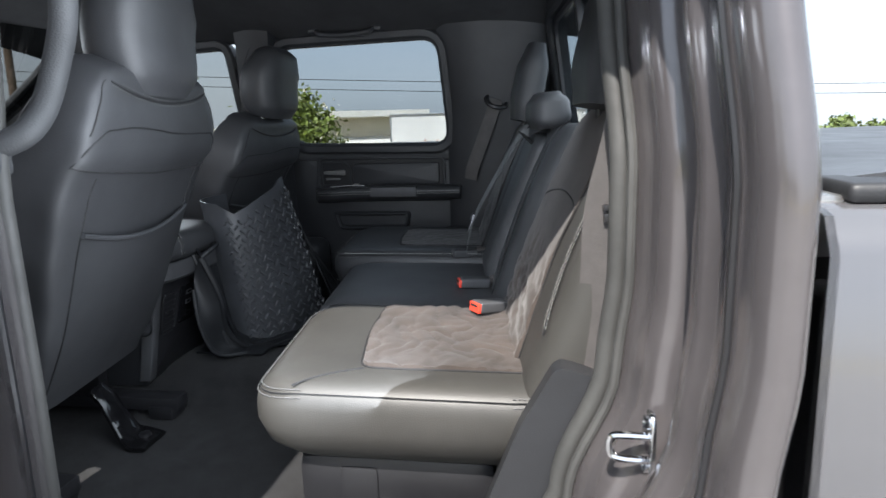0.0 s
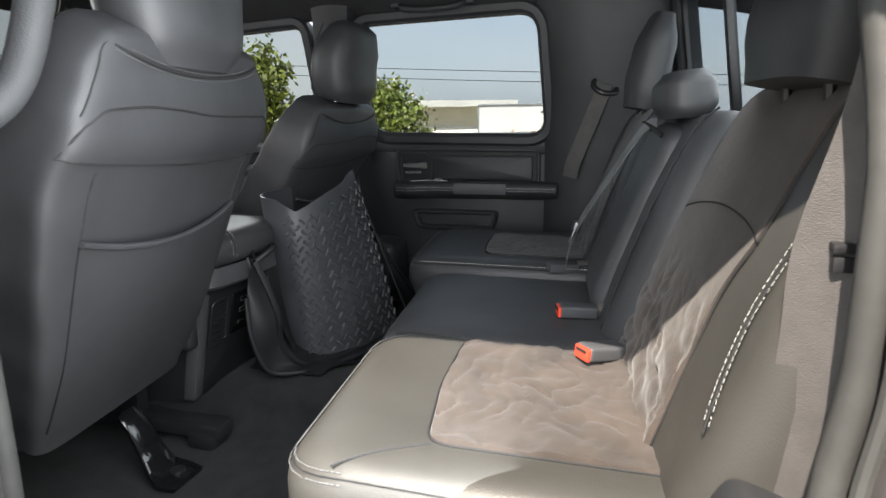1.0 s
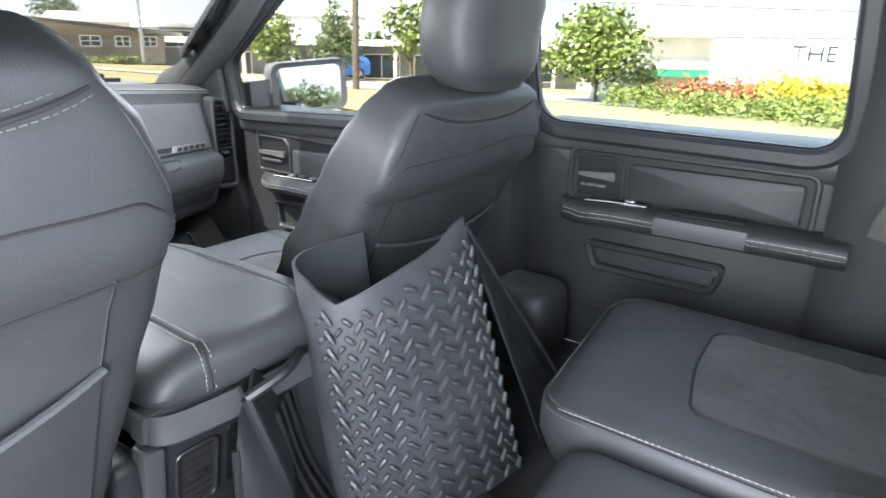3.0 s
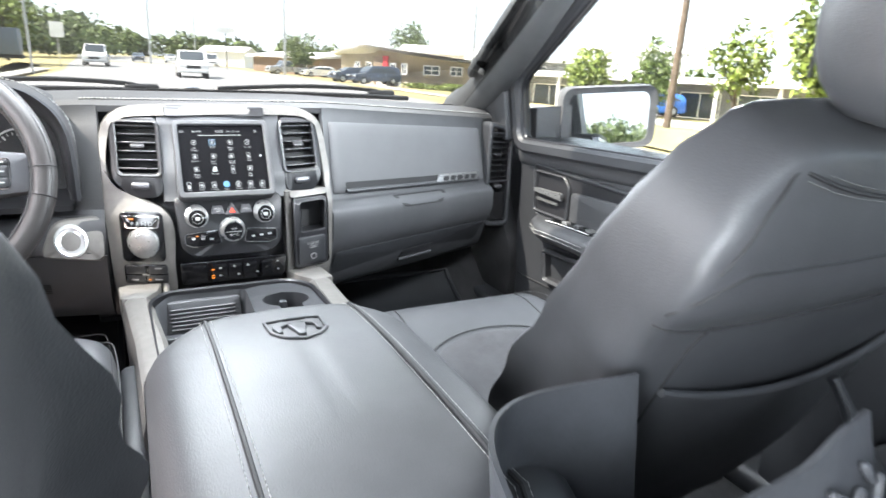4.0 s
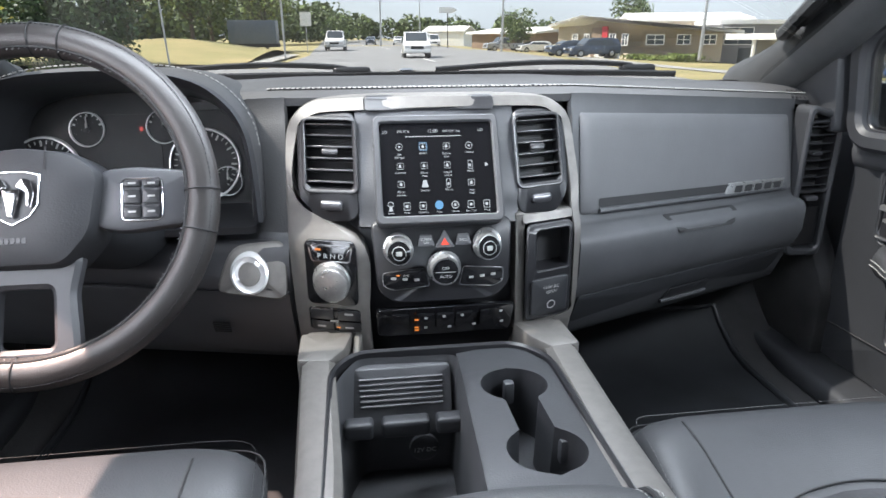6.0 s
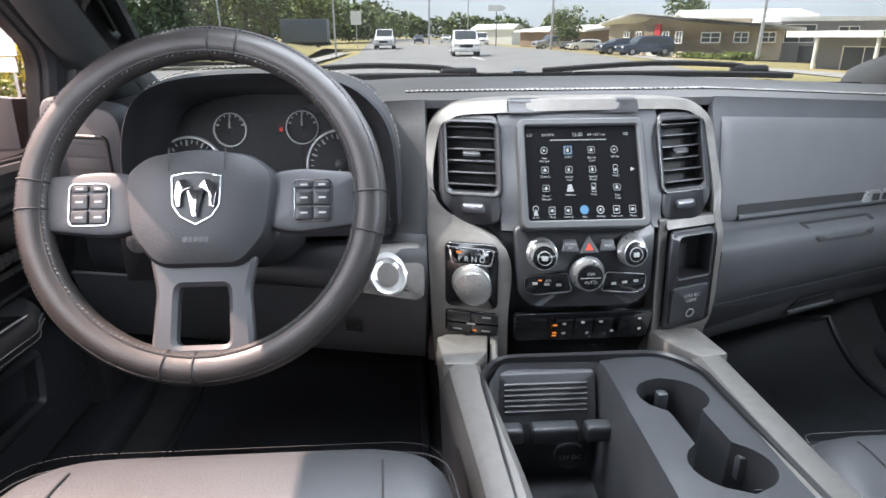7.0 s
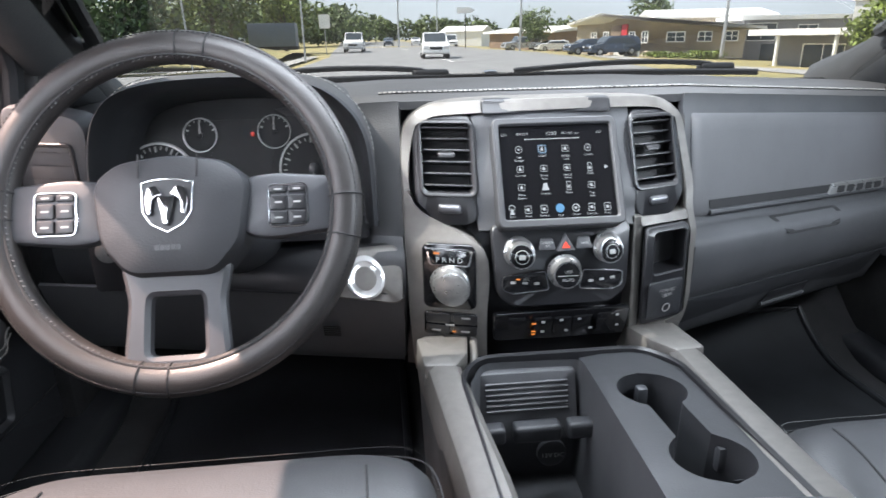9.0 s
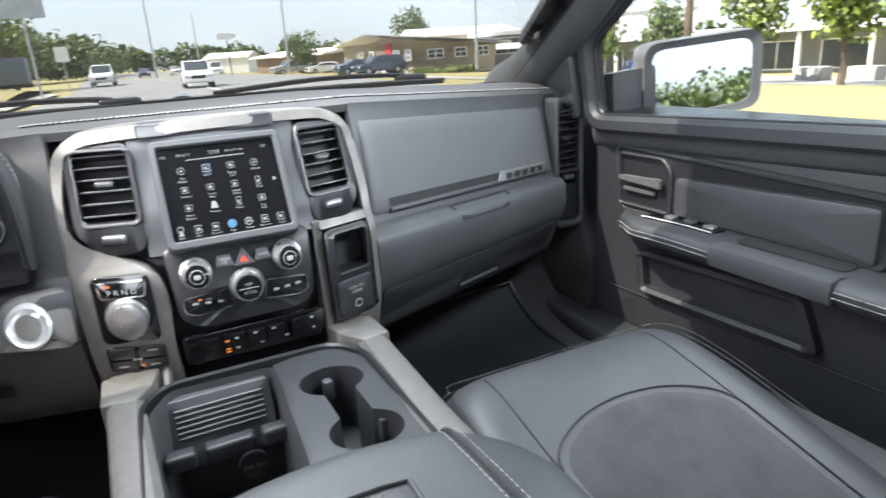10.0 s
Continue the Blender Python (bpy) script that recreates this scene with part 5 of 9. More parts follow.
def knob(parent, f, u, v, r, h, name="knob", label="", cap=PIANO):
    k = part(name, lathe(f, u, v, [(r * 1.15, 0.0), (r * 1.15, 0.004), (r, 0.005), (r * 0.95, h - 0.002), (r * 0.94, h), (r * 0.86, h)], 32), ALU, parent, label)
    part("cap", lathe(f, u, v, [(r * 0.86, h - 0.001), (r * 0.84, h + 0.0006), (r * 0.3, h + 0.0012)], 28), cap, k)
    return k


hv = part("climate_panel", mprism(stack, rounded([(-0.092, 1.142), (-0.070, 1.124), (0.070, 1.124), (0.094, 1.142), (0.100, 1.236), (-0.098, 1.236)], 0.012), -0.002, 0.009, 0.003), PLASTIC_SMOOTH, cs, "gloss black climate panel")
on = lambda u, v, d=0.0: stack(u, v, d + 0.009)
for u, v, r in ((-0.062, 1.203, 0.0180), (0.061, 1.205, 0.0180), (0.0, 1.176, 0.0205)):
    k = knob(hv, on, u, v, r, 0.019, "knob", "silver-rimmed rotary knob")
    kf = lambda a, b, d=0.0: on(a, b, d + 0.0205)
    if u == 0.0:
        part("knob_mark", joined(lettering("OFF", 0.0062, kf, u, v + 0.005), lettering("AUTO", 0.0062, kf, u, v - 0.0065), mprism(kf, rrect(u - 0.014, v - 0.0008, u + 0.014, v, 0.0002, 1), 0.0, 0.0006)), WHITE_MARK, k, "white knob wording")
    else:
        part("knob_mark", joined(mframe(kf, circle(u, v, 0.0095, 24), circle(u, v, 0.0088, 24), 0.0, 0.0006), mprism(kf, rrect(u - 0.004, v - 0.003, u + 0.004, v + 0.003, 0.001, 2), 0.0, 0.0006)), WHITE_MARK, k, "white knob symbol")
part("hazard_button", mprism(on, rounded([(-0.012, 1.2045), (0.015, 1.2045), (0.002, 1.226)], 0.002), 0, 0.003, 0.001), PLASTIC_MID, hv)
part("hazard_triangle", mprism(on, rounded([(-0.004, 1.2085), (0.007, 1.2085), (0.0015, 1.217)], 0.001), 0.0028, 0.0036), RED, hv, "red warning triangle")
for a in ((-0.036, -0.012), (0.016, 0.039)):
    part("button", mprism(on, rounded([(a[0], 1.2065), (a[1], 1.2065), (a[1] - 0.004, 1.2205), (a[0] + 0.004, 1.2205)], 0.002), 0, 0.0028, 0.001), PLASTIC_MID, hv)
    part("button_word", lettering("SCREEN\nOFF" if a[0] < 0 else "BACK", 0.0042, on, (a[0] + a[1]) / 2, 1.2135, 0.0034), WHITE_MARK, hv)
for s in (-1, 1):
    shp = rounded([(s * 0.020, 1.150), (s * 0.070, 1.144), (s * 0.085, 1.150), (s * 0.085, 1.170), (s * 0.026, 1.178)], 0.005)
    part("button_bank", mprism(on, shp, 0, 0.003, 0.001), PIANO, hv)
    part("chrome_edge", mframe(on, shp, inset(shp, 0.0013), 0, 0.0038, 0.0), CHROME, hv, "chrome outline")
    part("bank_marks", joined(*[mprism(on, rrect(s * (0.038 + 0.016 * i) - 0.0035, 1.158 + 0.0008 * i, s * (0.038 + 0.016 * i) + 0.0035, 1.1615 + 0.0008 * i, 0.0005, 1), 0.0028, 0.0033) for i in range(3)]), WHITE_MARK, hv)
part("ac_word", lettering("A/C", 0.0055, on, -0.052, 1.1655, 0.0034), WHITE_MARK, hv)
part("ac_lamp", mprism(on, rrect(-0.066, 1.165, -0.061, 1.167, 0.0005, 1), 0.003, 0.004), ICON_AMBER, hv)
bk = part("switch_bank", mprism(stack, rounded([(-0.094, 1.066), (0.100, 1.066), (0.105, 1.112), (-0.096, 1.112)], 0.008), -0.002, 0.006, 0.002), PIANO, cs, "gloss black switch bank")
sb = lambda u, v, d=0.0: stack(u, v, d + 0.006)
for i, u in enumerate((-0.062, -0.026, 0.002, 0.030, 0.066)):
    part("switch", mprism(sb, rrect(u - 0.013, 1.071, u + 0.013, 1.107, 0.003), 0, 0.0004, 0.0002), PIANO, bk)
for u, v in ((-0.026, 1.099), (0.0, 1.101), (0.026, 1.101), (0.084, 1.101), (-0.026, 1.083), (0.008, 1.083), (0.044, 1.084), (0.086, 1.083)):
    part("switch_mark", mprism(sb, rrect(u - 0.0024, v - 0.0016, u + 0.0024, v + 0.0016, 0.0008, 2), 0.0002, 0.0010), WHITE_MARK, bk)
part("switch_lamps", joined(*[mprism(sb, rrect(-0.042, v, -0.036, v + 0.0022, 0.0003, 1), 0.001, 0.0018) for v in (1.096, 1.083, 1.078)]), ICON_AMBER, bk)
# rotary shifter
sh = part("shifter_plate", mprism(stack, rrect(-0.191, 1.118, -0.119, 1.212, 0.010), 0.004, 0.0105, 0.002), PIANO, cs, "gloss black shifter plate")
sf = lambda u, v, d=0.0: stack(u, v, d + 0.0105)
part("gear_window", mframe(sf, rounded([(-0.182, 1.182), (-0.128, 1.182), (-0.124, 1.206), (-0.186, 1.206)], 0.004), rounded([(-0.180, 1.184), (-0.130, 1.184), (-0.1262, 1.204), (-0.1838, 1.204)], 0.004), 0, 0.002), CHROME, sh, "chrome gear window rim")
part("gear_letters", lettering("P R N D", 0.0105, sf, -0.155, 1.190, 0.0008), ICON, sh, "lit letters P R N D")
part("gear_lamp", mprism(sf, rrect(-0.176, 1.198, -0.168, 1.201, 0.0005, 1), 0, 0.001), ICON_AMBER, sh)
kn = part("shift_knob", lathe(sf, -0.155, 1.156, [(0.0265, 0), (0.0265, 0.004), (0.0240, 0.006), (0.0245, 0.020), (0.0232, 0.024), (0.0205, 0.025)], 40), ALU, sh, "brushed aluminium rotary shifter")
part("knob_face", lathe(sf, -0.155, 1.156, [(0.0205, 0.0245), (0.0200, 0.0238), (0.003, 0.0236)], 40), ALU, kn)
sw = part("drive_switch_panel", mprism(stack, rrect(-0.191, 1.073, -0.117, 1.112, 0.006), 0.004, 0.0085, 0.002), PIANO, cs, "small black drive mode switches")
for u, v in ((-0.172, 1.102), (-0.134, 1.102), (-0.172, 1.083), (-0.134, 1.083)):
    part("switch", mprism(lambda a, b, d: stack(a, b, d + 0.0085), rrect(u - 0.016, v - 0.008, u + 0.016, v + 0.008, 0.002), 0, 0.0015, 0.0005), PLASTIC_SMOOTH, sw)
for u, v in ((-0.155, 1.0925), (-0.134, 1.105), (-0.134, 1.082), (-0.174, 1.082)):
    part("switch_mark", mprism(lambda a, b, d: stack(a, b, d + 0.0085), rrect(u - 0.006, v - 0.0014, u + 0.006, v + 0.0014, 0.0004, 1), 0.0014, 0.002), WHITE_MARK, sw)
part("amber_lamp", mprism(lambda a, b, d: stack(a, b, d + 0.0085), rrect(-0.152, 1.081, -0.147, 1.083, 0.0003, 1), 0.0014, 0.0024), ICON_AMBER, sw)
# cubby and power outlet on the other upright
cb = part("cubby_surround", mframe(stack, rrect(0.122, 1.076, 0.199, 1.222, 0.010), rrect(0.137, 1.154, 0.192, 1.213, 0.005), 0.004, 0.0105, 0.002, -0.03), PLASTIC_SMOOTH, cs, "black cubby and outlet surround")
# near-black sheet paints the shade at the back of the cubby
part("cubby_shade_back", mprism(stack, rrect(0.134, 1.150, 0.195, 1.216, 0.004), -0.032, -0.030), SEAM, cb)
ou = part("outlet_cover", mprism(stack, rrect(0.130, 1.083, 0.192, 1.142, 0.006), 0.006, 0.013, 0.003), PLASTIC, cb, "black power outlet flap")
part("outlet_text", lettering("115V AC\n150W", 0.0075, lambda a, b, d=0: stack(a, b, d + 0.013), 0.162, 1.124, 0.0006), WHITE_MARK, ou)
part("outlet_symbol", mframe(lambda a, b, d=0: stack(a, b, d + 0.013), circle(0.163, 1.100, 0.007, 16), circle(0.163, 1.100, 0.0055, 16), 0, 0.0006), WHITE_MARK, ou)

# ---- instrument cluster ----
cl_ = thing("instrument_cluster", "hooded instrument cluster with chrome-ringed dials", "instrument cluster", (-0.44, 1.68, 1.3))
ARCH = smooth2([(-0.632, 1.225), (-0.628, 1.32), (-0.606, 1.392), (-0.555, 1.424), (-0.45, 1.434), (-0.35, 1.428), (-0.292, 1.402), (-0.258, 1.345), (-0.252, 1.225)], 5)


def hood(k, i):
    u, v = ARCH[int(i)]
    cu, cv = -0.443, 1.30
    s, y, dz = [(0.86, 1.70, -0.012), (0.93, 1.63, -0.004), (0.965, 1.592, 0.0), (0.985, 1.586, 0.002), (1.0, 1.590, 0.0), (1.02, 1.62, 0.004), (1.04, 1.76, -0.006), (1.06, 1.92, -0.03), (1.07, 2.02, -0.06)][int(k)]
    return Vector((cu + (u - cu) * s, y + 0.06 * max(0, (cv - v) / 0.1) * 0, cv + (v - cv) * s + dz))


part("hood", sheet(hood, range(4, 9), range(len(ARCH)), 0.003, (0, 0, 1)), DASHPAD, cl_, "charcoal stitched hood", 60)
part("inner_hood", sheet(hood, range(0, 5), range(len(ARCH)), 0.003), PLASTIC, cl_, "black inner hood", 60)
part("stitching", stitches([hood(5, i) + Vector((0, 0.01, 0.0035)) for i in range(4, len(ARCH) - 4)]), THREAD, cl_)


def face(u, v, d=0.0):
    return Vector((u, 1.690 + (v - 1.30) * 0.25 - d, v))


part("face", mprism(face, [(a * 0.97 - 0.443 * 0.03, b - 0.006) for a, b in ARCH] , -0.004, 0.0), DIAL, cl_, "dark dial face")
part("lower_shelf", mprism(lambda u, v, d: Vector((u, v, 1.238 - (1.69 - v) * 0.25 + d)), rrect(-0.625, 1.600, -0.262, 1.70, 0.01), -0.01, 0.0), PLASTIC_SMOOTH, cl_)
part("display", mprism(face, rounded([(-0.505, 1.262), (-0.405, 1.262), (-0.405, 1.368), (-0.505, 1.368)], 0.01), 0, 0.0015), DIAL, cl_, "dark driver display")
for u, v, r in ((-0.572, 1.288, 0.052), (-0.509, 1.348, 0.025), (-0.400, 1.350, 0.025), (-0.343, 1.294, 0.053), (-0.311, 1.268, 0.022)):
    g = part("dial", lathe(face, u, v, [(r * 0.94, 0.001), (r * 0.90, 0.0015), (r * 0.2, 0.001)], 36), DIAL, cl_, "black dial")
    part("dial_ring", mframe(face, circle(u, v, r, 40), circle(u, v, r * 0.935, 40), 0, 0.007, 0.001), BRIGHT, g, "chrome dial ring")
    n = 26 if r > 0.03 else 7
    tk = []
    for i in range(n):
        a = radians(225 - 270 * i / (n - 1)) if n > 10 else radians(160 - 140 * i / (n - 1))
        c, q = math.cos(a), math.sin(a)
        w = 0.0008 if i % 3 else 0.0014
        r0, r1 = r * (0.78 if i % 3 else 0.72), r * 0.88
        tk.append(mprism(face, [(u + c * r0 - q * w, v + q * r0 + c * w), (u + c * r0 + q * w, v + q * r0 - c * w), (u + c * r1 + q * w, v + q * r1 - c * w), (u + c * r1 - q * w, v + q * r1 + c * w)], 0.0015, 0.0025))
    part("dial_ticks", joined(*tk), THREAD, g)
    a = radians(262 if n > 10 else 90)
    part("needle", tube([face(u, v, 0.006), face(u + r * 0.75 * math.cos(a), v + r * 0.75 * math.sin(a), 0.006)], [0.0022, 0.0008], 6), WHITE_MARK, g)
    part("needle_hub", lathe(face, u, v, [(r * 0.16, 0.001), (r * 0.16, 0.007), (r * 0.1, 0.008)], 16), PLASTIC_SMOOTH, g)
part("warning_lamp", mprism(face, rrect(-0.435, 1.344, -0.430, 1.350, 0.001, 2), 0.0015, 0.0025), ICON_RED, cl_)
part("lens", mprism(lambda u, v, d=0: face(u, v, d + 0.04 + (v - 1.30) * -0.1), [(a * 0.95 - 0.443 * 0.05, b - 0.008) for a, b in ARCH], 0, 0.001), glass_material("cluster_lens", (0.93, 0.93, 0.93), 0.008), cl_, "clear cluster lens").visible_shadow = False

# driver side lower dash, start button, outer vent
kp = thing("knee_panel", "charcoal lower dash panel below the steering wheel", "dash panel", (-0.5, 1.58, 1.0))


def knee(u, v, d=0.0):
    y = lin([(0.97, 1.66), (1.0, 1.622), (1.05, 1.592), (1.085, 1.576), (1.11, 1.566), (1.13, 1.558), (1.18, 1.578), (1.20, 1.602)], v)
    return Vector((u, y - 0.004 - d + sweep(u) * 0.6, v))


part("panel", sheet(lambda u, v: knee(u, v, 0.004), span(-0.78, -0.218, 20), [0.975, 1.0, 1.02, 1.05, 1.085, 1.11, 1.128], 0.006, (0, -1, 0)), PLASTIC_MID, kp)
part("trim_band", mprism(knee, rounded([(-0.60, 1.135), (-0.220, 1.128), (-0.220, 1.196), (-0.60, 1.190)], 0.02), 0.0, 0.010, 0.006), PLASTIC_SMOOTH, kp, "smooth dark trim band")
part("graphite_blade", mprism(knee, rounded([(-0.325, 1.128), (-0.219, 1.118), (-0.219, 1.198), (-0.300, 1.190)], 0.02), 0.008, 0.014, 0.004), GRAPHITE, kp, "graphite trim by the start button")
sbn = part("start_button", lathe(lambda u, v, d=0: knee(u, v, d + 0.014), -0.272, 1.158, [(0.0275, 0), (0.0275, 0.006), (0.024, 0.009), (0.0205, 0.006)], 36), BRIGHT, kp, "chrome-ringed start button")
part("button_face", lathe(lambda u, v, d=0: knee(u, v, d + 0.014), -0.272, 1.158, [(0.0205, 0.006), (0.0165, 0.004), (0.0155, 0.008), (0.005, 0.0085)], 32), GRAPHITE, sbn)
part("speaker_slots", joined(*[mprism(knee, rrect(-0.342, 1.048 + 0.0045 * i, -0.316, 1.050 + 0.0045 * i, 0.0006, 1), 0.009, 0.0115) for i in range(5)]), SEAM, kp, "small slotted grille")
lv = thing("side_vent", "small black outer air vent beside the wheel", "air vent", (-0.71, 1.72, 1.31))
lf = lambda u, v, d=0.0: Vector((-0.715 + u, 1.655 - u * 0.35 - d, 1.30 + v))
part("surround", mprism(lf, rounded([(-0.075, -0.10), (0.065, -0.10), (0.075, 0.085), (-0.06, 0.105)], 0.03), -0.06, 0.0, 0.01), PLASTIC_MID, lv)
slat_vent(lv, lf, -0.045, -0.05, 0.045, 0.045, 5, 0.005)

# ---- steering wheel ----
SPOKE = material("smooth_graphite_plastic", (0.048, 0.049, 0.054), 0.42, var=0.08, scale=9, rvar=0.06)
WC = Vector((-0.466, 1.412, 1.309))
WV = Vector((0, math.sin(radians(25)), math.cos(radians(25))))
WN = Vector((0, -WV.z, WV.y))


def wh(u, v, d=0.0):
    return WC + Vector((1, 0, 0)) * u + WV * v + WN * d


wheel = thing("steering_wheel", "black leather-covered steering wheel with chrome emblem", "steering wheel", WC)
n = 120
rim = tube([wh(0.1835 * math.cos(2 * math.pi * i / n), 0.1835 * math.sin(2 * math.pi * i / n)) for i in range(n)], 0.0185, 16, True)
part("rim", rim, material("wheel_cover_leather", (0.030, 0.027, 0.026), 0.42, var=0.12, scale=20, bump=0.2, grain=900, kind="cells", rvar=0.06), wheel, "stitched leather wheel cover")
part("rim_seam", tube([wh(0.1700 * math.cos(2 * math.pi * i / n), 0.1700 * math.sin(2 * math.pi * i / n), 0.0125) for i in range(n)], 0.0018, 6, True), SEAM, wheel)
zig = [wh((0.1702 + 0.0022 * (-1) ** i) * math.cos(2 * math.pi * i / 360), (0.1702 + 0.0022 * (-1) ** i) * math.sin(2 * math.pi * i / 360), 0.0128) for i in range(361)]
part("stitching", stitches(zig, 0.006, 0.0045, 0.0006), THREAD_GREY, wheel)
part("stitching", stitches([wh(0.1960 * math.cos(2 * math.pi * i / n), 0.1960 * math.sin(2 * math.pi * i / n), 0.0142) for i in range(n + 1)], 0.0055, 0.0035, 0.0006), SEAM, wheel)
for a in (2, -12, 78, 88, 172, 182, 258, 268):
    c, q = math.cos(radians(a)), math.sin(radians(a))
    part("cover_band", tube([wh(c * (0.1835 + 0.0190 * math.cos(t)), q * (0.1835 + 0.0190 * math.cos(t)), 0.0190 * math.sin(t)) for t in span(0, 2 * math.pi, 20)], 0.0011, 5), SEAM, wheel)
hub = []
for k, d in ((1.02, -0.03), (1.0, 0.0), (0.985, 0.012), (0.94, 0.018), (0.7, 0.024), (0.4, 0.026)):
    hub.append([wh(u * k, -0.004 + (v + 0.004) * k, d) for u, v in rounded([(-0.074, -0.040), (-0.046, -0.074), (0.046, -0.074), (0.074, -0.040), (0.083, 0.028), (0.058, 0.050), (0, 0.058), (-0.058, 0.050), (-0.083, 0.028)], 0.014, 4)])
part("airbag_cover", loft(hub), PLASTIC, wheel, "grained black airbag cover")
for s in (-1, 1):
    part("hub_seam", tube([wh(s * 0.030, v, 0.0255 - 0.05 * max(0, v - 0.03) ** 1.0) for v in span(0.03, 0.055, 5)], 0.001, 5), SEAM, wheel)
    spoke = rounded([(s * 0.070, -0.032), (s * 0.100, -0.038), (s * 0.172, -0.030), (s * 0.174, 0.030), (s * 0.110, 0.036), (s * 0.074, 0.032)], 0.012)
    part("spoke", mprism(wh, spoke, -0.012, 0.006, 0.006, True), SPOKE, wheel, "smooth graphite spoke")
    bz = rrect(min(s * 0.099, s * 0.143), -0.026, max(s * 0.099, s * 0.143), 0.022, 0.007)
    part("button_bezel", mframe(wh, bz, inset(bz, 0.0018), 0.005, 0.0085, 0.0006), CHROME, wheel, "chrome button bezel")
    for a, b in ((0.012, 0.019), (-0.007, 0.009), (-0.023, -0.009)):
        for c0, c1 in ((0.102, 0.120), (0.122, 0.140)):
            q = part("button", mprism(wh, rrect(min(s * c0, s * c1), a, max(s * c0, s * c1), b, 0.002), 0.005, 0.0088, 0.001), PLASTIC_SMOOTH, wheel)
            part("button_mark", mprism(wh, rrect(s * (c0 + c1) / 2 - 0.004, (a + b) / 2 - 0.001, s * (c0 + c1) / 2 + 0.004, (a + b) / 2 + 0.001, 0.0004, 1), 0.0087, 0.0092), WHITE_MARK, q)
low = rounded([(-0.058, -0.060), (0.058, -0.060), (0.050, -0.100), (0.056, -0.172), (-0.056, -0.172), (-0.050, -0.100)], 0.008)
hole = rounded([(-0.026, -0.094), (0.026, -0.094), (0.0275, -0.105), (0.029, -0.158), (-0.029, -0.158), (-0.0275, -0.105)], 0.008)
part("lower_spoke", mframe(wh, low, hole, -0.012, 0.004, 0.005, -0.012), SPOKE, wheel, "graphite lower double spoke")
sd = [(-0.0265, 0.026), (-0.012, 0.0295), (0, 0.030), (0.012, 0.0295), (0.0265, 0.026), (0.0255, -0.006), (0.017, -0.019), (0, -0.028), (-0.017, -0.019), (-0.0255, -0.006)]
hubf = lambda u, v, d=0.0: wh(u, v - 0.002, d + 0.0255)
part("emblem_rim", mframe(hubf, sd[::-1], inset(sd[::-1], 0.0018), -0.004, 0.0024, 0.0005), CHROME, wheel, "chrome shield rim")
part("emblem_field", mprism(hubf, sd[::-1], -0.004, 0.0006), PLASTIC_SMOOTH, wheel)
for s in (-1, 1):
    part("emblem_shape", mprism(hubf, rounded([(s * 0.003, 0.012), (s * 0.010, 0.022), (s * 0.019, 0.020), (s * 0.022, 0.006), (s * 0.019, -0.010), (s * 0.014, -0.008), (s * 0.016, 0.004), (s * 0.010, 0.010)], 0.003), 0.0004, 0.006, 0.0016), CHROME, wheel, "chrome curved emblem shape")
part("emblem_shape", mprism(hubf, rounded([(-0.009, 0.010), (0.009, 0.010), (0.005, -0.008), (0.003, -0.020), (-0.003, -0.020), (-0.005, -0.008)], 0.003), 0.0004, 0.0065, 0.0016), CHROME, wheel)
part("raised_marking", joined(*[mprism(lambda u, v, d=0: wh(u, v, d + 0.0245), rrect(-0.014 + 0.0055 * i, -0.048, -0.0095 + 0.0055 * i, -0.042, 0.0005, 1), -0.001, 0.0008) for i in range(5)]), PLASTIC_SMOOTH, wheel)
part("column_shroud", loft([[WC + Vector((w * math.cos(a), 0.02 + t * 0.28, 0)) + Vector((0, 0, -0.02 - t * 0.10 + h * math.sin(a))) for a in [2 * math.pi * k / 20 for k in range(20)]] for t, w, h in ((0, 0.055, 0.05), (0.3, 0.075, 0.065), (0.7, 0.08, 0.07), (1, 0.085, 0.075))]), PLASTIC, wheel, "black column shroud")
part("stalk", tube([WC + Vector((-0.04, 0.07, -0.03)), WC + Vector((-0.14, 0.06, -0.04)), WC + Vector((-0.17, 0.055, -0.04))], [0.009, 0.011, 0.014], 10), PLASTIC_SMOOTH, wheel, "black indicator stalk")
hsw = thing("headlamp_switch", "black headlamp switch panel with a chrome knob", "switch panel", (-0.62, 1.63, 1.19))
part("panel", mprism(lambda u, v, d=0: Vector((-0.635 + u, 1.63 - d, 1.185 + v)), rrect(-0.03, -0.05, 0.03, 0.05, 0.008), 0, 0.012, 0.003), PLASTIC_SMOOTH, hsw)
part("knob", lathe(lambda u, v, d=0: Vector((-0.635 + u, 1.618 - d, 1.20 + v)), 0, 0, [(0.017, 0), (0.016, 0.012), (0.010, 0.014)], 20), ALU, hsw)

# pedals
for nm, x, y, z, w, h in (("brake_pedal", -0.37, 1.80, 0.955, 0.12, 0.06), ("accelerator_pedal", -0.235, 1.84, 0.93, 0.055, 0.14)):
    p = thing(nm, "black rubber %s in the dark footwell" % nm.replace("_", " "), "pedal", (x, y, z))
    M = Matrix.Translation((x, y, z)) @ Matrix.Rotation(radians(35), 4, "X")
    part("pad", moved(rbox((0, 0, 0), (w, 0.015, h), 0.006), M), RUBBER, p)
    for i in range(5):
        part("rib", moved(rbox((0, -0.009, -h * 0.36 + h * 0.18 * i), (w * 0.82, 0.004, h * 0.07), 0.001), M), RUBBER, p)
    part("arm", tube([M @ Vector((0, 0.01, 0)), (x, y + 0.10, z + 0.12), (x, y + 0.12, z + 0.30)], 0.009, 6), PLASTIC_SMOOTH, p)
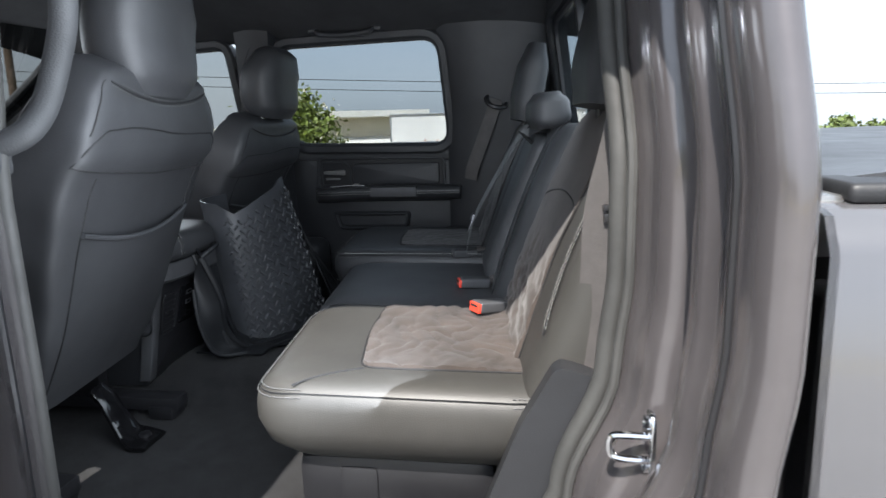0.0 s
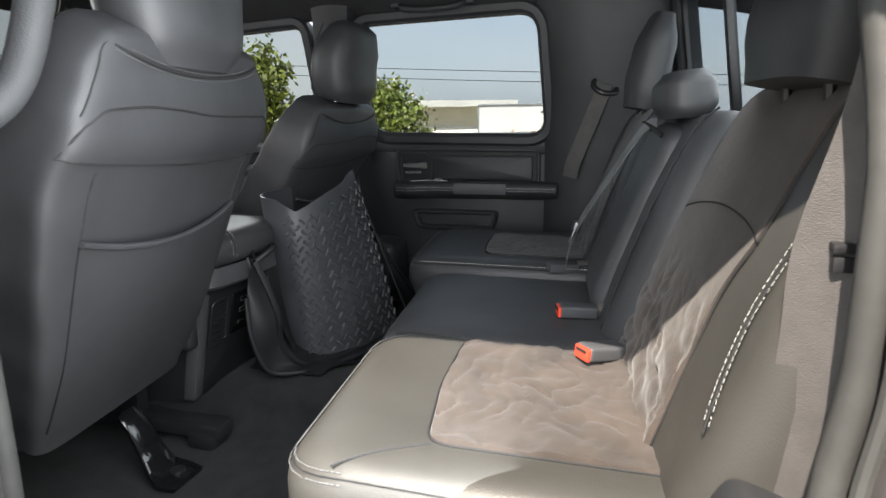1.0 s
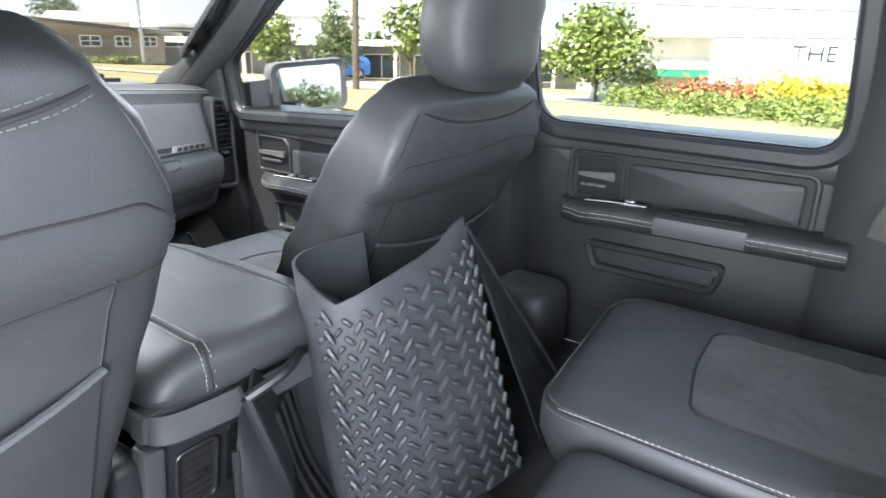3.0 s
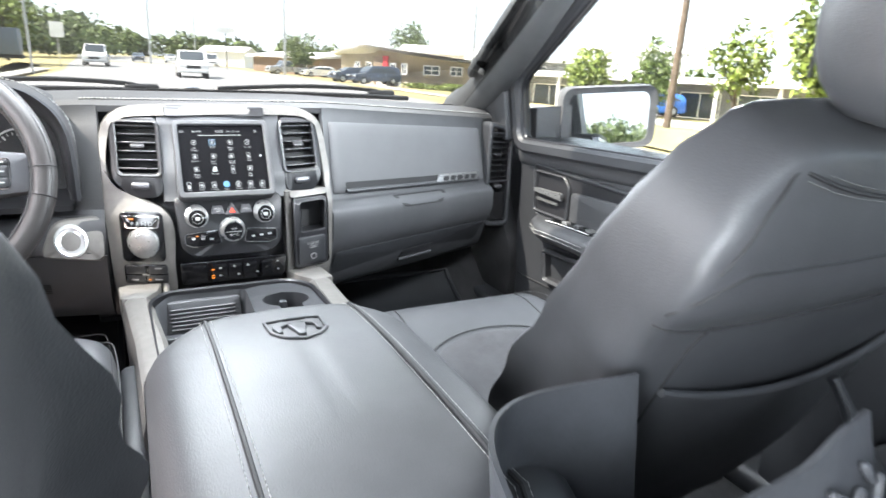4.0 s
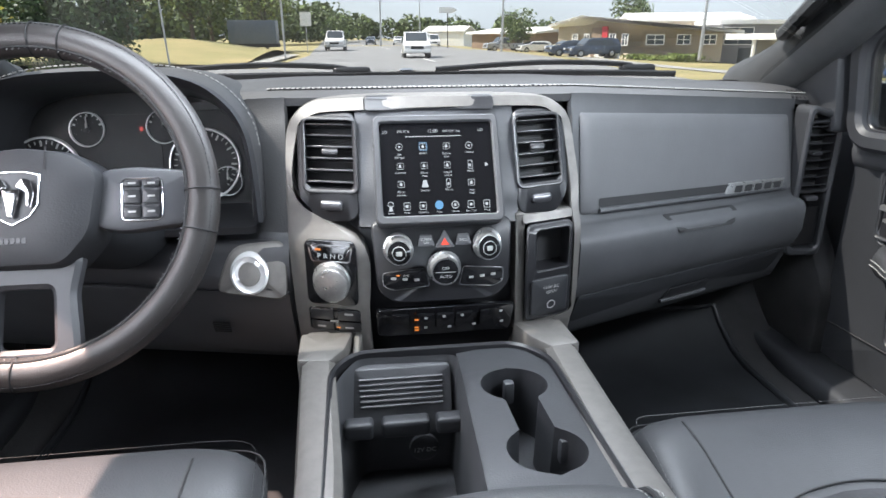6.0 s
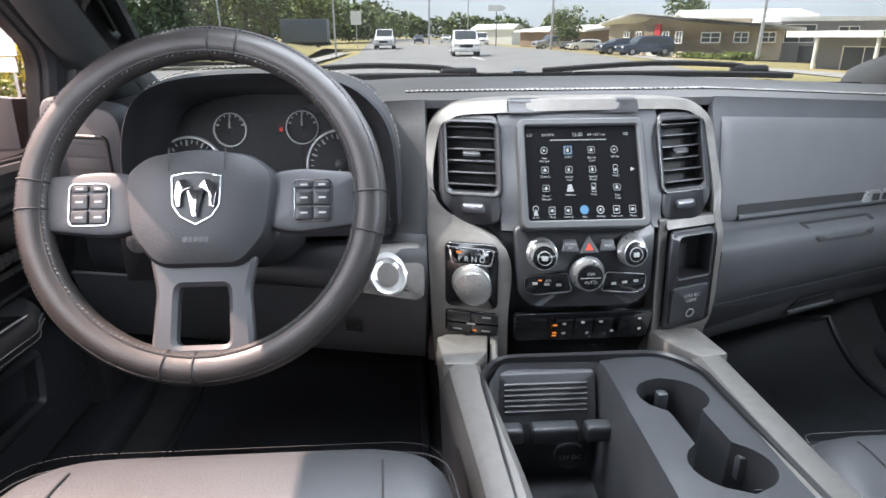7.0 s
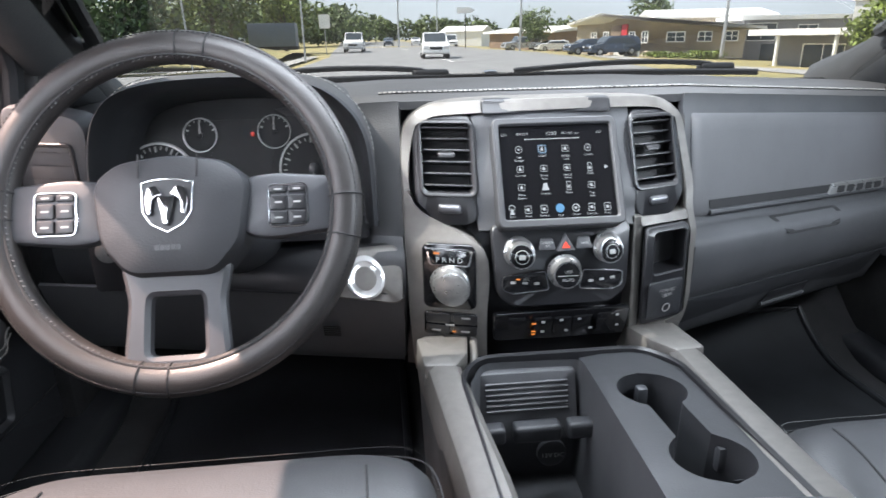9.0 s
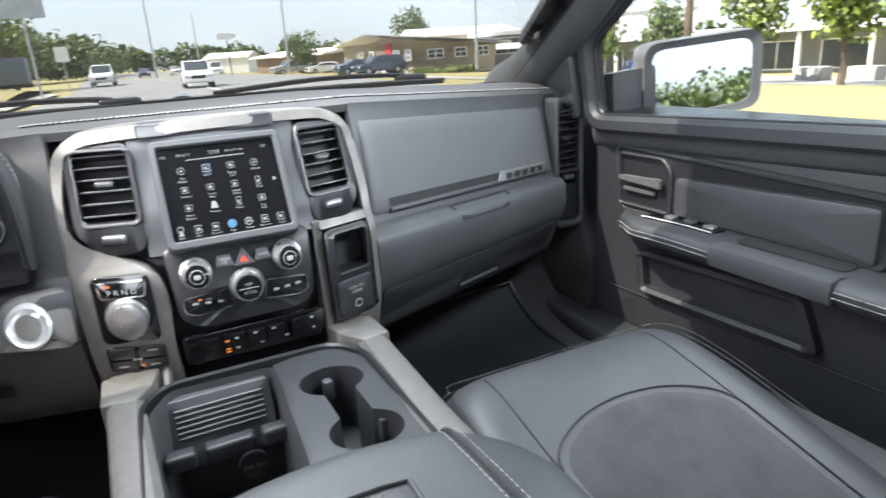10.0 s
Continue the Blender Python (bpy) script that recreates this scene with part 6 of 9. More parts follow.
struct("firewall", sheet(lambda x, z: Vector((x, 2.08, z)), span(-0.80, 0.80, 4), span(0.80, 1.38, 4), 0.02), CARPET, "dark carpeted wall behind the footwells", "wall")
for s in (-1, 1):
    struct("kick_panel", mprism(lambda u, v, d: Vector((s * (0.84 - d), u, v)), rounded([(1.76, 0.80), (2.08, 0.80), (2.08, 1.36), (1.90, 1.36), (1.86, 1.12), (1.76, 0.98)], 0.03), -0.02, 0.03, 0.01, True), CARPET, "black plastic footwell side panel", "trim")

    # added block that stops light leaking between kick panel and door
    struct("leak_block", rbox((s * 0.93, 1.95, 1.02), (0.10, 0.40, 0.54), 0.01), PLASTIC, "black block added behind the front door hinge against a light leak", "pillar")


# ---- centre console ----
con = thing("centre_console", "charcoal centre console with padded armrest lid and graphite rails", "console", (-0.01, 1.05, 0.85))
CX = -0.012


def top(u, v, d=0.0):
    """u across, v along the truck, d up from the console's top."""
    return Vector((CX + u, v, lin([(0.6, 1.105), (1.05, 1.100), (1.45, 1.072), (1.52, 1.062)], v) + d))


def width(y):
    return lin([(0.62, 0.150), (0.9, 0.158), (1.2, 0.168), (1.52, 0.190)], y)


rings = []
for z, k, yo in ((0.83, 0.92, 0.02), (0.90, 0.95, 0.012), (1.0, 0.975, 0.006), (1.06, 0.985, 0.0)):
    r = []
    for u, v in rounded([(-1, 0.66), (1, 0.66), (1, 1.525), (-1, 1.525)], 0.03, 4):
        r.append(Vector((CX + u * width(v) * k, v + yo * (1 if v < 1 else 0) + (1.06 - z) * 0.10 * (1 if v < 1 else 0), z - (0.0 if v < 1.3 else 0.02))))
    rings.append(r)
part("body", loft(rings, False, False), PLASTIC, con)
# rails along both sides, joined in front
for s in (-1, 1):
    rr = []
    for v in span(0.98, 1.535, 20):
        wd = width(v)
        z = top(0, v).z
        rr.append([Vector((CX + s * (wd - a), v, z + b)) for a, b in ((0.0, -0.06), (-0.003, -0.02), (0.002, 0.004), (0.010, 0.010), (0.036, 0.010), (0.0435, 0.003), (0.044, -0.02))])
    part("rail", loft(rr, True, True), GRAPHITE, con, "satin graphite rail")
    part("rail_foot", sheet(lambda i, v: Vector((CX + s * [width(v), width(v) * 0.97][int(i)], v, [top(0, v).z - 0.055, 0.84][int(i)])), range(2), span(1.0, 1.52, 6), 0.003), PLASTIC_MID, con)
part("front_bin", mframe(lambda u, v, d: Vector((CX + u, 1.500 + v, 1.040 + v * 0.35 + d)), rounded([(-0.125, -0.055), (0.150, -0.055), (0.140, 0.07), (-0.110, 0.07)], 0.008), rounded([(-0.113, -0.047), (0.138, -0.047), (0.130, 0.07), (-0.100, 0.07)], 0.006), -0.01, 0.024, 0.003, -0.02), GRAPHITE, con, "graphite-rimmed bin under the stack")
for s in (-1, 1):
    part("rail_shoulder", mprism(top, rounded([(s * 0.188, 1.43), (s * 0.192, 1.530), (s * 0.118, 1.530), (s * 0.128, 1.462), (s * 0.146, 1.425)], 0.006), -0.02, 0.0115, 0.004), GRAPHITE, con, "graphite rail shoulder")
part("bin_floor", rbox((0.005, 1.505, 1.012), (0.25, 0.11, 0.01), 0.002), PLASTIC_SMOOTH, con)
# inner tray: rim, bin, holder clip, cup wells
rim_o = rounded([(-0.140, 0.99), (0.130, 0.99), (0.140, 1.40), (0.105, 1.452), (-0.118, 1.452), (-0.148, 1.40)], 0.03, 6)
part("tray_rim", mframe(top, rim_o, inset(rim_o, 0.007), -0.03, 0.012, 0.003), PLASTIC_SMOOTH, con, "black tray rim")
binr = rounded([(-0.133, 0.99), (-0.004, 0.99), (0.020, 1.434), (-0.112, 1.440), (-0.137, 1.38)], 0.018, 5)
deck = inset(rim_o, 0.007)
# deck around the cup wells: strips so the wells stay open
def well_half(v):
    a = 0.0
    for c, r in ((1.342, 0.040), (1.205, 0.040)):
        a = max(a, math.sqrt(max(0, r * r - (v - c) ** 2)))
    if 1.20 < v < 1.345:
        a = max(a, 0.019)
    return a


WX = 0.075
rows_ = span(0.99, 1.444, 90)


def deck_left(v):
    return lin([(0.99, -0.004), (1.434, 0.020), (1.444, 0.020)], v)


def deck_right(v):
    return lin([(0.99, 0.123), (1.39, 0.132), (1.43, 0.112), (1.444, 0.098)], v)


part("cup_deck", joined(sheet(lambda i, v: top([deck_left(v), (deck_left(v) + WX - well_half(v)) / 2, WX - well_half(v)][int(i)], v, 0.004 - (0.004 if i == 0 else 0)), range(3), rows_, 0.003),
                        sheet(lambda i, v: top([WX + well_half(v), (deck_right(v) + WX + well_half(v)) / 2, deck_right(v)][int(i)], v, 0.004), range(3), rows_, 0.003)), PLASTIC, con, "black cup holder deck")
wall = [(WX + well_half(v), v) for v in rows_ if 1.166 <= v <= 1.382] + [(WX - well_half(v), v) for v in reversed(rows_) if 1.166 <= v <= 1.382]
part("cup_well", loft([[top(u, v, 0.004) for u, v in wall], [top(WX + (u - WX) * 0.97, v, -0.01) for u, v in wall], [top(WX + (u - WX) * 0.86, 1.274 + (v - 1.274) * 0.97, -0.085) for u, v in wall]], False, True), PLASTIC, con, "black twin cup wells")
for v, a in ((1.372, 90), (1.180, -60), (1.24, 10)):
    part("grip_tab", rbox(top(WX + 0.030 * math.cos(radians(a)), v - 0.004, -0.022), (0.014, 0.014, 0.030), 0.005), RUBBER, con, "rubber grip tab")
inner_bin = [[top(u, v, 0.004) for u, v in binr], [top(u * 0.985, v, -0.004) for u, v in binr], [top(-0.06 + (u + 0.06) * 0.95, 1.21 + (v - 1.21) * 0.96, -0.10) for u, v in binr], [top(-0.06 + (u + 0.06) * 0.90, 1.21 + (v - 1.21) * 0.94, -0.165) for u, v in binr]]
part("bin", loft(inner_bin, False, True), PLASTIC_MID, con, "deep charcoal storage bin")
tb = lambda u, v, d=0.0: Vector((CX - 0.058 + u, 1.428 - (0.05 - v) * 0.30 - d, 1.070 - 0.055 + v))
hp = part("holder_panel", mprism(tb, rrect(-0.062, -0.035, 0.068, 0.052, 0.005), -0.01, 0.002, 0.002), PLASTIC_MID, con, "ribbed device holder panel")
for i in range(6):
    part("rib", tube([tb(-0.052, 0.005 + 0.0068 * i, 0.003), tb(0.056, 0.005 + 0.0068 * i, 0.003)], 0.0022, 6), PLASTIC_MID, hp)
for u0, u1 in ((-0.072, -0.036), (-0.026, 0.034), (0.042, 0.076)):
    part("clip", rbox(Vector((CX - 0.058 + (u0 + u1) / 2, 1.372, 1.016)), (u1 - u0, 0.022, 0.022), 0.006, 3), PLASTIC, con, "black holder clip")
sk = part("power_socket", lathe(lambda u, v, d: Vector((CX - 0.030 + u, 1.388 - d, 0.972 + v)), 0, 0, [(0.019, 0), (0.019, 0.006), (0.016, 0.008), (0.004, 0.009)], 20), PLASTIC_SMOOTH, con, "black socket cap")
part("socket_text", lettering("12V DC", 0.009, lambda u, v, d=0: Vector((CX - 0.030 + u, 1.379 - d, 0.972 + v)), 0, 0, 0.0008), WHITE_MARK, sk)

# armrest lid
LZ = 1.203


def lid_top(u, v):
    e = abs(u) / 0.155
    return LZ - 0.022 * max(0, (e - 0.45) / 0.55) ** 2 - 0.014 * ((v - 0.84) / 0.215) ** 2 * (1 if v > 0.84 else 0.4)


lid = thing("console_lid", "padded grey-black leather armrest lid with embossed shield", "armrest", (CX, 0.84, 1.12))
lo_ = rounded([(-0.158, 0.612), (-0.06, 0.600), (0.06, 0.600), (0.158, 0.612), (0.158, 1.00), (0.09, 1.054), (0.0, 1.066), (-0.09, 1.054), (-0.158, 1.00)], 0.035, 5)
part("cushion", pad([(CX + u, v) for u, v in lo_], LZ - 0.072, LZ, lambda u, v: lid_top(u - CX, v) - LZ, 0.030, 10, 0.012), LEATHER, lid)
part("lid_shell", loft([[Vector((CX + u * k, 0.83 + (v - 0.83) * k, z)) for u, v in lo_] for k, z in ((0.955, 1.085), (0.985, 1.092), (0.99, 1.130))], True, False), PLASTIC_MID, lid, "plastic lid shell")
for s in (-1, 1):
    for du, m_, r in ((0.0, SEAM, 0.0022), (-0.006, THREAD, 0), (0.006, THREAD, 0)):
        u = s * 0.088 + du
        path = [Vector((CX + u, v, lid_top(u, v) + 0.0008 - (0.03 - math.sqrt(0.0009 - max(0, v - 1.018) ** 2)))) for v in span(0.640, 1.042, 40)]
        path = [Vector((CX + u, 0.6035, LZ - 0.060)), Vector((CX + u, 0.6030, LZ - 0.038)), Vector((CX + u, 0.6095, LZ - 0.016)), Vector((CX + u, 0.621, LZ - 0.0045))] + path
        if r:
            part("seam", tube(path, r, 6), m_, lid)
        else:
            part("stitching", stitches(path, 0.0065, 0.0042, 0.0004), m_, lid)
ef = lambda u, v, d=0.0: Vector((CX + 0.004 + u, 0.950 + v * 0.95, lid_top(u, 0.950 + v * 0.95) + d))
es = [(x * 1.28, y * 1.28) for x, y in sd][::-1]
part("embossed_shield", mframe(ef, es, inset(es, 0.0045), -0.002, 0.0028, 0.001), LEATHER, lid, "embossed shield outline")
for s in (-1, 1):
    part("embossed_shape", mprism(ef, rounded([(s * 0.004, 0.014), (s * 0.013, 0.026), (s * 0.024, 0.024), (s * 0.028, 0.006), (s * 0.024, -0.012), (s * 0.018, -0.010), (s * 0.020, 0.005), (s * 0.012, 0.012)], 0.004), -0.002, 0.0035, 0.0015), LEATHER, lid)
part("embossed_shape", mprism(ef, rounded([(-0.011, 0.012), (0.011, 0.012), (0.006, -0.010), (0.004, -0.024), (-0.004, -0.024), (-0.006, -0.010)], 0.004), -0.002, 0.004, 0.0015), LEATHER, lid)

# rear face of the console: vents and ports
rf = lambda u, v, d=0.0: Vector((CX + u, 0.648 + (1.12 - v) * 0.20 - d - 0.012, v))
rp = thing("rear_console_panel", "black rear console face with a vent and charging ports", "console panel", (CX, 0.66, 0.85))
part("panel", mprism(rf, rounded([(-0.150, 0.84), (0.150, 0.84), (0.158, 1.085), (-0.158, 1.085)], 0.012), -0.02, 0.0, 0.004), PLASTIC_SMOOTH, rp)
part("upper_band", mprism(rf, rrect(-0.160, 1.088, 0.160, 1.130, 0.008), -0.02, 0.004, 0.006), PLASTIC_MID, rp)
for s in (-1, 1):
    part("edge_trim", mprism(rf, rounded([(s * 0.158, 0.845), (s * 0.132, 0.845), (s * 0.134, 1.075), (s * 0.160, 1.080)], 0.006), -0.02, 0.008, 0.004), PLASTIC_MID, rp, "charcoal edge trim")
slat_vent(rp, lambda u, v, d: rf(u, v, d + 0.002), -0.115, 0.955, -0.065, 1.045, 7, 0.006, (-0.09, 1.0))
part("port_plate", mprism(rf, rrect(-0.045, 0.955, 0.03, 1.050, 0.006), 0, 0.003, 0.001), PIANO, rp, "gloss black port plate")
for v in (0.975, 1.005, 1.03):
    part("port", mframe(rf, rrect(-0.020, v - 0.006, 0.004, v + 0.006, 0.002), rrect(-0.017, v - 0.0035, 0.001, v + 0.0035, 0.0015), 0.002, 0.0045, 0.0005), CHROME if v < 0.99 else PLASTIC_MID, rp)


# ---- doors ----
def cab_door(name, label, s, y0, y1, belt, ins, arm, pocket, win, front, tintm, switches):
    """An inner door. s: side; y0..y1 its length; belt the sill height; ins the insert outline in (y, z); arm: armrest (front y, rear y, top z)."""
    d = thing(name, label, "vehicle door", (s * 0.85, (y0 + y1) / 2, 0.86))

    def f(u, v, k=0.0):
        return Vector((s * (0.832 - 0.018 * math.sin(max(0, min(1, (v - 0.9) / 0.45)) * math.pi) * 0 + 0.02 * max(0, 1.0 - v) - k), u, v))
    zb = lambda u: belt[0] + (belt[1] - belt[0]) * (u - y0) / (y1 - y0)
    part("panel", mprism(f, rounded([(y0, 0.84), (y1, 0.84), (y1, zb(y1) - 0.01), (y0, zb(y0) - 0.01)], 0.012), -0.10, 0.0, 0.006, True), PLASTIC, d)
    # padded sill along the window
    rr = []
    for u in span(y0 + 0.004, y1 - 0.004, 12):
        z = zb(u)
        rr.append([f(u, z + b, a) for a, b in ((-0.06, 0.0), (-0.02, 0.004), (0.004, 0.0), (0.012, -0.012), (0.014, -0.030), (0.008, -0.050), (0.0, -0.060), (-0.06, -0.060))])
    part("sill_pad", loft(rr), PLASTIC_MID, d, sharp=60)
    fr = rounded(ins, 0.014, 4)
    wide = inset(fr, -0.012)
    part("insert_frame", mframe(f, wide, fr, -0.002, 0.010, 0.004), PLASTIC, d, "black trim frame")
    part("insert_back", mprism(f, fr, -0.002, 0.004), DIAL if not front else PLASTIC_SMOOTH, d)
    a, b = min(p[0] for p in ins), max(p[0] for p in ins)
    c, e = min(p[1] for p in ins), max(p[1] for p in ins)
    hl = 0.165 if front else 0.13
    pad_o = rounded([(a + 0.012, c + 0.008), (b - hl, c + 0.008), (b - hl, e - (0.040 if front else 0.016)), (a + 0.012, e - (0.026 if front else 0.016))], 0.012, 4)
    part("padded_insert", mprism(f, pad_o, 0.002, 0.013, 0.006), LEATHER if front else PLASTIC, d, "soft black padded insert")
    # latch handle in its bezel
    hb = rounded([(b - hl + 0.008, c + 0.004), (b - 0.008, c + 0.004), (b - 0.006, e - 0.006), (b - hl + 0.03, e - 0.006), (b - hl + 0.008, e - 0.03)], 0.012, 4)
    part("latch_bezel", mframe(f, hb, inset(hb, 0.006), 0.003, 0.014, 0.004), PLASTIC, d, "charcoal latch bezel")
    part("latch_cup", mprism(f, inset(hb, 0.006), 0.0, 0.005), PLASTIC_SMOOTH, d)
    zc = (c + e) / 2
    lv = part("latch_handle", loft([[f(u, zc + 0.004 + z * k, 0.010 + h) for z, h in ((-0.009, 0.006), (-0.007, 0.012), (0.007, 0.012), (0.009, 0.006), (0.006, 0.002), (-0.006, 0.002))] for u, k in ((b - 0.02, 0.55), (b - 0.04, 0.8), (b - hl * 0.6, 1.0), (b - hl + 0.035, 1.25), (b - hl + 0.028, 1.1))]), ALU, d, "chrome latch handle")
    part("lock_tab", loft([[f(u, zc - 0.020 + z, 0.008 + h) for z, h in ((-0.004, 0.002), (-0.003, 0.007), (0.003, 0.007), (0.004, 0.002))] for u in (b - 0.025, b - hl + 0.05)]), ALU, d, "chrome lock tab")
    # armrest: padded ends and a pull bridge between
    af, ar, az = arm
    L = af - ar
    rr = []
    for k in span(0, 1, 28):
        u = af - L * k
        out = bent([(0, 0.018), (0.05, 0.060), (0.15, 0.088), (0.85, 0.094), (1, 0.094)], k)
        drop = bent([(0, 0.022), (0.3, 0.004), (1, 0.0)], k)
        z = az - drop * 0.4
        rr.append([f(u, z + q, p) for p, q in ((-0.01, 0.0), (out * 0.55, 0.002), (out * 0.90, 0.0), (out, -0.008), (out + 0.001, -0.020), (out * 0.95, -0.032), (out * 0.70, -0.046), (-0.01, -0.062))])
    part("armrest", loft(rr), LEATHER, d, "padded stitched armrest", 60)
    for q, o in ((-0.013, 0.0012), (-0.022, 0.0018)):
        part("stitching", stitches([f(af - L * k, az - bent([(0, 0.022), (0.3, 0.004), (1, 0)], k) * 0.4 + q, bent([(0, 0.018), (0.05, 0.060), (0.15, 0.088), (0.85, 0.094), (1, 0.094)], k) + o) for k in span(0.04, 0.99, 40) if not 0.42 < k < 0.72]), THREAD, d)
    u0, u1 = af - L * 0.72, af - L * 0.42
    part("pull_bridge", loft([[f(u, az + q, p) for p, q in ((0.060, 0.001), (0.080, 0.004), (0.098, 0.0), (0.102, -0.016), (0.098, -0.034), (0.075, -0.042), (0.055, -0.03))] for u in span(u0, u1, 6)]), PLASTIC_MID, d, "charcoal pull bridge")
    # flat near-black patch on the armrest paints the cup's shade
    part("pull_cup_shade", mprism(lambda u, v, k: f(u, az + 0.003 + k, v), rrect(u0 + 0.012, 0.012, u1 - 0.012, 0.052, 0.012), -0.002, 0.001), SEAM, d, "flat dark patch painted as the shade in the pull cup")
    sp = lambda u, v, k=0.0: f(u, az + k + 0.002 - bent([(0, 0.022), (0.3, 0.004), (1, 0)], (af - u) / L) * 0.4, v)
    n, w = switches
    if n:
        ua, ub = af - L * 0.10 - 0.012, af - L * (0.36 if n < 6 else 0.42)
        plate = rrect(ub, 0.006, ua, 0.066 if w else 0.044, 0.006)
        part("switch_plate", mprism(sp, plate, -0.004, 0.004, 0.002), PIANO, d, "gloss black switch plate")
        part("chrome_strip", tube([sp(u, 0.070 if w else 0.046, 0.004) for u in span(ub, ua, 6)], 0.0014, 6), BRIGHT, d)
        rows = 2 if w else 1
        cols = max(1, n // rows)
        for i in range(cols):
            for j in range(rows):
                uu = ub + (ua - ub) * (i + 0.5) / (cols + (1 if w else 0.6))
                vv = 0.020 + 0.026 * j
                part("switch", mprism(sp, rrect(uu - 0.011, vv - 0.009, uu + 0.011, vv + 0.009, 0.003), 0.003, 0.0085, 0.003), ALU if (i + j) % 2 == 0 and not w else PLASTIC_MID, d, "window switch")
        if w:
            part("mirror_dial", lathe(sp, ua - 0.018, 0.030, [(0.013, 0.003), (0.012, 0.008), (0.008, 0.009)], 20), PLASTIC_MID, d, "mirror dial")
    # map pocket
    pk = rounded(pocket, 0.02, 4)
    part("pocket_rim", mframe(f, pk, inset(pk, 0.014), -0.002, 0.026, 0.008, -0.03), PLASTIC, d, "moulded pocket rim")
    part("pocket_back", mprism(f, inset(pk, 0.010), -0.034, -0.03), PLASTIC_SMOOTH, d)
    pa, pb = min(p[0] for p in pocket), max(p[0] for p in pocket)
    pc, pe = min(p[1] for p in pocket), max(p[1] for p in pocket)
    part("pocket_ribs", joined(*[tube([f(pa + 0.03, pc + 0.016 + i * 0.005, -0.028), f(pb - 0.03, pc + 0.016 + i * 0.005, -0.028)], 0.0014, 5) for i in range(int((pe - pc - 0.03) / 0.005))]), PLASTIC_MID, d)
    part("panel_seam", tube([f(u, 0.945 + 0.03 * (u - y0) * (-1 if front else 0.0), 0.0015) for u in span(y0 + 0.01, y1 - 0.01, 8)], 0.0016, 5), SEAM, d)
    # window frame and pane
    def g(u, v, k=0.0):
        return Vector((s * (side_x(v) + 0.012 - k), u, v))
    wi = rounded(win, 0.06 if not front else 0.035, 6)
    wo = inset(wi, -0.035)
    part("window_frame", mframe(g, wo, wi, -0.03, 0.022, 0.008, -0.02), PLASTIC, d, "black window frame")
    part("run_seal", mframe(g, inset(wi, -0.004), inset(wi, 0.004), -0.012, 0.004, 0.002), PLASTIC_SMOOTH, d)
    p = part("pane", mprism(g, inset(wi, -0.006), -0.006, -0.002, back=True), tintm, d, "door window glass")
    p.visible_shadow = front
    part("outer_skin", mprism(lambda u, v, k: Vector((s * (0.97 + k + 0.03 * math.sin(max(0, min(1, (v - 0.55) / 0.8)) * math.pi)), u, v)), rrect(y0 - 0.01, 0.55, y1 + 0.01, (belt[0] + belt[1]) / 2 - 0.01, 0.02), -0.02, 0.01, 0.006, True), PAINT, d, "granite grey door skin")
    part("belt_strip", rbox((s * 0.90, (y0 + y1) / 2, (belt[0] + belt[1]) / 2 - 0.008), (0.16, y1 - y0, 0.02), 0.006), PLASTIC_SMOOTH, d)
    return d, f


INS_F = [(1.135, 1.130), (1.672, 1.118), (1.690, 1.242), (1.130, 1.222)]
WIN_F = [(0.86, 1.340), (1.742, 1.310), (1.738, 1.462), (1.36, 1.692), (0.88, 1.712)]
POCK_F = [(1.20, 0.955), (1.600, 0.940), (1.615, 1.035), (1.24, 1.050)]
cab_door("passenger_door", "black front passenger door with padded armrest and chrome latch", 1, 0.83, 1.775, (1.330, 1.298), INS_F, (1.655, 0.95, 1.122), POCK_F, WIN_F, True, GLASS, (3, False))
cab_door("driver_door", "black driver door with window switches on its armrest", -1, 0.70, 1.775, (1.335, 1.300), INS_F, (1.610, 0.90, 1.126), POCK_F, [(0.74, 1.345)] + WIN_F[1:4] + [(0.76, 1.712)], True, DRIVER_GLASS, (6, True))
INS_R = [(0.118, 1.205), (0.588, 1.207), (0.586, 1.308), (0.118, 1.304)]
WIN_R = [(0.088, 1.358), (0.668, 1.368), (0.690, 1.705), (0.112, 1.715)]
POCK_R = [(0.255, 1.045), (0.520, 1.045), (0.545, 1.112), (0.240, 1.112)]
cab_door("rear_door", "black rear passenger door with chrome latch and armrest", 1, 0.03, 0.700, (1.356, 1.366), INS_R, (0.605, 0.045, 1.210), POCK_R, WIN_R, False, TINT, (1, False))
for s in (1, -1):
    struct("sill_plate", rbox((s * 0.80, 0.85, 0.815), (0.10, 2.4, 0.05), 0.02, 3), PLASTIC, "black plastic door sill plate", "trim")
    struct("sail_panel", mprism(lambda u, v, d: Vector((s * (0.80 - max(0, v - 1.35) * 0.2 - d), u, v)), rounded([(1.780, 1.300), (1.99, 1.31), (1.86, 1.45), (1.782, 1.50)], 0.012), -0.02, 0.02, 0.006, True), PLASTIC, "black triangular panel behind the mirror", "trim")
struct("wheel_house", rbox((0.70, 0.62, 0.93), (0.16, 0.16, 0.20), 0.05, 4), PLASTIC, "black moulded trim at the pillar foot", "trim")


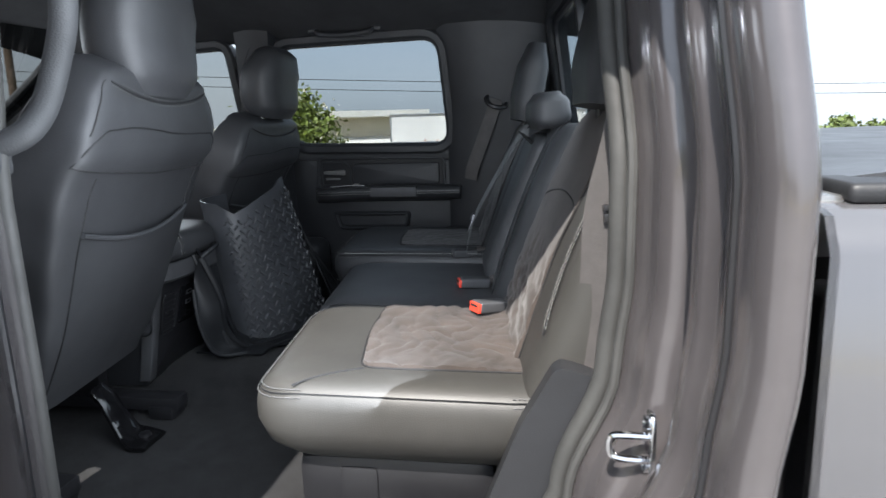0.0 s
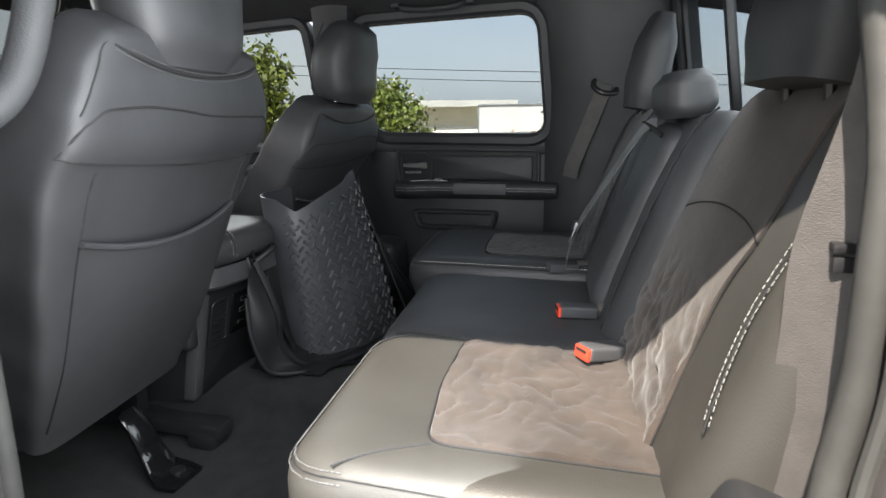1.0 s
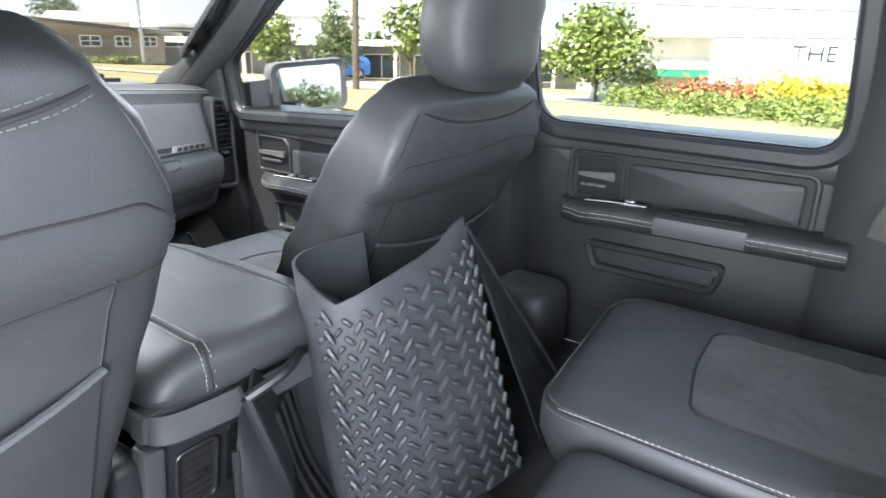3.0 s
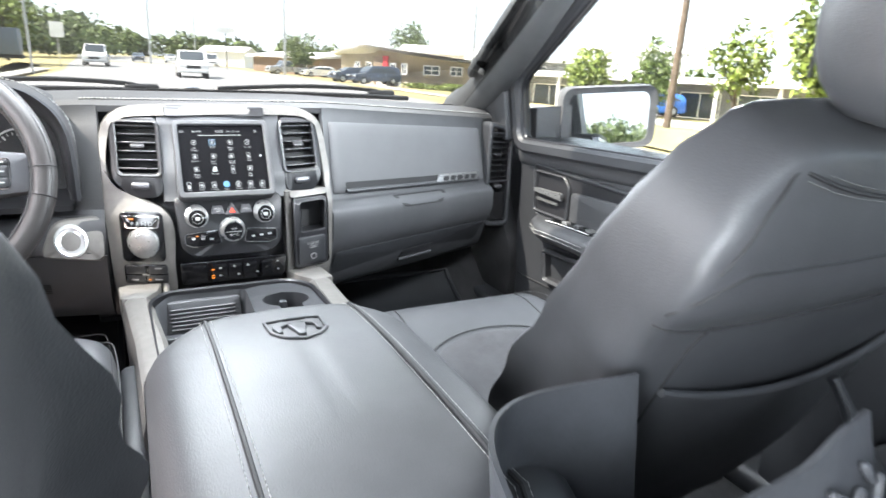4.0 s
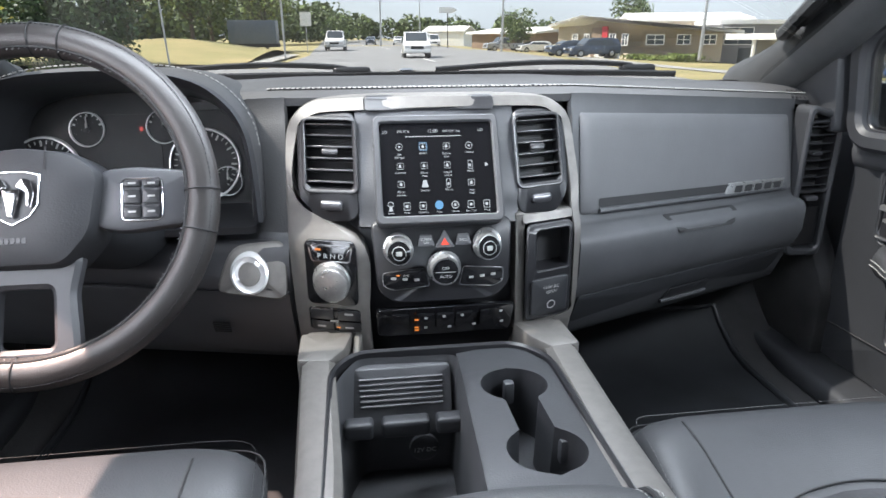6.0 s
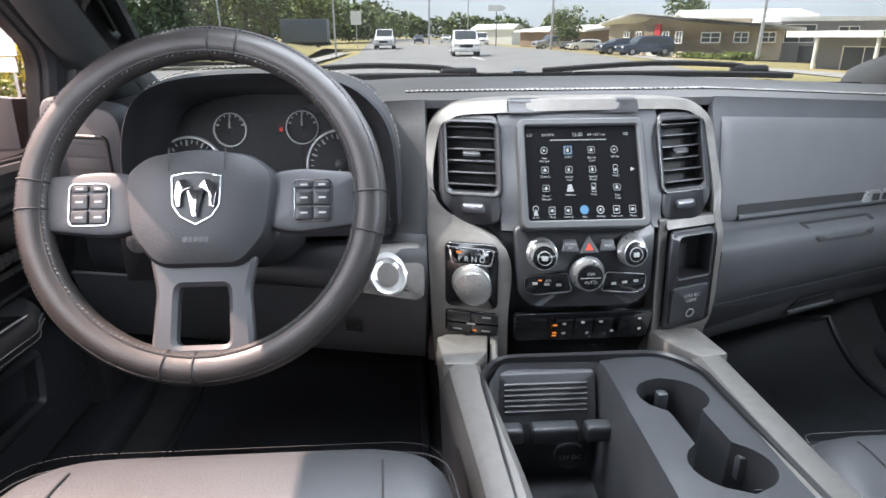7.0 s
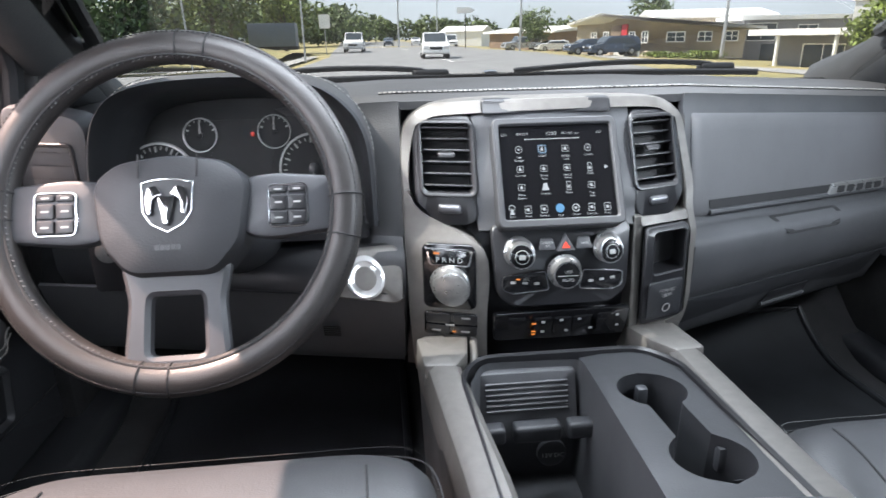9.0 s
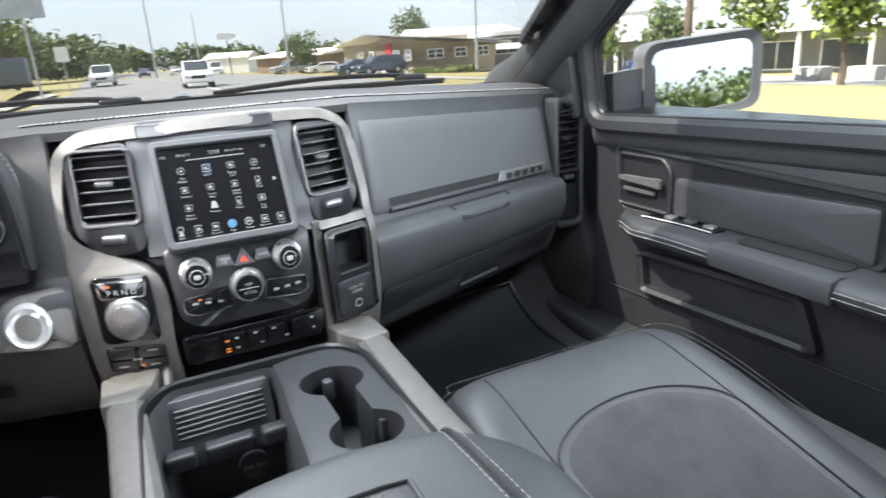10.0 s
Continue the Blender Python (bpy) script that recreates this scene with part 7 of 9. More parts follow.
# door mirrors
def mirror(s):
    m = thing("door_mirror", "grey-black door mirror with a chrome-bright glass", "door mirror", (s * 1.06, 1.74, 1.30), "door mirrors")
    yaw = radians(-18 * s)
    X = Vector((math.cos(yaw), math.sin(yaw), 0))
    N = Vector((math.sin(yaw), -math.cos(yaw), -0.05)).normalized()
    U = Vector((0, 0.07, 1))
    c = Vector((s * 1.052, 1.684, 1.370))
    gy = radians(-22 * s)
    GX = Vector((math.cos(gy), math.sin(gy), 0))
    GN = GX.cross(U).normalized()
    f = lambda u, v, d=0.0: c + X * u + U * (v + u * 0.08 * s) + N * d
    o = rounded([(-0.140, -0.088), (0.138, -0.080), (0.142, 0.088), (-0.136, 0.090)], 0.035, 5)
    body = []
    for d, k in ((0.006, 0.96), (0.008, 1.0), (-0.02, 1.03), (-0.07, 0.95), (-0.10, 0.75), (-0.11, 0.4)):
        body.append([f(u * k, v * k, d) for u, v in o])
    part("housing", loft([[f(u * 0.86, v * 0.82, -0.004) for u, v in o], [f(u * 0.86, v * 0.82, 0.004) for u, v in o]] + body, False, True), MIRROR_SHELL, m, "charcoal mirror housing")
    part("mirror_glass", mprism(lambda u, v, d=0.0: c + GX * u + U * (v + u * 0.08 * s) + GN * d - N * 0.006, [(u * 0.87, v * 0.83) for u, v in o], -0.01, -0.001), material("mirror_silver", (0.86, 0.89, 0.88), 0.02, metal=1.0, var=0.01, rvar=0.0), m, "mirror glass")
    part("arm", loft([[Vector((x, y + a, z + b)) for a, b in ((-0.03, -0.05), (0.03, -0.05), (0.035, 0.04), (-0.025, 0.045))] for x, y, z in ((s * 0.84, 1.755, 1.350), (s * 0.89, 1.757, 1.354), (s * 0.955, 1.750, 1.360))]), MIRROR_SHELL, m, "mirror arm")


mirror(1)
mirror(-1)
gh = thing("grab_handle", "grey padded grab handle on the pillar behind the driver", "grab handle", (-0.72, 0.45, 1.5))
part("end_mount", rbox((-0.735, 0.462, 1.755), (0.05, 0.05, 0.07), 0.014, 3), PILLAR, gh)
part("end_mount", rbox((-0.745, 0.452, 1.408), (0.05, 0.05, 0.06), 0.014, 3), PILLAR, gh)
part("bar", tube(curve_pts([(-0.73, 0.46, 1.75), (-0.71, 0.385, 1.72), (-0.695, 0.352, 1.65), (-0.688, 0.357, 1.58), (-0.682, 0.382, 1.52), (-0.692, 0.402, 1.462), (-0.717, 0.415, 1.430), (-0.740, 0.45, 1.412)], 6), 0.017, 10), PILLAR, gh)
ch = thing("ceiling_handle", "black grab handle over the rear passenger window", "grab handle", (0.70, 0.42, 1.74))
for y in (0.53, 0.31):
    part("end_mount", rbox((0.703, y, 1.757), (0.03, 0.04, 0.03), 0.008, 3), PLASTIC, ch)
part("bar", tube(curve_pts([(0.700, 0.52, 1.752), (0.672, 0.50, 1.735), (0.665, 0.42, 1.728), (0.672, 0.34, 1.735), (0.700, 0.32, 1.752)], 5), 0.010, 8), PLASTIC, ch)

# wipers and cowl outside
cw = thing("cowl", "black plastic cowl below the windscreen", "cowl", (0, 2.2, 1.33))
part("panel", sheet(lambda x, v: Vector((x, 2.13 + v - 0.11 * (x / 0.8) ** 2, 1.352 + 0.012 * math.sin(v * 20))), span(-0.84, 0.84, 20), span(0, 0.16, 4), 0.01), PLASTIC, cw)
for x0, x1 in ((-0.62, -0.06), (0.02, 0.62)):
    w = thing("wiper", "black wiper arm and blade resting at the windscreen foot", "wiper", (x0, 2.14, 1.36), "wipers")
    piv = Vector((x1 - 0.06, 2.185, 1.40))
    part("blade", tube([(x, 2.175 - 0.11 * (x / 0.8) ** 2, 1.392 + 0.004 * math.sin((x - x0) * 5)) for x in span(x0 - 0.05, x1, 10)], 0.007, 6), PLASTIC_SMOOTH, w)
    part("arm", tube(curve_pts([(x0 + 0.05, 2.17, 1.405), ((x0 + x1) / 2, 2.175, 1.418), (x1 - 0.10, 2.18, 1.412), tuple(piv)], 4), 0.006, 6), PLASTIC_SMOOTH, w)
    part("pivot_cap", rbox(piv, (0.085, 0.03, 0.024), 0.010, 3), PLASTIC_SMOOTH, w)

# ---- loose rubber mats in the rear footwell ----
mt = thing("rubber_mat", "black rubber floor mat with diamond tread, curled and leaning", "floor mat", (0.14, 0.52, 0.86), "loose floor mats")
MP = curve_pts([(0.245, 0.492, 0), (0.19, 0.487, 0), (0.10, 0.498, 0), (0.052, 0.525, 0), (0.028, 0.570, 0), (0.05, 0.630, 0), (0.10, 0.655, 0), (0.20, 0.645, 0)], 7)


def mat_pt(t, v, d=0.0):
    """t along the curl 0..1, v up 0..1."""
    x = t * (len(MP) - 1)
    i = min(int(x), len(MP) - 2)
    p = MP[i].lerp(MP[i + 1], x - i)
    tan = (MP[i + 1] - MP[i]).normalized()
    nrm = Vector((-tan.y, tan.x, 0)) * -1
    if tan.x < 0 and nrm.y > 0:
        nrm = -nrm
    top = lin([(0, 1.295), (0.10, 1.290), (0.16, 1.272), (0.24, 1.258), (0.35, 1.240), (0.48, 1.218), (0.6, 1.245), (1, 1.255)], t)
    z = 0.872 + (top - 0.872) * v
    lean = (1 - v)
    q = p + Vector((lean * lin([(0, 0.065), (0.45, 0.025), (1, 0.02)], t), -lean * lin([(0, 0.085), (0.45, 0.035), (1, 0.03)], t), 0))
    return Vector((q.x, q.y, z)) + nrm * d


part("sheet", sheet(lambda t, v: mat_pt(t, v), span(0, 1, 56), span(0, 1, 12), 0.004), RUBBER, mt)
nr, nc = 13, 19
bars = []
for c in range(nc):
    for r in range(nr):
        t, v = 0.022 + 0.60 * c / (nc - 1), 0.04 + 0.92 * (r + 0.5 * (c % 2)) / nr
        if v > 0.94 and t > 0.12:
            continue
        a = 1 if c % 2 else -1
        p0, p1 = mat_pt(max(0.0, t - a * 0.0140), v - 0.0200, 0.0045), mat_pt(max(0.0, t + a * 0.0140), v + 0.0200, 0.0045)
        bars.append((p0, p1))
ME = mesh_of("tread_bar", tube([(0, 0, -0.5), (0, 0, -0.4), (0, 0, 0.4), (0, 0, 0.5)], [0.05, 0.14, 0.14, 0.05], 6), RUBBER)
for p0, p1 in bars:
    o = new("tread_bar", ME)
    o.parent = mt
    dv = p1 - p0
    o.matrix_local = Matrix.Translation((p0 + p1) / 2 - Vector(mt.location)) @ dv.to_track_quat("Z", "Y").to_matrix().to_4x4() @ Matrix.Diagonal((0.026, 0.026, dv.length, 1))
# flat mats in the front footwells
def front_mat(x0, x1, y0, y1, label):
    mt = thing("floor_mat", label, "floor mat", ((x0 + x1) / 2, (y0 + y1) / 2, 0.82), "front floor mats")
    lie = lambda x, y, d: Vector((x, y, max(floor_z(x, y), floor_z(x - 0.03, y), floor_z(x + 0.03, y)) + d))
    part("sheet", sheet(lambda x, y: lie(x, y, 0.010), span(x0, x1, 12), span(y0, y1, 22), 0.006, (0, 0, 1)), RUBBER_DARK, mt)
    edge = [(x0, y0), (x1, y0), (x1, y1), (x0, y1)]
    path = [lie(p[0] + (q[0] - p[0]) * k, p[1] + (q[1] - p[1]) * k, 0.013) for p, q in zip(edge, edge[1:] + edge[:1]) for k in span(0, 0.95, 19)]
    part("raised_edge", tube(path, 0.007, 8, True), RUBBER_DARK, mt)


front_mat(-0.66, -0.22, 1.22, 1.92, "black rubber mat in the driver's dark footwell")
front_mat(0.22, 0.68, 1.22, 1.92, "black rubber mat in the passenger's dark footwell")

# second mat: a deep tray, folded behind
m2 = thing("rubber_mat", "black rubber tray mat with ribs and a raised lip, folded upright", "floor mat", (0.0, 0.60, 0.86), "loose floor mats")
T2 = curve_pts([(-0.075, 0.575, 1.13), (-0.055, 0.545, 1.02), (-0.030, 0.555, 0.94), (0.0, 0.53, 0.88), (0.05, 0.50, 0.868), (0.12, 0.46, 0.872), (0.22, 0.425, 0.868)], 6)
part("sheet", sheet(lambda i, k: T2[int(i)] + Vector((0.10, 0.10, 0.02)) * k + Vector((0, 0, 0.012)) * math.sin(k * 3), range(len(T2)), span(0, 1, 5), 0.005), RUBBER_DARK, m2)
part("lip", tube(T2, 0.0075, 8), RUBBER_DARK, m2)
part("lip", tube(curve_pts([(-0.075, 0.575, 1.13), (-0.03, 0.56, 1.15), (0.03, 0.60, 1.14)], 5), 0.007, 8), RUBBER_DARK, m2)
part("outer_lip", tube(curve_pts([(-0.08, 0.60, 1.05), (-0.085, 0.59, 0.96), (-0.07, 0.565, 0.885), (-0.02, 0.52, 0.866), (0.04, 0.475, 0.864), (0.14, 0.42, 0.866), (0.22, 0.38, 0.866)], 6), 0.006, 8), RUBBER_DARK, m2)
for k in range(4):
    part("rib", tube(curve_pts([(-0.035 + 0.018 * k, 0.575 + 0.012 * k, 1.09), (-0.015 + 0.018 * k, 0.565 + 0.012 * k, 0.99), (0.02 + 0.018 * k, 0.555 + 0.01 * k, 0.90)], 4), 0.0035, 6), RUBBER_DARK, m2)
OUT2 = curve_pts([(-0.08, 0.60, 1.05), (-0.085, 0.59, 0.96), (-0.07, 0.565, 0.885), (-0.02, 0.52, 0.866), (0.04, 0.475, 0.864), (0.14, 0.42, 0.866), (0.22, 0.38, 0.866)], 6)
part("side_wall", sheet(lambda i, k: T2[int(i)].lerp(OUT2[int(i)], k) + Vector((0.006, 0.010, 0)) * math.sin(math.pi * k), range(len(T2)), span(0, 1, 4), 0.004), RUBBER_DARK, m2)
part("back_wall", sheet(lambda u, v: Vector((-0.07 + 0.16 * u + 0.04 * (1 - v), 0.60 + 0.03 * math.sin(u * 3) - 0.05 * (1 - v), 0.87 + 0.265 * v)), span(0, 1, 8), span(0, 1, 8), 0.005), RUBBER_DARK, m2)
part("tray_floor", sheet(lambda u, v: Vector((-0.02 + 0.24 * u, 0.55 - 0.10 * u + 0.10 * v, 0.866 + 0.01 * math.sin(u * 9))), span(0, 1, 8), span(-0.8, 1, 6), 0.005), RUBBER_DARK, m2)
m3 = thing("rubber_mat", "black ribbed rubber mat standing against the seat", "floor mat", (0.42, 0.5, 0.86), "loose floor mats")
A3, B3, C3, D3 = Vector((0.285, 0.48, 1.20)), Vector((0.44, 0.62, 1.215)), Vector((0.555, 0.43, 0.87)), Vector((0.38, 0.40, 0.87))
pt3 = lambda u, v, d=0.0: A3.lerp(B3, u).lerp(D3.lerp(C3, u), v) + (B3 - A3).cross(D3 - A3).normalized() * d
part("sheet", sheet(lambda u, v: pt3(u, v), span(0, 1, 8), span(0, 1, 10), 0.004), RUBBER_DARK, m3)
part("edge", tube([pt3(1, v) for v in span(0, 1, 8)], 0.006, 8), RUBBER_DARK, m3)
for i in range(16):
    part("rib", tube([pt3(0.04 + 0.03 * i, 0.30, 0.003), pt3(0.06 + 0.055 * i, 0.98, 0.003)], 0.0024, 5), RUBBER_DARK, m3)
for i in range(12):
    part("rib", tube([pt3(0.08, 0.04 + 0.04 * i, 0.003), pt3(0.9, 0.02 + 0.045 * i, 0.003)], 0.0022, 5), RUBBER_DARK, m3)
# seat foot bracket with a bright edge
fb = thing("seat_bracket", "gloss black curved seat mounting bracket on the carpet", "bracket", (-0.365, 0.60, 0.80))
part("strap", loft([[Vector((-0.365 + a * w, y, z + (0.006 if abs(a) < 0.9 else 0.0))) for a in (-1, -0.7, -0.3, 0.3, 0.7, 1)] + [Vector((-0.365 + a * w, y + 0.004, z - 0.008)) for a in (1, -1)] for y, z, w in ((0.66, 0.92, 0.022), (0.64, 0.90, 0.024), (0.62, 0.86, 0.026), (0.60, 0.826, 0.032), (0.575, 0.816, 0.042), (0.545, 0.812, 0.036))]), PIANO, fb)
part("bolt", lathe(lambda u, v, d: Vector((-0.365 + u, 0.568 + v, 0.820 + d)), 0, 0, [(0.013, 0), (0.012, 0.006), (0.006, 0.007)], 12), PLASTIC_SMOOTH, fb)


# ---- outside ----
def land(x, y):
    r = -0.045 * max(0.0, x - 9) - 0.010 * max(0.0, min(x, 9.0) - 3)
    return r + 0.25 * noise.noise((x * 0.02, y * 0.02, 0)) * min(1, max(0, (abs(x) + abs(y) - 40) / 40)) - 0.02


GRASS = material("summer_grass", (0.16, 0.15, 0.055), 0.95, var=0.25, scale=0.25, tint=(0.33, 0.26, 0.12), bump=0.8, grain=30)
LAWN = material("green_lawn", (0.15, 0.150, 0.060), 0.95, var=0.25, scale=0.5, tint=(0.25, 0.21, 0.105), bump=0.8, grain=30)
ASPHALT = material("worn_asphalt", (0.20, 0.20, 0.20), 0.9, var=0.14, scale=0.5, bump=0.5, grain=60)
CONCRETE = material("pale_concrete", (0.30, 0.29, 0.27), 0.9, var=0.1, scale=0.8, bump=0.3, grain=40)
BARK = material("tree_bark", (0.10, 0.075, 0.055), 0.9, var=0.25, scale=4, bump=0.8, grain=20)
LEAF = material("summer_leaves", (0.095, 0.130, 0.034), 0.6, var=0.2, scale=2, island=0.55)
LEAF2 = material("yellow_green_leaves", (0.15, 0.19, 0.035), 0.6, var=0.2, scale=2, island=0.5)
LEAF3 = material("dark_hedge_leaves", (0.040, 0.075, 0.022), 0.6, var=0.2, scale=2, island=0.55)
YELLOW = material("yellow_shrub_leaves", (0.50, 0.42, 0.03), 0.6, var=0.15, scale=2, island=0.35)
RUST = material("rust_red_shrub_leaves", (0.36, 0.13, 0.05), 0.65, var=0.2, scale=2, island=0.4)
BLOOM = material("cream_blossom", (0.62, 0.58, 0.46), 0.7, var=0.1, scale=3)
TANWALL = material("tan_wall", (0.42, 0.36, 0.28), 0.85, var=0.08, scale=0.6, bump=0.3, grain=8)
GREYWALL = material("grey_wall", (0.20, 0.20, 0.21), 0.8, var=0.1, scale=0.6)
WHITEWALL = material("white_painted_metal", (0.78, 0.77, 0.74), 0.5, var=0.06, scale=0.5)
GREENAWN = material("green_awning", (0.03, 0.30, 0.14), 0.6, var=0.1, scale=1)
DARKGLASS = material("dark_window_glass", (0.05, 0.06, 0.07), 0.08, var=0.1, scale=1)
STEEL = material("galvanised_steel", (0.42, 0.43, 0.44), 0.45, metal=0.6, var=0.1, scale=3)
CARWHITE = material("white_car_paint", (0.75, 0.75, 0.74), 0.25, var=0.03, scale=2, coat=0.6)
CARBLUE = material("slate_car_paint", (0.06, 0.08, 0.12), 0.25, metal=0.4, var=0.05, scale=2, coat=0.8)
CARSILVER = material("silver_car_paint", (0.36, 0.37, 0.38), 0.28, metal=0.6, var=0.05, scale=2, coat=0.8)
TYRE = material("tyre_rubber", (0.02, 0.02, 0.02), 0.8, var=0.2, scale=5)
LAMP = material("headlamp_glass", (0.6, 0.6, 0.6), 0.15, var=0.1, scale=5)

gx = [-900, -400, -200, -120, -80] + span(-60, 60, 40) + [80, 120, 200, 400, 900]
struct("ground", sheet(lambda x, y: Vector((x, y, land(x, y))), gx, [v + 20 for v in gx]), GRASS, "dry summer grass verge and fields", "ground")


def apron(name, pts, lift, mat, label, cat, n=10):
    """A flat area following the land between two edge lines of equal count."""
    a, b = pts
    rows = []
    for (x0, y0), (x1, y1) in zip(a, b):
        rows.append([(x0 + (x1 - x0) * k, y0 + (y1 - y0) * k) for k in span(0, 1, n)])
    fine = []
    for r0, r1 in zip(rows, rows[1:]):
        for k in span(0, 0.875, 7):
            fine.append([(p[0] + (q[0] - p[0]) * k, p[1] + (q[1] - p[1]) * k) for p, q in zip(r0, r1)])
    fine.append(rows[-1])
    return struct(name, sheet(lambda i, j: Vector((*fine[int(i)][int(j)], land(*fine[int(i)][int(j)]) + lift)), range(len(fine)), range(n + 1)), mat, label, cat)


apron("road", ([(-24, -40), (-24, 20), (-14, 30), (-4.6, 33), (-4.1, 55), (-8, 140), (-14, 260)], [(9.2, -40), (9.6, 5), (11, 16), (13.6, 26), (16.6, 53), (16, 110), (10, 260)]), 0.03, ASPHALT, "pale worn asphalt road and lot", "road")
apron("lawn_strip", ([(9.9, -30), (9.9, 5), (11.4, 14), (14.2, 26)], [(22.0, -30), (22.0, 5), (22.4, 14), (19.5, 26)]), 0.05, LAWN, "green and straw lawn strip beside the road", "lawn")
apron("car_park", ([(22.6, -30), (22.6, 6), (23.0, 14), (20.2, 26), (18.3, 52), (19, 60)], [(30, -30), (30, 5), (30, 14), (30, 24), (21.5, 40), (21.8, 60)]), 0.04, CONCRETE, "pale concrete car park", "pavement")
apron("pavement", ([(-14, 30.4), (-5.2, 33.6), (-4.9, 55)], [(-14, 31.6), (-6.3, 34.8), (-6.2, 55)]), 0.13, CONCRETE, "pale concrete kerb and walk", "pavement", 3)
for x, y0, y1 in ((4.5, 40, 46), (4.0, 54, 62), (3.2, 72, 84), (1.2, 100, 120), (8.5, 30, 31)):
    struct("lane_mark", sheet(lambda i, j: Vector((x + 0.12 * i - 0.03 * (j - y0), j, land(x, j) + 0.036)), range(2), span(y0, y1, 4)), WHITEWALL, "faded white lane mark", "road marking")


def leaves(name, parent, centre, radii, count, size, mat, seed, clumps=40, label="", kind="", hollow=0.45, flat=0.0):
    """A crown of many small leaf blades in uneven clumps."""
    rng = np.random.default_rng(seed)
    c = rng.normal(size=(clumps, 3))
    c /= np.linalg.norm(c, axis=1)[:, None]
    c *= (hollow + (1 - hollow) * rng.random((clumps, 1))) * rng.uniform(0.8, 1.08, (clumps, 1))
    if flat:
        c[:, 2] = np.maximum(c[:, 2], -flat)
    own = rng.integers(0, clumps, count)
    p = c[own] + rng.normal(size=(count, 3)) * 0.17
    p = p * np.array(radii) + np.array(centre)
    a = rng.normal(size=(count, 3))
    a /= np.linalg.norm(a, axis=1)[:, None]
    b = np.cross(a, rng.normal(size=(count, 3)))
    b /= np.linalg.norm(b, axis=1)[:, None] + 1e-9
    s = size * rng.uniform(0.6, 1.3, (count, 1))
    quad = np.stack([p - a * s, p + b * s * 0.55, p + a * s, p - b * s * 0.55], 1).reshape(-1, 3)
    me = bpy.data.meshes.new(name)
    me.from_pydata(quad.tolist(), [], np.arange(count * 4).reshape(-1, 4).tolist())
    me.materials.append(mat)
    me.transform(WORLD_OF[parent].inverted()) if parent else None
    ob = new(name, me)
    if parent:
        ob.parent = parent
        WORLD_OF[ob] = WORLD_OF[parent]
    if label:
        ob["label"] = label
    if kind:
        ob["kind"] = kind
    return ob


def tree(x, y, h, r, mat, label, seed, count=2200, size=0.16, trunk=0.3, tall=1.15, name="tree", bloom=0):
    z = land(x, y)
    t = thing(name, label, name, (x, y, z))
    rng = random.Random(seed)
    zt = h * trunk
    bits = [tube([(x, y, z - 0.1), (x + 0.03 * h * rng.uniform(-1, 1), y, z + zt * 0.6), (x, y + 0.02 * h, z + zt * 1.2), (x, y, z + h * 0.75)], [h * 0.028, h * 0.022, h * 0.018, h * 0.004], 7)]
    for i in range(7):
        a = rng.uniform(0, 6.28)
        k = zt * rng.uniform(0.75, 1.5)
        bits.append(tube([(x, y, z + k), (x + r * 0.4 * math.cos(a), y + r * 0.4 * math.sin(a), z + k + h * 0.14), (x + r * 0.75 * math.cos(a), y + r * 0.75 * math.sin(a), z + k + h * 0.30)], [h * 0.012, h * 0.008, h * 0.002], 5))
    part("trunk", joined(*bits), BARK, t, "rough brown trunk and limbs")
    cz = z + zt + (h - zt) * 0.5
    cr = leaves("crown", t, (x, y, cz), (r, r, (h - zt) * 0.52), count, size, mat, seed, 60, "leafy crown")
    if bloom:
        leaves("blossom", t, (x, y, cz + 0.1 * h), (r * 1.02, r * 1.02, (h - zt) * 0.5), bloom, size * 0.8, BLOOM, seed + 1, 40, "cream blossom clusters")
    return t


def shrub(x, y, h, r, mat, label, seed, count=1500, size=0.10, ry=None):
    z = land(x, y)
    t = thing("shrub", label, "shrub", (x, y, z))
    part("stems", joined(*[tube([(x, y, z - 0.05), (x + r * 0.5 * math.cos(a), y + r * 0.5 * math.sin(a), z + h * 0.7)], [0.03, 0.01], 5) for a in (0.3, 1.6, 2.9, 4.4, 5.5)]), BARK, t)
    leaves("foliage", t, (x, y, z + h * 0.45), (r, ry or r, h * 0.56), count, size, mat, seed, 50, "dense foliage", flat=0.75)
    return t


# passenger side: flowering tree, shop with awning, box trailer, shrubs
tree(24.6, 10.3, 3.6, 2.0, LEAF2, "round flowering tree with cream blossom", 3, 5200, 0.13, 0.22, name="tree", bloom=420)


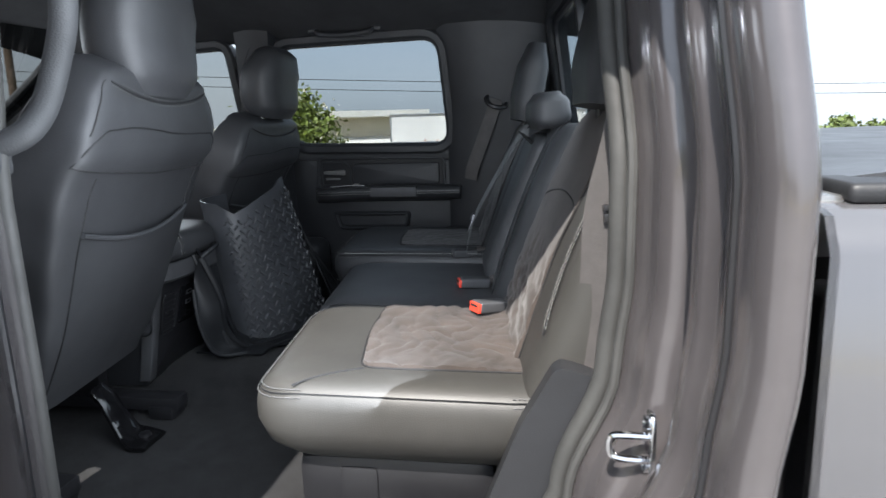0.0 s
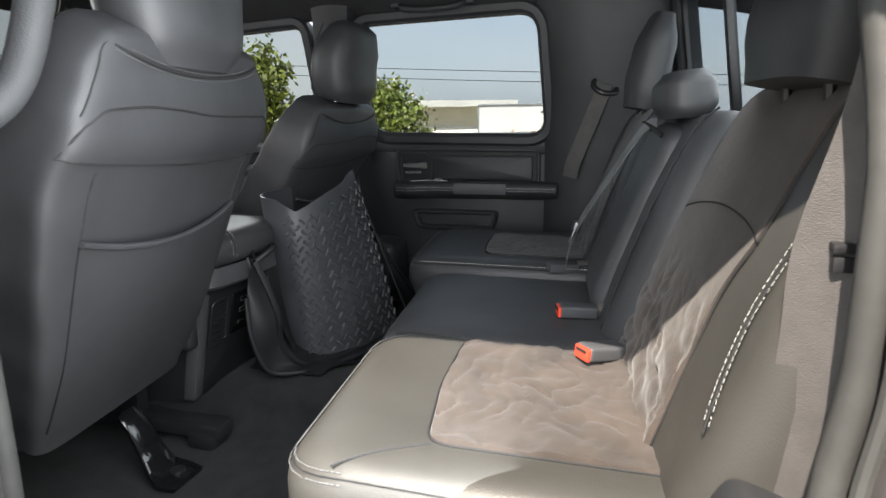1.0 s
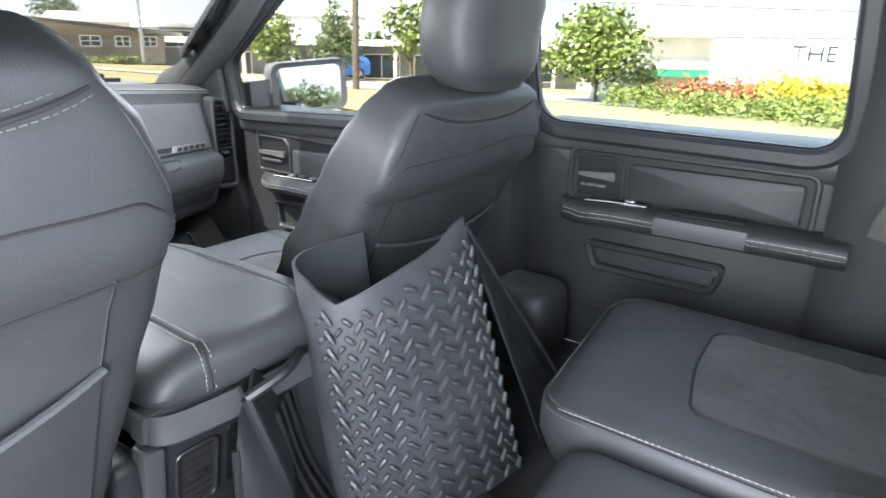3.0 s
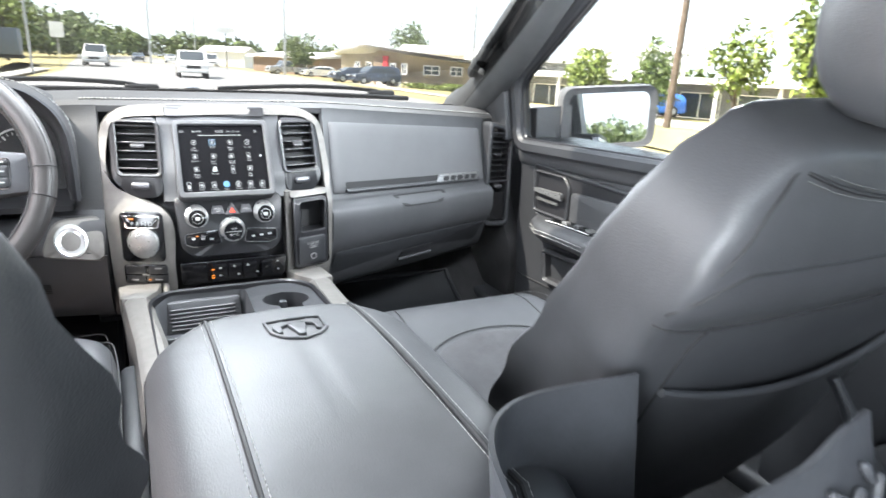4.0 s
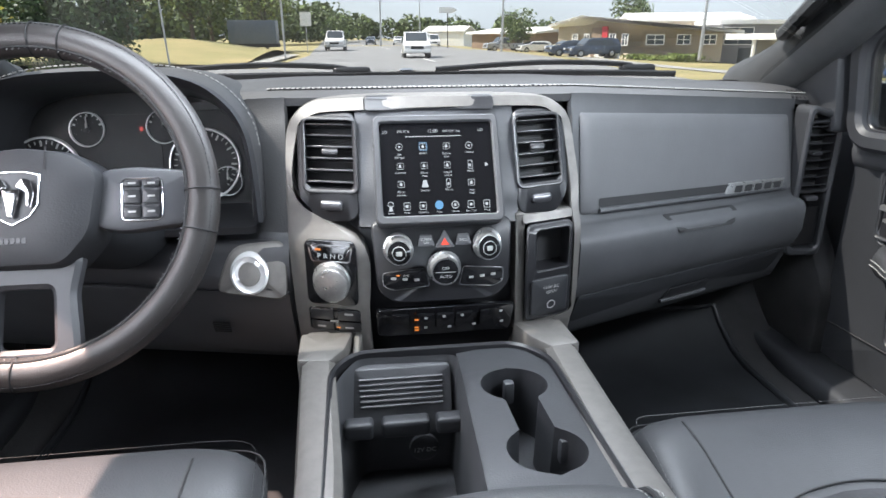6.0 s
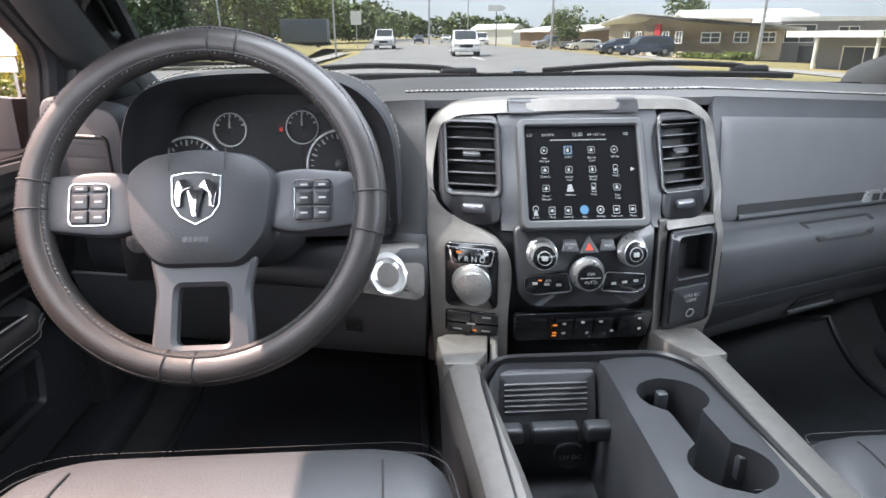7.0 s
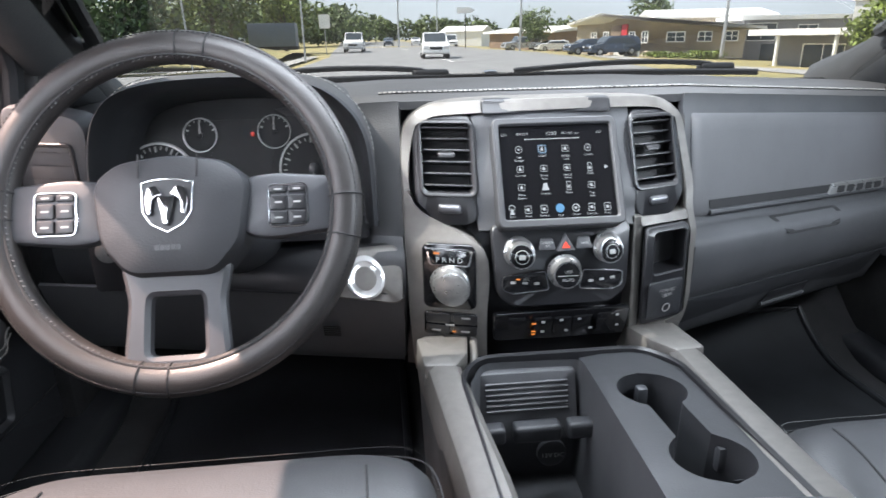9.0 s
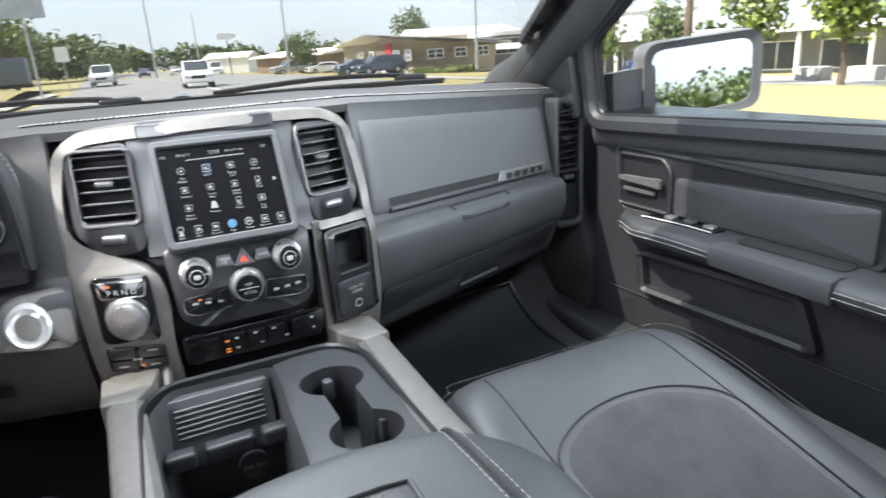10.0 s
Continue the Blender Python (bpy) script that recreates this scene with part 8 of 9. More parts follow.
def building(name, label, x0, y0, x1, y1, depth, h, wall, roofm, over=0.6, pitch=0.0, windows=(), base=None, doors=()):
    """A block with a front from (x0, y0) to (x1, y1); depth away to the right of that line."""
    u = Vector((x1 - x0, y1 - y0, 0))
    L = u.length
    u.normalize()
    n = Vector((-u.y, u.x, 0))
    z = min(land(x0, y0), land(x1, y1)) - 0.3 if base is None else base
    o = Vector((x0, y0, z))
    b = thing(name, label, "building", o)
    f = lambda a, v, d=0.0: o + u * a + Vector((0, 0, v)) - n * d
    top = h + 0.3
    part("walls", loft([[o + u * a + n * d + Vector((0, 0, v)) for a, d in ((0, 0), (L, 0), (L, depth), (0, depth))] for v in (0, top)], True, True), wall, b)
    if pitch:
        rp = [[o + u * (-over) + n * -over + Vector((0, 0, top - 0.05)), o + u * (-over) + n * (depth / 2) + Vector((0, 0, top + pitch)), o + u * (-over) + n * (depth + over) + Vector((0, 0, top - 0.05)), o + u * (-over) + n * (depth + over) + Vector((0, 0, top - 0.3)), o + u * (-over) + n * (depth / 2) + Vector((0, 0, top + pitch - 0.25)), o + u * (-over) + n * -over + Vector((0, 0, top - 0.3))]]
        rp.append([p + u * (L + 2 * over) for p in rp[0]])
        part("roof", loft(rp), roofm, b, "white metal roof")
        part("gable", loft([[o + u * a + n * d + Vector((0, 0, v)) for d, v in ((0.02, top - 0.1), (depth - 0.02, top - 0.1), (depth / 2, top + pitch - 0.2))] for a in (0.02, L - 0.02)]), wall, b)
    else:
        part("roof", loft([[o + u * a + n * d + Vector((0, 0, v)) for a, d in ((-over, -over), (L + over, -over), (L + over, depth + over), (-over, depth + over))] for v in (top - 0.02, top + 0.38)]), roofm, b, "flat roof with a deep pale edge")
    for a, v, w, hh in windows:
        wn_ = part("window", mframe(f, rrect(a, v + 0.3, a + w, v + hh + 0.3, 0.02, 1), rrect(a + 0.07, v + 0.37, a + w - 0.07, v + hh + 0.23, 0.01, 1), -0.05, 0.06), WHITEWALL, b, "white-framed window")
        part("pane", mprism(f, rrect(a + 0.06, v + 0.36, a + w - 0.06, v + hh + 0.24, 0.01, 1), -0.02, 0.012), DARKGLASS, wn_)
        part("mullion", mprism(f, rrect(a + w / 2 - 0.03, v + 0.36, a + w / 2 + 0.03, v + hh + 0.24, 0.005, 1), 0.0, 0.045), WHITEWALL, wn_)
    for a, w, hh in doors:
        part("door", mprism(f, rrect(a, 0.3, a + w, 0.3 + hh, 0.01, 1), -0.02, 0.05), DARKGLASS, b, "glazed door")
    return b, f


shop, sf_ = building("shop", "cream flat-roofed shop with a deep white roof edge and green awning", 36.5, 15.5, 41.0, 9.0, 14, 3.5, material("cream_wall", (0.62, 0.58, 0.48), 0.85, var=0.08, scale=0.6), WHITEWALL, 1.4, windows=((1.0, 0.9, 1.6, 1.2),), base=-1.75)
part("awning", loft([[sf_(a, 1.95, 0.0), sf_(a, 2.35, 0.0), sf_(a, 1.95, 1.3), sf_(a, 1.55, 1.35)] for a in (-0.5, 4, 8.2)]), GREENAWN, shop, "green awning")
part("awning_top", loft([[sf_(a, 2.36, 0.0), sf_(a, 2.50, 0.0), sf_(a, 2.06, 1.34), sf_(a, 1.96, 1.34)] for a in (-0.5, 4, 8.2)]), WHITEWALL, shop)
tr = thing("box_trailer", "white box trailer with dark lettering, parked by the shop", "trailer", (32, 6, -1.3))
tf = lambda u, v, d=0.0: Vector((30.5 + u * 0.12 - d, 7.35 - u, -1.25 + v))
part("box", loft([[tf(u, v, -w) for u, v in ((0, 1.15), (10, 1.15), (10, 3.2), (0, 3.2))] for w in (0, 2.5)]), WHITEWALL, tr)
part("underframe", loft([[tf(u, v, -w) for u, v in ((0.4, 0.75), (9.6, 0.75), (9.6, 1.15), (0.4, 1.15))] for w in (0.3, 2.2)]), TYRE, tr, "dark underframe")
for u in (1.2, 2.4, 8.6):
    part("wheel", loft([[tf(u + 0.45 * math.cos(a), 0.45 + 0.45 * math.sin(a), -w) for a in [2 * math.pi * k / 16 for k in range(16)]] for w in (0.25, 0.55)]), TYRE, tr)
part("lettering", lettering("THE", 0.95, lambda u, v, d=0: tf(u + 4.0, v + 2.5, d), 0, 0, 0.03), material("charcoal_letter_paint", (0.04, 0.04, 0.04), 0.6), tr, "dark capital letters")
part("edge_trim", joined(tube([tf(0, 1.15, 0.02), tf(0, 3.2, 0.02)], 0.05, 5), tube([tf(0, 3.2, 0.02), tf(10, 3.2, 0.02)], 0.05, 5), tube([tf(0, 1.15, 0.02), tf(10, 1.15, 0.02)], 0.04, 5)), STEEL, tr)
shrub(24.5, 5.2, 1.35, 2.2, RUST, "rust-red rounded shrub on the verge", 11, 2600, 0.09, 2.6)
shrub(23.0, 2.4, 1.55, 1.8, YELLOW, "bright yellow shrub on the verge", 12, 2600, 0.09, 2.2)
shrub(22.5, 7.6, 0.9, 1.6, LEAF2, "low light-green shrub on the verge", 13, 1500, 0.08)
shrub(21.2, 4.6, 0.75, 2.4, LEAF2, "low light-green shrub on the verge", 14, 2000, 0.08)
shrub(20.5, 1.5, 0.8, 2.4, LEAF2, "low light-green shrub on the verge", 15, 2000, 0.08)
shrub(26.8, 9.0, 2.0, 0.9, LEAF2, "upright light-green shrub beside a tree", 16, 1200, 0.09)
wb = thing("utility_cabinet", "white utility cabinet behind the tree", "cabinet", (27.5, 10.6, -1.0))
part("body", rbox((27.5, 10.8, -0.2), (1.0, 1.6, 1.6), 0.03), WHITEWALL, wb)
part("door", rbox((26.98, 10.8, -0.2), (0.04, 1.3, 1.4), 0.01), WHITEWALL, wb)

# right front: dark low building, trees, pole
rb, rf_ = building("workshop", "low dark-windowed building under a broad white flat roof", 27, 42, 42, 16, 14, 2.75, GREYWALL, WHITEWALL, 1.5, windows=[(1.5 + 3.6 * i, 0.5, 2.6, 1.7) for i in range(7)])
for i in range(8):
    part("post", tube([rf_(0.4 + 3.6 * i, 0.2, 1.2), rf_(0.4 + 3.6 * i, 3.0, 1.2)], 0.12, 8), WHITEWALL, rb)
tree(22.5, 18.4, 4.2, 1.2, LEAF2, "young light-green street tree", 21, 1000, 0.15, 0.35)
tree(22.8, 15.0, 5.2, 1.5, LEAF2, "leafy street tree by the lawn", 22, 2400, 0.15, 0.3)
tree(28, 28.8, 4.4, 1.3, LEAF, "dark conical tree by the car park", 23, 1800, 0.15, 0.2)
tree(26.0, 32.4, 3.8, 1.5, LEAF2, "pale bushy tree by the car park", 24, 1800, 0.16, 0.25)
pl = thing("utility_pole", "tall leaning wooden utility pole", "utility pole", (19.6, 19.2, land(19.6, 19.2)))
part("shaft", tube([(19.6, 19.2, -1), (19.95, 19.3, 10)], [0.16, 0.12], 10), BARK, pl)
for x, y in ((26.0, 18.2), (27.0, 16.6)):
    bn = thing("concrete_planter", "grey concrete planter block on the lawn edge", "planter", (x, y, land(x, y)), "planters")
    part("block", rbox((x, y, land(x, y) + 0.30), (0.8, 1.2, 0.6), 0.05), CONCRETE, bn)

# along the street ahead
TA, TC, TE = Vector((21.1, 68.0, 0)), Vector((25.2, 58.8, 0)), Vector((33.4, 57.0, 0))
tb_ = thing("street_building", "tan low building with a white low-pitched metal roof and white windows", "building", (25.2, 58.8, -0.8))
TAP = TA.lerp(TC, 0.39)
deep = Vector((5.0, 14.0, 0))
front = [(TA, 2.35), (TAP, 3.05), (TC, 2.45), (TE, 1.65)]
part("walls", loft([[p + Vector((0, 0, -0.9)) + k * deep for p, h in front] + [p + Vector((0, 0, h)) + k * deep for p, h in reversed(front)] for k in (0, 1)]), TANWALL, tb_)
eave = [(TA + Vector((-1.0, 0.6, 0)), 2.30), (TAP + Vector((-0.7, -0.7, 0)), 3.12), (TC + Vector((-0.4, -1.0, 0)), 2.52), (TE + Vector((1.4, -1.0, 0)), 1.62)]
part("roof", loft([[p + Vector((0, 0, h)) + k * deep for p, h in eave] + [p + Vector((0, 0, h + 0.26)) + k * deep for p, h in reversed(eave)] for k in (0, 1.05)]), WHITEWALL, tb_, "white low-pitched metal roof")


def tan_face(p, q):
    u = (q - p).normalized()
    n = Vector((u.y, -u.x, 0))
    return lambda a, v, d=0.0: p + u * a + n * d + Vector((0, 0, v))


def tan_window(f, a, w, z0, z1):
    wn_ = part("window", mframe(f, rrect(a, z0, a + w, z1, 0.02, 1), rrect(a + 0.09, z0 + 0.09, a + w - 0.09, z1 - 0.09, 0.01, 1), -0.05, 0.06), WHITEWALL, tb_, "white-framed window")
    part("pane", mprism(f, rrect(a + 0.08, z0 + 0.08, a + w - 0.08, z1 - 0.08, 0.01, 1), -0.02, 0.012), DARKGLASS, wn_)
    part("mullion", mprism(f, rrect(a + w / 2 - 0.04, z0 + 0.08, a + w / 2 + 0.04, z1 - 0.08, 0.005, 1), 0.0, 0.045), WHITEWALL, wn_)
    part("mullion", mprism(f, rrect(a + 0.08, (z0 + z1) / 2 - 0.03, a + w - 0.08, (z0 + z1) / 2 + 0.03, 0.005, 1), 0.0, 0.040), WHITEWALL, wn_)


f1, f2 = tan_face(TA, TC), tan_face(TC, TE)
for a in (2.2, 3.9, 7.4, 9.0):
    tan_window(f1, a, 0.8, 0.55, 1.65)
for a, w in ((1.4, 1.7), (4.2, 1.3), (6.6, 1.2)):
    tan_window(f2, a, w, 0.60, 1.55)
# plain brown panel, darker than the tan wall around it
part("entrance", mprism(f1, rrect(5.0, -0.9, 6.3, 2.2, 0.02, 1), -0.02, 0.03), material("dark_brown_panel", (0.24, 0.18, 0.13), 0.85, var=0.1, scale=0.5), tb_, "brown entrance panel")
part("sign", mprism(f1, rrect(6.5, 1.3, 7.2, 2.3, 0.02, 1), 0, 0.15), material("red_sign_paint", (0.5, 0.04, 0.05), 0.5), tb_, "small red sign")
part("ramp_wall", loft([[f1(6.6, v, d), f1(10.0, v * 0.55 - 0.3, d + 0.3)] + [f1(10.0, -0.9, d + 0.3), f1(6.6, -0.9, d)] for v, d in ((0.45, 0.9), (0.45, 1.1))]), WHITEWALL, tb_, "white ramp wall")
shrub(28.5, 55.6, 0.7, 2.6, LEAF2, "low green bushes before the tan building", 17, 1500, 0.12, 0.9)
shrub(25.6, 57.0, 0.6, 1.6, LEAF2, "low green bushes before the tan building", 18, 900, 0.12, 0.8)
building("two_storey_building", "grey and tan two-storey building with white window bands", 36.4, 62.5, 47, 60.5, 14, 4.3, GREYWALL, WHITEWALL, 0.4, windows=[(0.3, 2.3, 2.9, 1.7), (5.2, 2.7, 1.9, 1.1)], doors=[(1.9, 1.5, 2.0), (4.4, 1.1, 1.8)])
building("tan_annex", "plain tan two-storey block behind the low building", 31.2, 71.5, 43.5, 68.5, 12, 4.9, TANWALL, WHITEWALL, 0.3, 0.8)
building("far_building", "brown low building with a white roof down the street", 19.5, 112, 27, 98, 14, 3.0, material("brown_wall", (0.24, 0.17, 0.12), 0.85, var=0.1, scale=0.5), WHITEWALL, 0.8, 0.8, windows=[(8, 0.9, 2.2, 1.4), (11.5, 0.9, 1.6, 1.4)])
building("far_shed", "white far shed down the street", 14, 140, 22, 136, 8, 3.2, WHITEWALL, WHITEWALL, 0.3, 1.0)


def car(name, label, x, y, yaw, L, W, H, paint, kind="suv"):
    z = land(x, y) + 0.03
    t = thing(name, label, "car" if kind != "pickup" else "pickup truck", (x, y, z))
    M = Matrix.Translation((x, y, z)) @ Matrix.Rotation(radians(yaw), 4, "Z")
    h0 = 0.32 * H / 1.75
    if kind == "pickup":
        roof = [(-L / 2, 1.02), (-L * 0.10, 1.05), (-L * 0.06, H - 0.05), (L * 0.14, H), (L * 0.24, 1.15), (L * 0.49, 1.05)]
    else:
        roof = [(-L / 2, 1.0), (-L * 0.46, H - 0.12), (-L * 0.30, H), (L * 0.10, H - 0.02), (L * 0.27, 1.08), (L * 0.48, 0.95)]
    prof = [(-L / 2, h0), (L / 2, h0), (L / 2, 0.80)] + [(a, b) for a, b in reversed(roof)]
    prof = rounded(prof, 0.16, 3)
    rings = []
    for k, sc in ((-1.0, 0.93), (-0.96, 0.985), (-0.88, 1.0), (0.88, 1.0), (0.96, 0.985), (1.0, 0.93)):
        rings.append([M @ Vector((W / 2 * k * (1 - 0.16 * max(0, (b - 1.05) / (H - 1.05))), a * sc, h0 + (b - h0) * (0.97 if abs(k) > 0.98 else 1))) for a, b in prof])
    part("body", loft(rings), paint, t)
    for s in (-1, 1):
        q = [(roof[1][0] + 0.15, 1.05), (roof[-2][0] - 0.10, 1.12), (roof[-3][0] - 0.05, H - 0.16), (roof[2][0] + 0.05, H - 0.16)]
        part("side_window", mprism(lambda a, b, d: M @ Vector((s * (W / 2 * (1 - 0.16 * (b - 1.05) / (H - 1.05)) + d), a, b)), rounded(q, 0.06), -0.02, 0.012), DARKGLASS, t)
        for ay in (-L * 0.31, L * 0.32):
            w = part("wheel", loft([[M @ Vector((s * (W / 2 - 0.10 + e), ay + r * math.cos(a), 0.36 + r * math.sin(a))) for a in [2 * math.pi * k / 18 for k in range(18)]] for e, r in ((-0.1, 0.36), (0.10, 0.36), (0.115, 0.30))]), TYRE, t)
            part("rim", loft([[M @ Vector((s * (W / 2 + e), ay + r * math.cos(a), 0.36 + r * math.sin(a))) for a in [2 * math.pi * k / 14 for k in range(14)]] for e, r in ((0.005, 0.23), (0.022, 0.20))]), STEEL, w)
        part("headlamp", moved(rbox((s * W * 0.36, L / 2 - 0.03, 0.78), (0.34, 0.10, 0.18), 0.04), M), LAMP, t)
    a0, a1 = roof[-2], roof[-3]
    part("windscreen", mprism(lambda u, v, d: M @ Vector((u, a0[0] + (a1[0] - a0[0]) * v + d * 0.6, a0[1] + (a1[1] - a0[1]) * v + d)), rrect(-W * 0.39, 0.10, W * 0.39, 0.88, 0.05, 2), 0.0, 0.03), DARKGLASS, t)
    part("grille", moved(rbox((0, L / 2, 0.72), (W * 0.46, 0.06, 0.20), 0.03), M), TYRE, t)
    part("bumper", moved(rbox((0, L / 2 + 0.03, 0.48), (W * 0.92, 0.12, 0.20), 0.05), M), STEEL if kind == "pickup" else paint, t)
    return t


car("oncoming_pickup", "white pickup truck waiting at the kerb ahead", -2.4, 69.5, 178, 5.6, 2.0, 1.95, CARWHITE, "pickup")
car("oncoming_van", "white van on the street ahead", 4.1, 48.5, 178, 4.8, 1.95, 1.80, CARWHITE)
car("parked_minivan", "slate-blue minivan parked by the tan building", 21.6, 59.0, 97, 5.0, 1.95, 1.75, CARBLUE)
car("parked_car", "dark blue car parked behind the minivan", 19.9, 60.6, 97, 4.4, 1.8, 1.45, CARBLUE)
car("parked_pickup", "silver-grey pickup truck parked on the verge", 20.0, 89, 100, 5.6, 2.0, 1.85, CARSILVER, "pickup")
car("parked_van", "white van parked far down the street", 13.5, 118, 178, 5.4, 2.0, 2.1, CARWHITE)
car("far_car", "small dark car far down the street", 2.2, 120, 178, 4.4, 1.8, 1.5, CARBLUE)
car("far_car", "white car far down the street", 7.5, 125, 178, 4.4, 1.8, 1.5, CARWHITE)
car("far_car", "white car parked before the brown building", 24, 88, 100, 4.6, 1.8, 1.5, CARWHITE)
car("roadside_car", "bright blue car parked before the low building", 30, 31, 60, 4.4, 1.8, 1.5, material("bright_blue_car_paint", (0.03, 0.12, 0.42), 0.28, var=0.05, scale=2, coat=0.7))
building("pale_hall", "pale grey plain hall behind the trees", 40.5, 53, 48, 45, 12, 5.6, material("pale_grey_cladding", (0.50, 0.50, 0.48), 0.7, var=0.06, scale=0.5), WHITEWALL, 0.2)

# signs and poles
def octagon(r):
    return [(r * math.cos(math.pi / 8 + math.pi / 4 * k), r * math.sin(math.pi / 8 + math.pi / 4 * k)) for k in range(8)]


sgn = thing("stop_sign", "bare grey back of an octagonal road sign on a post", "road sign", (-9.3, 33.6, 0))
part("post", tube([(-9.3, 33.6, -0.2), (-9.45, 33.6, 5.4)], 0.045, 8), STEEL, sgn)
part("plate", mprism(lambda u, v, d: Vector((-9.42 + u, 33.55 - d, 4.75 + v)), octagon(0.52), -0.01, 0.01, 0.0, True), STEEL, sgn)
s2 = thing("road_sign", "grey back of a large square road sign on a post", "road sign", (-5.1, 46, 0))
part("post", tube([(-5.1, 46, -0.2), (-5.12, 46, 6.6)], 0.07, 8), STEEL, s2)
part("plate", mprism(lambda u, v, d: Vector((-5.1 + u, 45.93 - d, 5.6 + v)), rrect(-1.2, -0.9, 1.2, 0.9, 0.1, 2), -0.01, 0.01, 0.0, True), STEEL, s2)
s3 = thing("road_sign", "small pale road sign by the kerb", "road sign", (-2.9, 60, 0))
part("post", tube([(-4.8, 62, -0.2), (-4.8, 62, 2.6)], 0.04, 6), STEEL, s3)
part("plate", mprism(lambda u, v, d: Vector((-4.8 + u, 61.95 - d, 3.0 + v)), rrect(-0.5, -0.6, 0.5, 0.6, 0.05, 2), -0.01, 0.01, 0.0, True), WHITEWALL, s3)
for x, y, h in ((17.2, 78, 11), (3.5, 105, 13), (28.5, 52, 7), (14.0, 150, 12)):
    up_ = thing("utility_pole", "grey street pole beside the road", "utility pole", (x, y, land(x, y)))
    part("shaft", tube([(x, y, -0.5), (x + 0.15, y, h)], [0.16, 0.10], 8), STEEL, up_)
asn = thing("arrow_sign", "white arrow sign on a dark post far ahead", "road sign", (12.5, 92, 0))
part("post", tube([(12.5, 92, -0.3), (12.5, 92, 5.2)], 0.07, 6), TYRE, asn)
part("plate", mprism(lambda u, v, d: Vector((12.5 + u, 91.9 - d, 4.9 + v)), [(-1.2, -0.4), (0.6, -0.4), (1.4, 0), (0.6, 0.4), (-1.2, 0.4)], -0.02, 0.02, 0.0, True), WHITEWALL, asn)
trl = thing("box_van", "blue-grey parked box trailer under the trees", "trailer", (-9.5, 62, 0))
part("box", rbox((-9.5, 62, 1.9), (4.2, 2.2, 2.0), 0.05), material("slate_trailer", (0.09, 0.11, 0.14), 0.5, var=0.08), trl)
part("chassis", rbox((-9.5, 62, 0.75), (4.4, 1.8, 0.3), 0.05), TYRE, trl)

# greenery ahead and to the left
shrub(-13.4, 34.5, 6.4, 3.0, LEAF3, "tall dense dark-green hedge", 31, 9000, 0.14, 2.6)
shrub(-20.5, 36.5, 7.0, 4.0, LEAF3, "tall dense dark-green hedge", 32, 7000, 0.16, 3.0)
tree(-12.5, 52, 7.5, 2.4, LEAF, "leafy street tree on the mound", 33, 2600, 0.18, 0.3)
tree(-18.0, 55, 9.5, 3.4, LEAF, "large leafy tree on the mound", 34, 3400, 0.20, 0.3)
tree(-25.0, 56, 8.5, 3.2, LEAF, "large leafy tree on the mound", 35, 2800, 0.20, 0.3)
tree(-9.2, 68, 8.0, 2.8, LEAF2, "yellow-green tree beside the street", 36, 2600, 0.20, 0.25)
tree(-15.0, 70, 9.0, 3.2, LEAF, "leafy tree behind the mound", 37, 2600, 0.20, 0.25)
tree(-33.0, 60, 10, 4.0, LEAF, "large leafy tree behind the mound", 38, 2600, 0.22, 0.25)
tree(22.0, 90, 5.5, 2.8, LEAF, "rounded tree before the brown building", 39, 2000, 0.20, 0.2)
tree(36.0, 84, 8.6, 2.4, LEAF, "tree top above the tan block", 40, 1600, 0.22, 0.4)
for i in range(7):
    shrub(-10 - 2.6 * i, 50 + 0.8 * i, 1.1, 1.5, LEAF3 if i % 2 else LEAF2, "low garden shrub on the mound", 50 + i, 500, 0.14)
mound = struct("grass_mound", sheet(lambda x, y: Vector((x, y, land(x, y) + 1.5 * math.exp(-((x + 14) / 8) ** 2 - ((y - 50) / 11) ** 2) - 0.06)), span(-34, -6.4, 26), span(36, 76, 26)), GRASS, "dry straw-coloured grass bank", "ground")
# driver's side shrubs
shrub(-8.9, 15.4, 3.3, 1.4, YELLOW, "yellow-green shrub beside the lot", 61, 2200, 0.08, 1.6)
shrub(-11.2, 17.2, 3.6, 1.8, LEAF2, "yellow-green shrub beside the lot", 62, 2600, 0.09, 2.0)
shrub(-9.2, 13.6, 1.5, 1.3, LEAF2, "green shrub beside the lot", 63, 2000, 0.08, 2.2)
shrub(-14.0, 22.8, 5.0, 2.4, LEAF2, "tall green shrub beside the lot", 64, 2600, 0.10, 2.4)
wsn = thing("notice_board", "blank white notice board on posts", "sign", (-7.75, 12.6, 0))
part("board", rbox((-7.75, 12.8, 1.42), (1.0, 0.06, 0.50), 0.02), WHITEWALL, wsn)
part("board", rbox((-7.75, 12.8, 1.02), (0.9, 0.06, 0.26), 0.02), WHITEWALL, wsn)
for x in (-8.1, -7.4):
    part("post", tube([(x, 12.86, -0.1), (x, 12.86, 1.66)], 0.03, 6), STEEL, wsn)


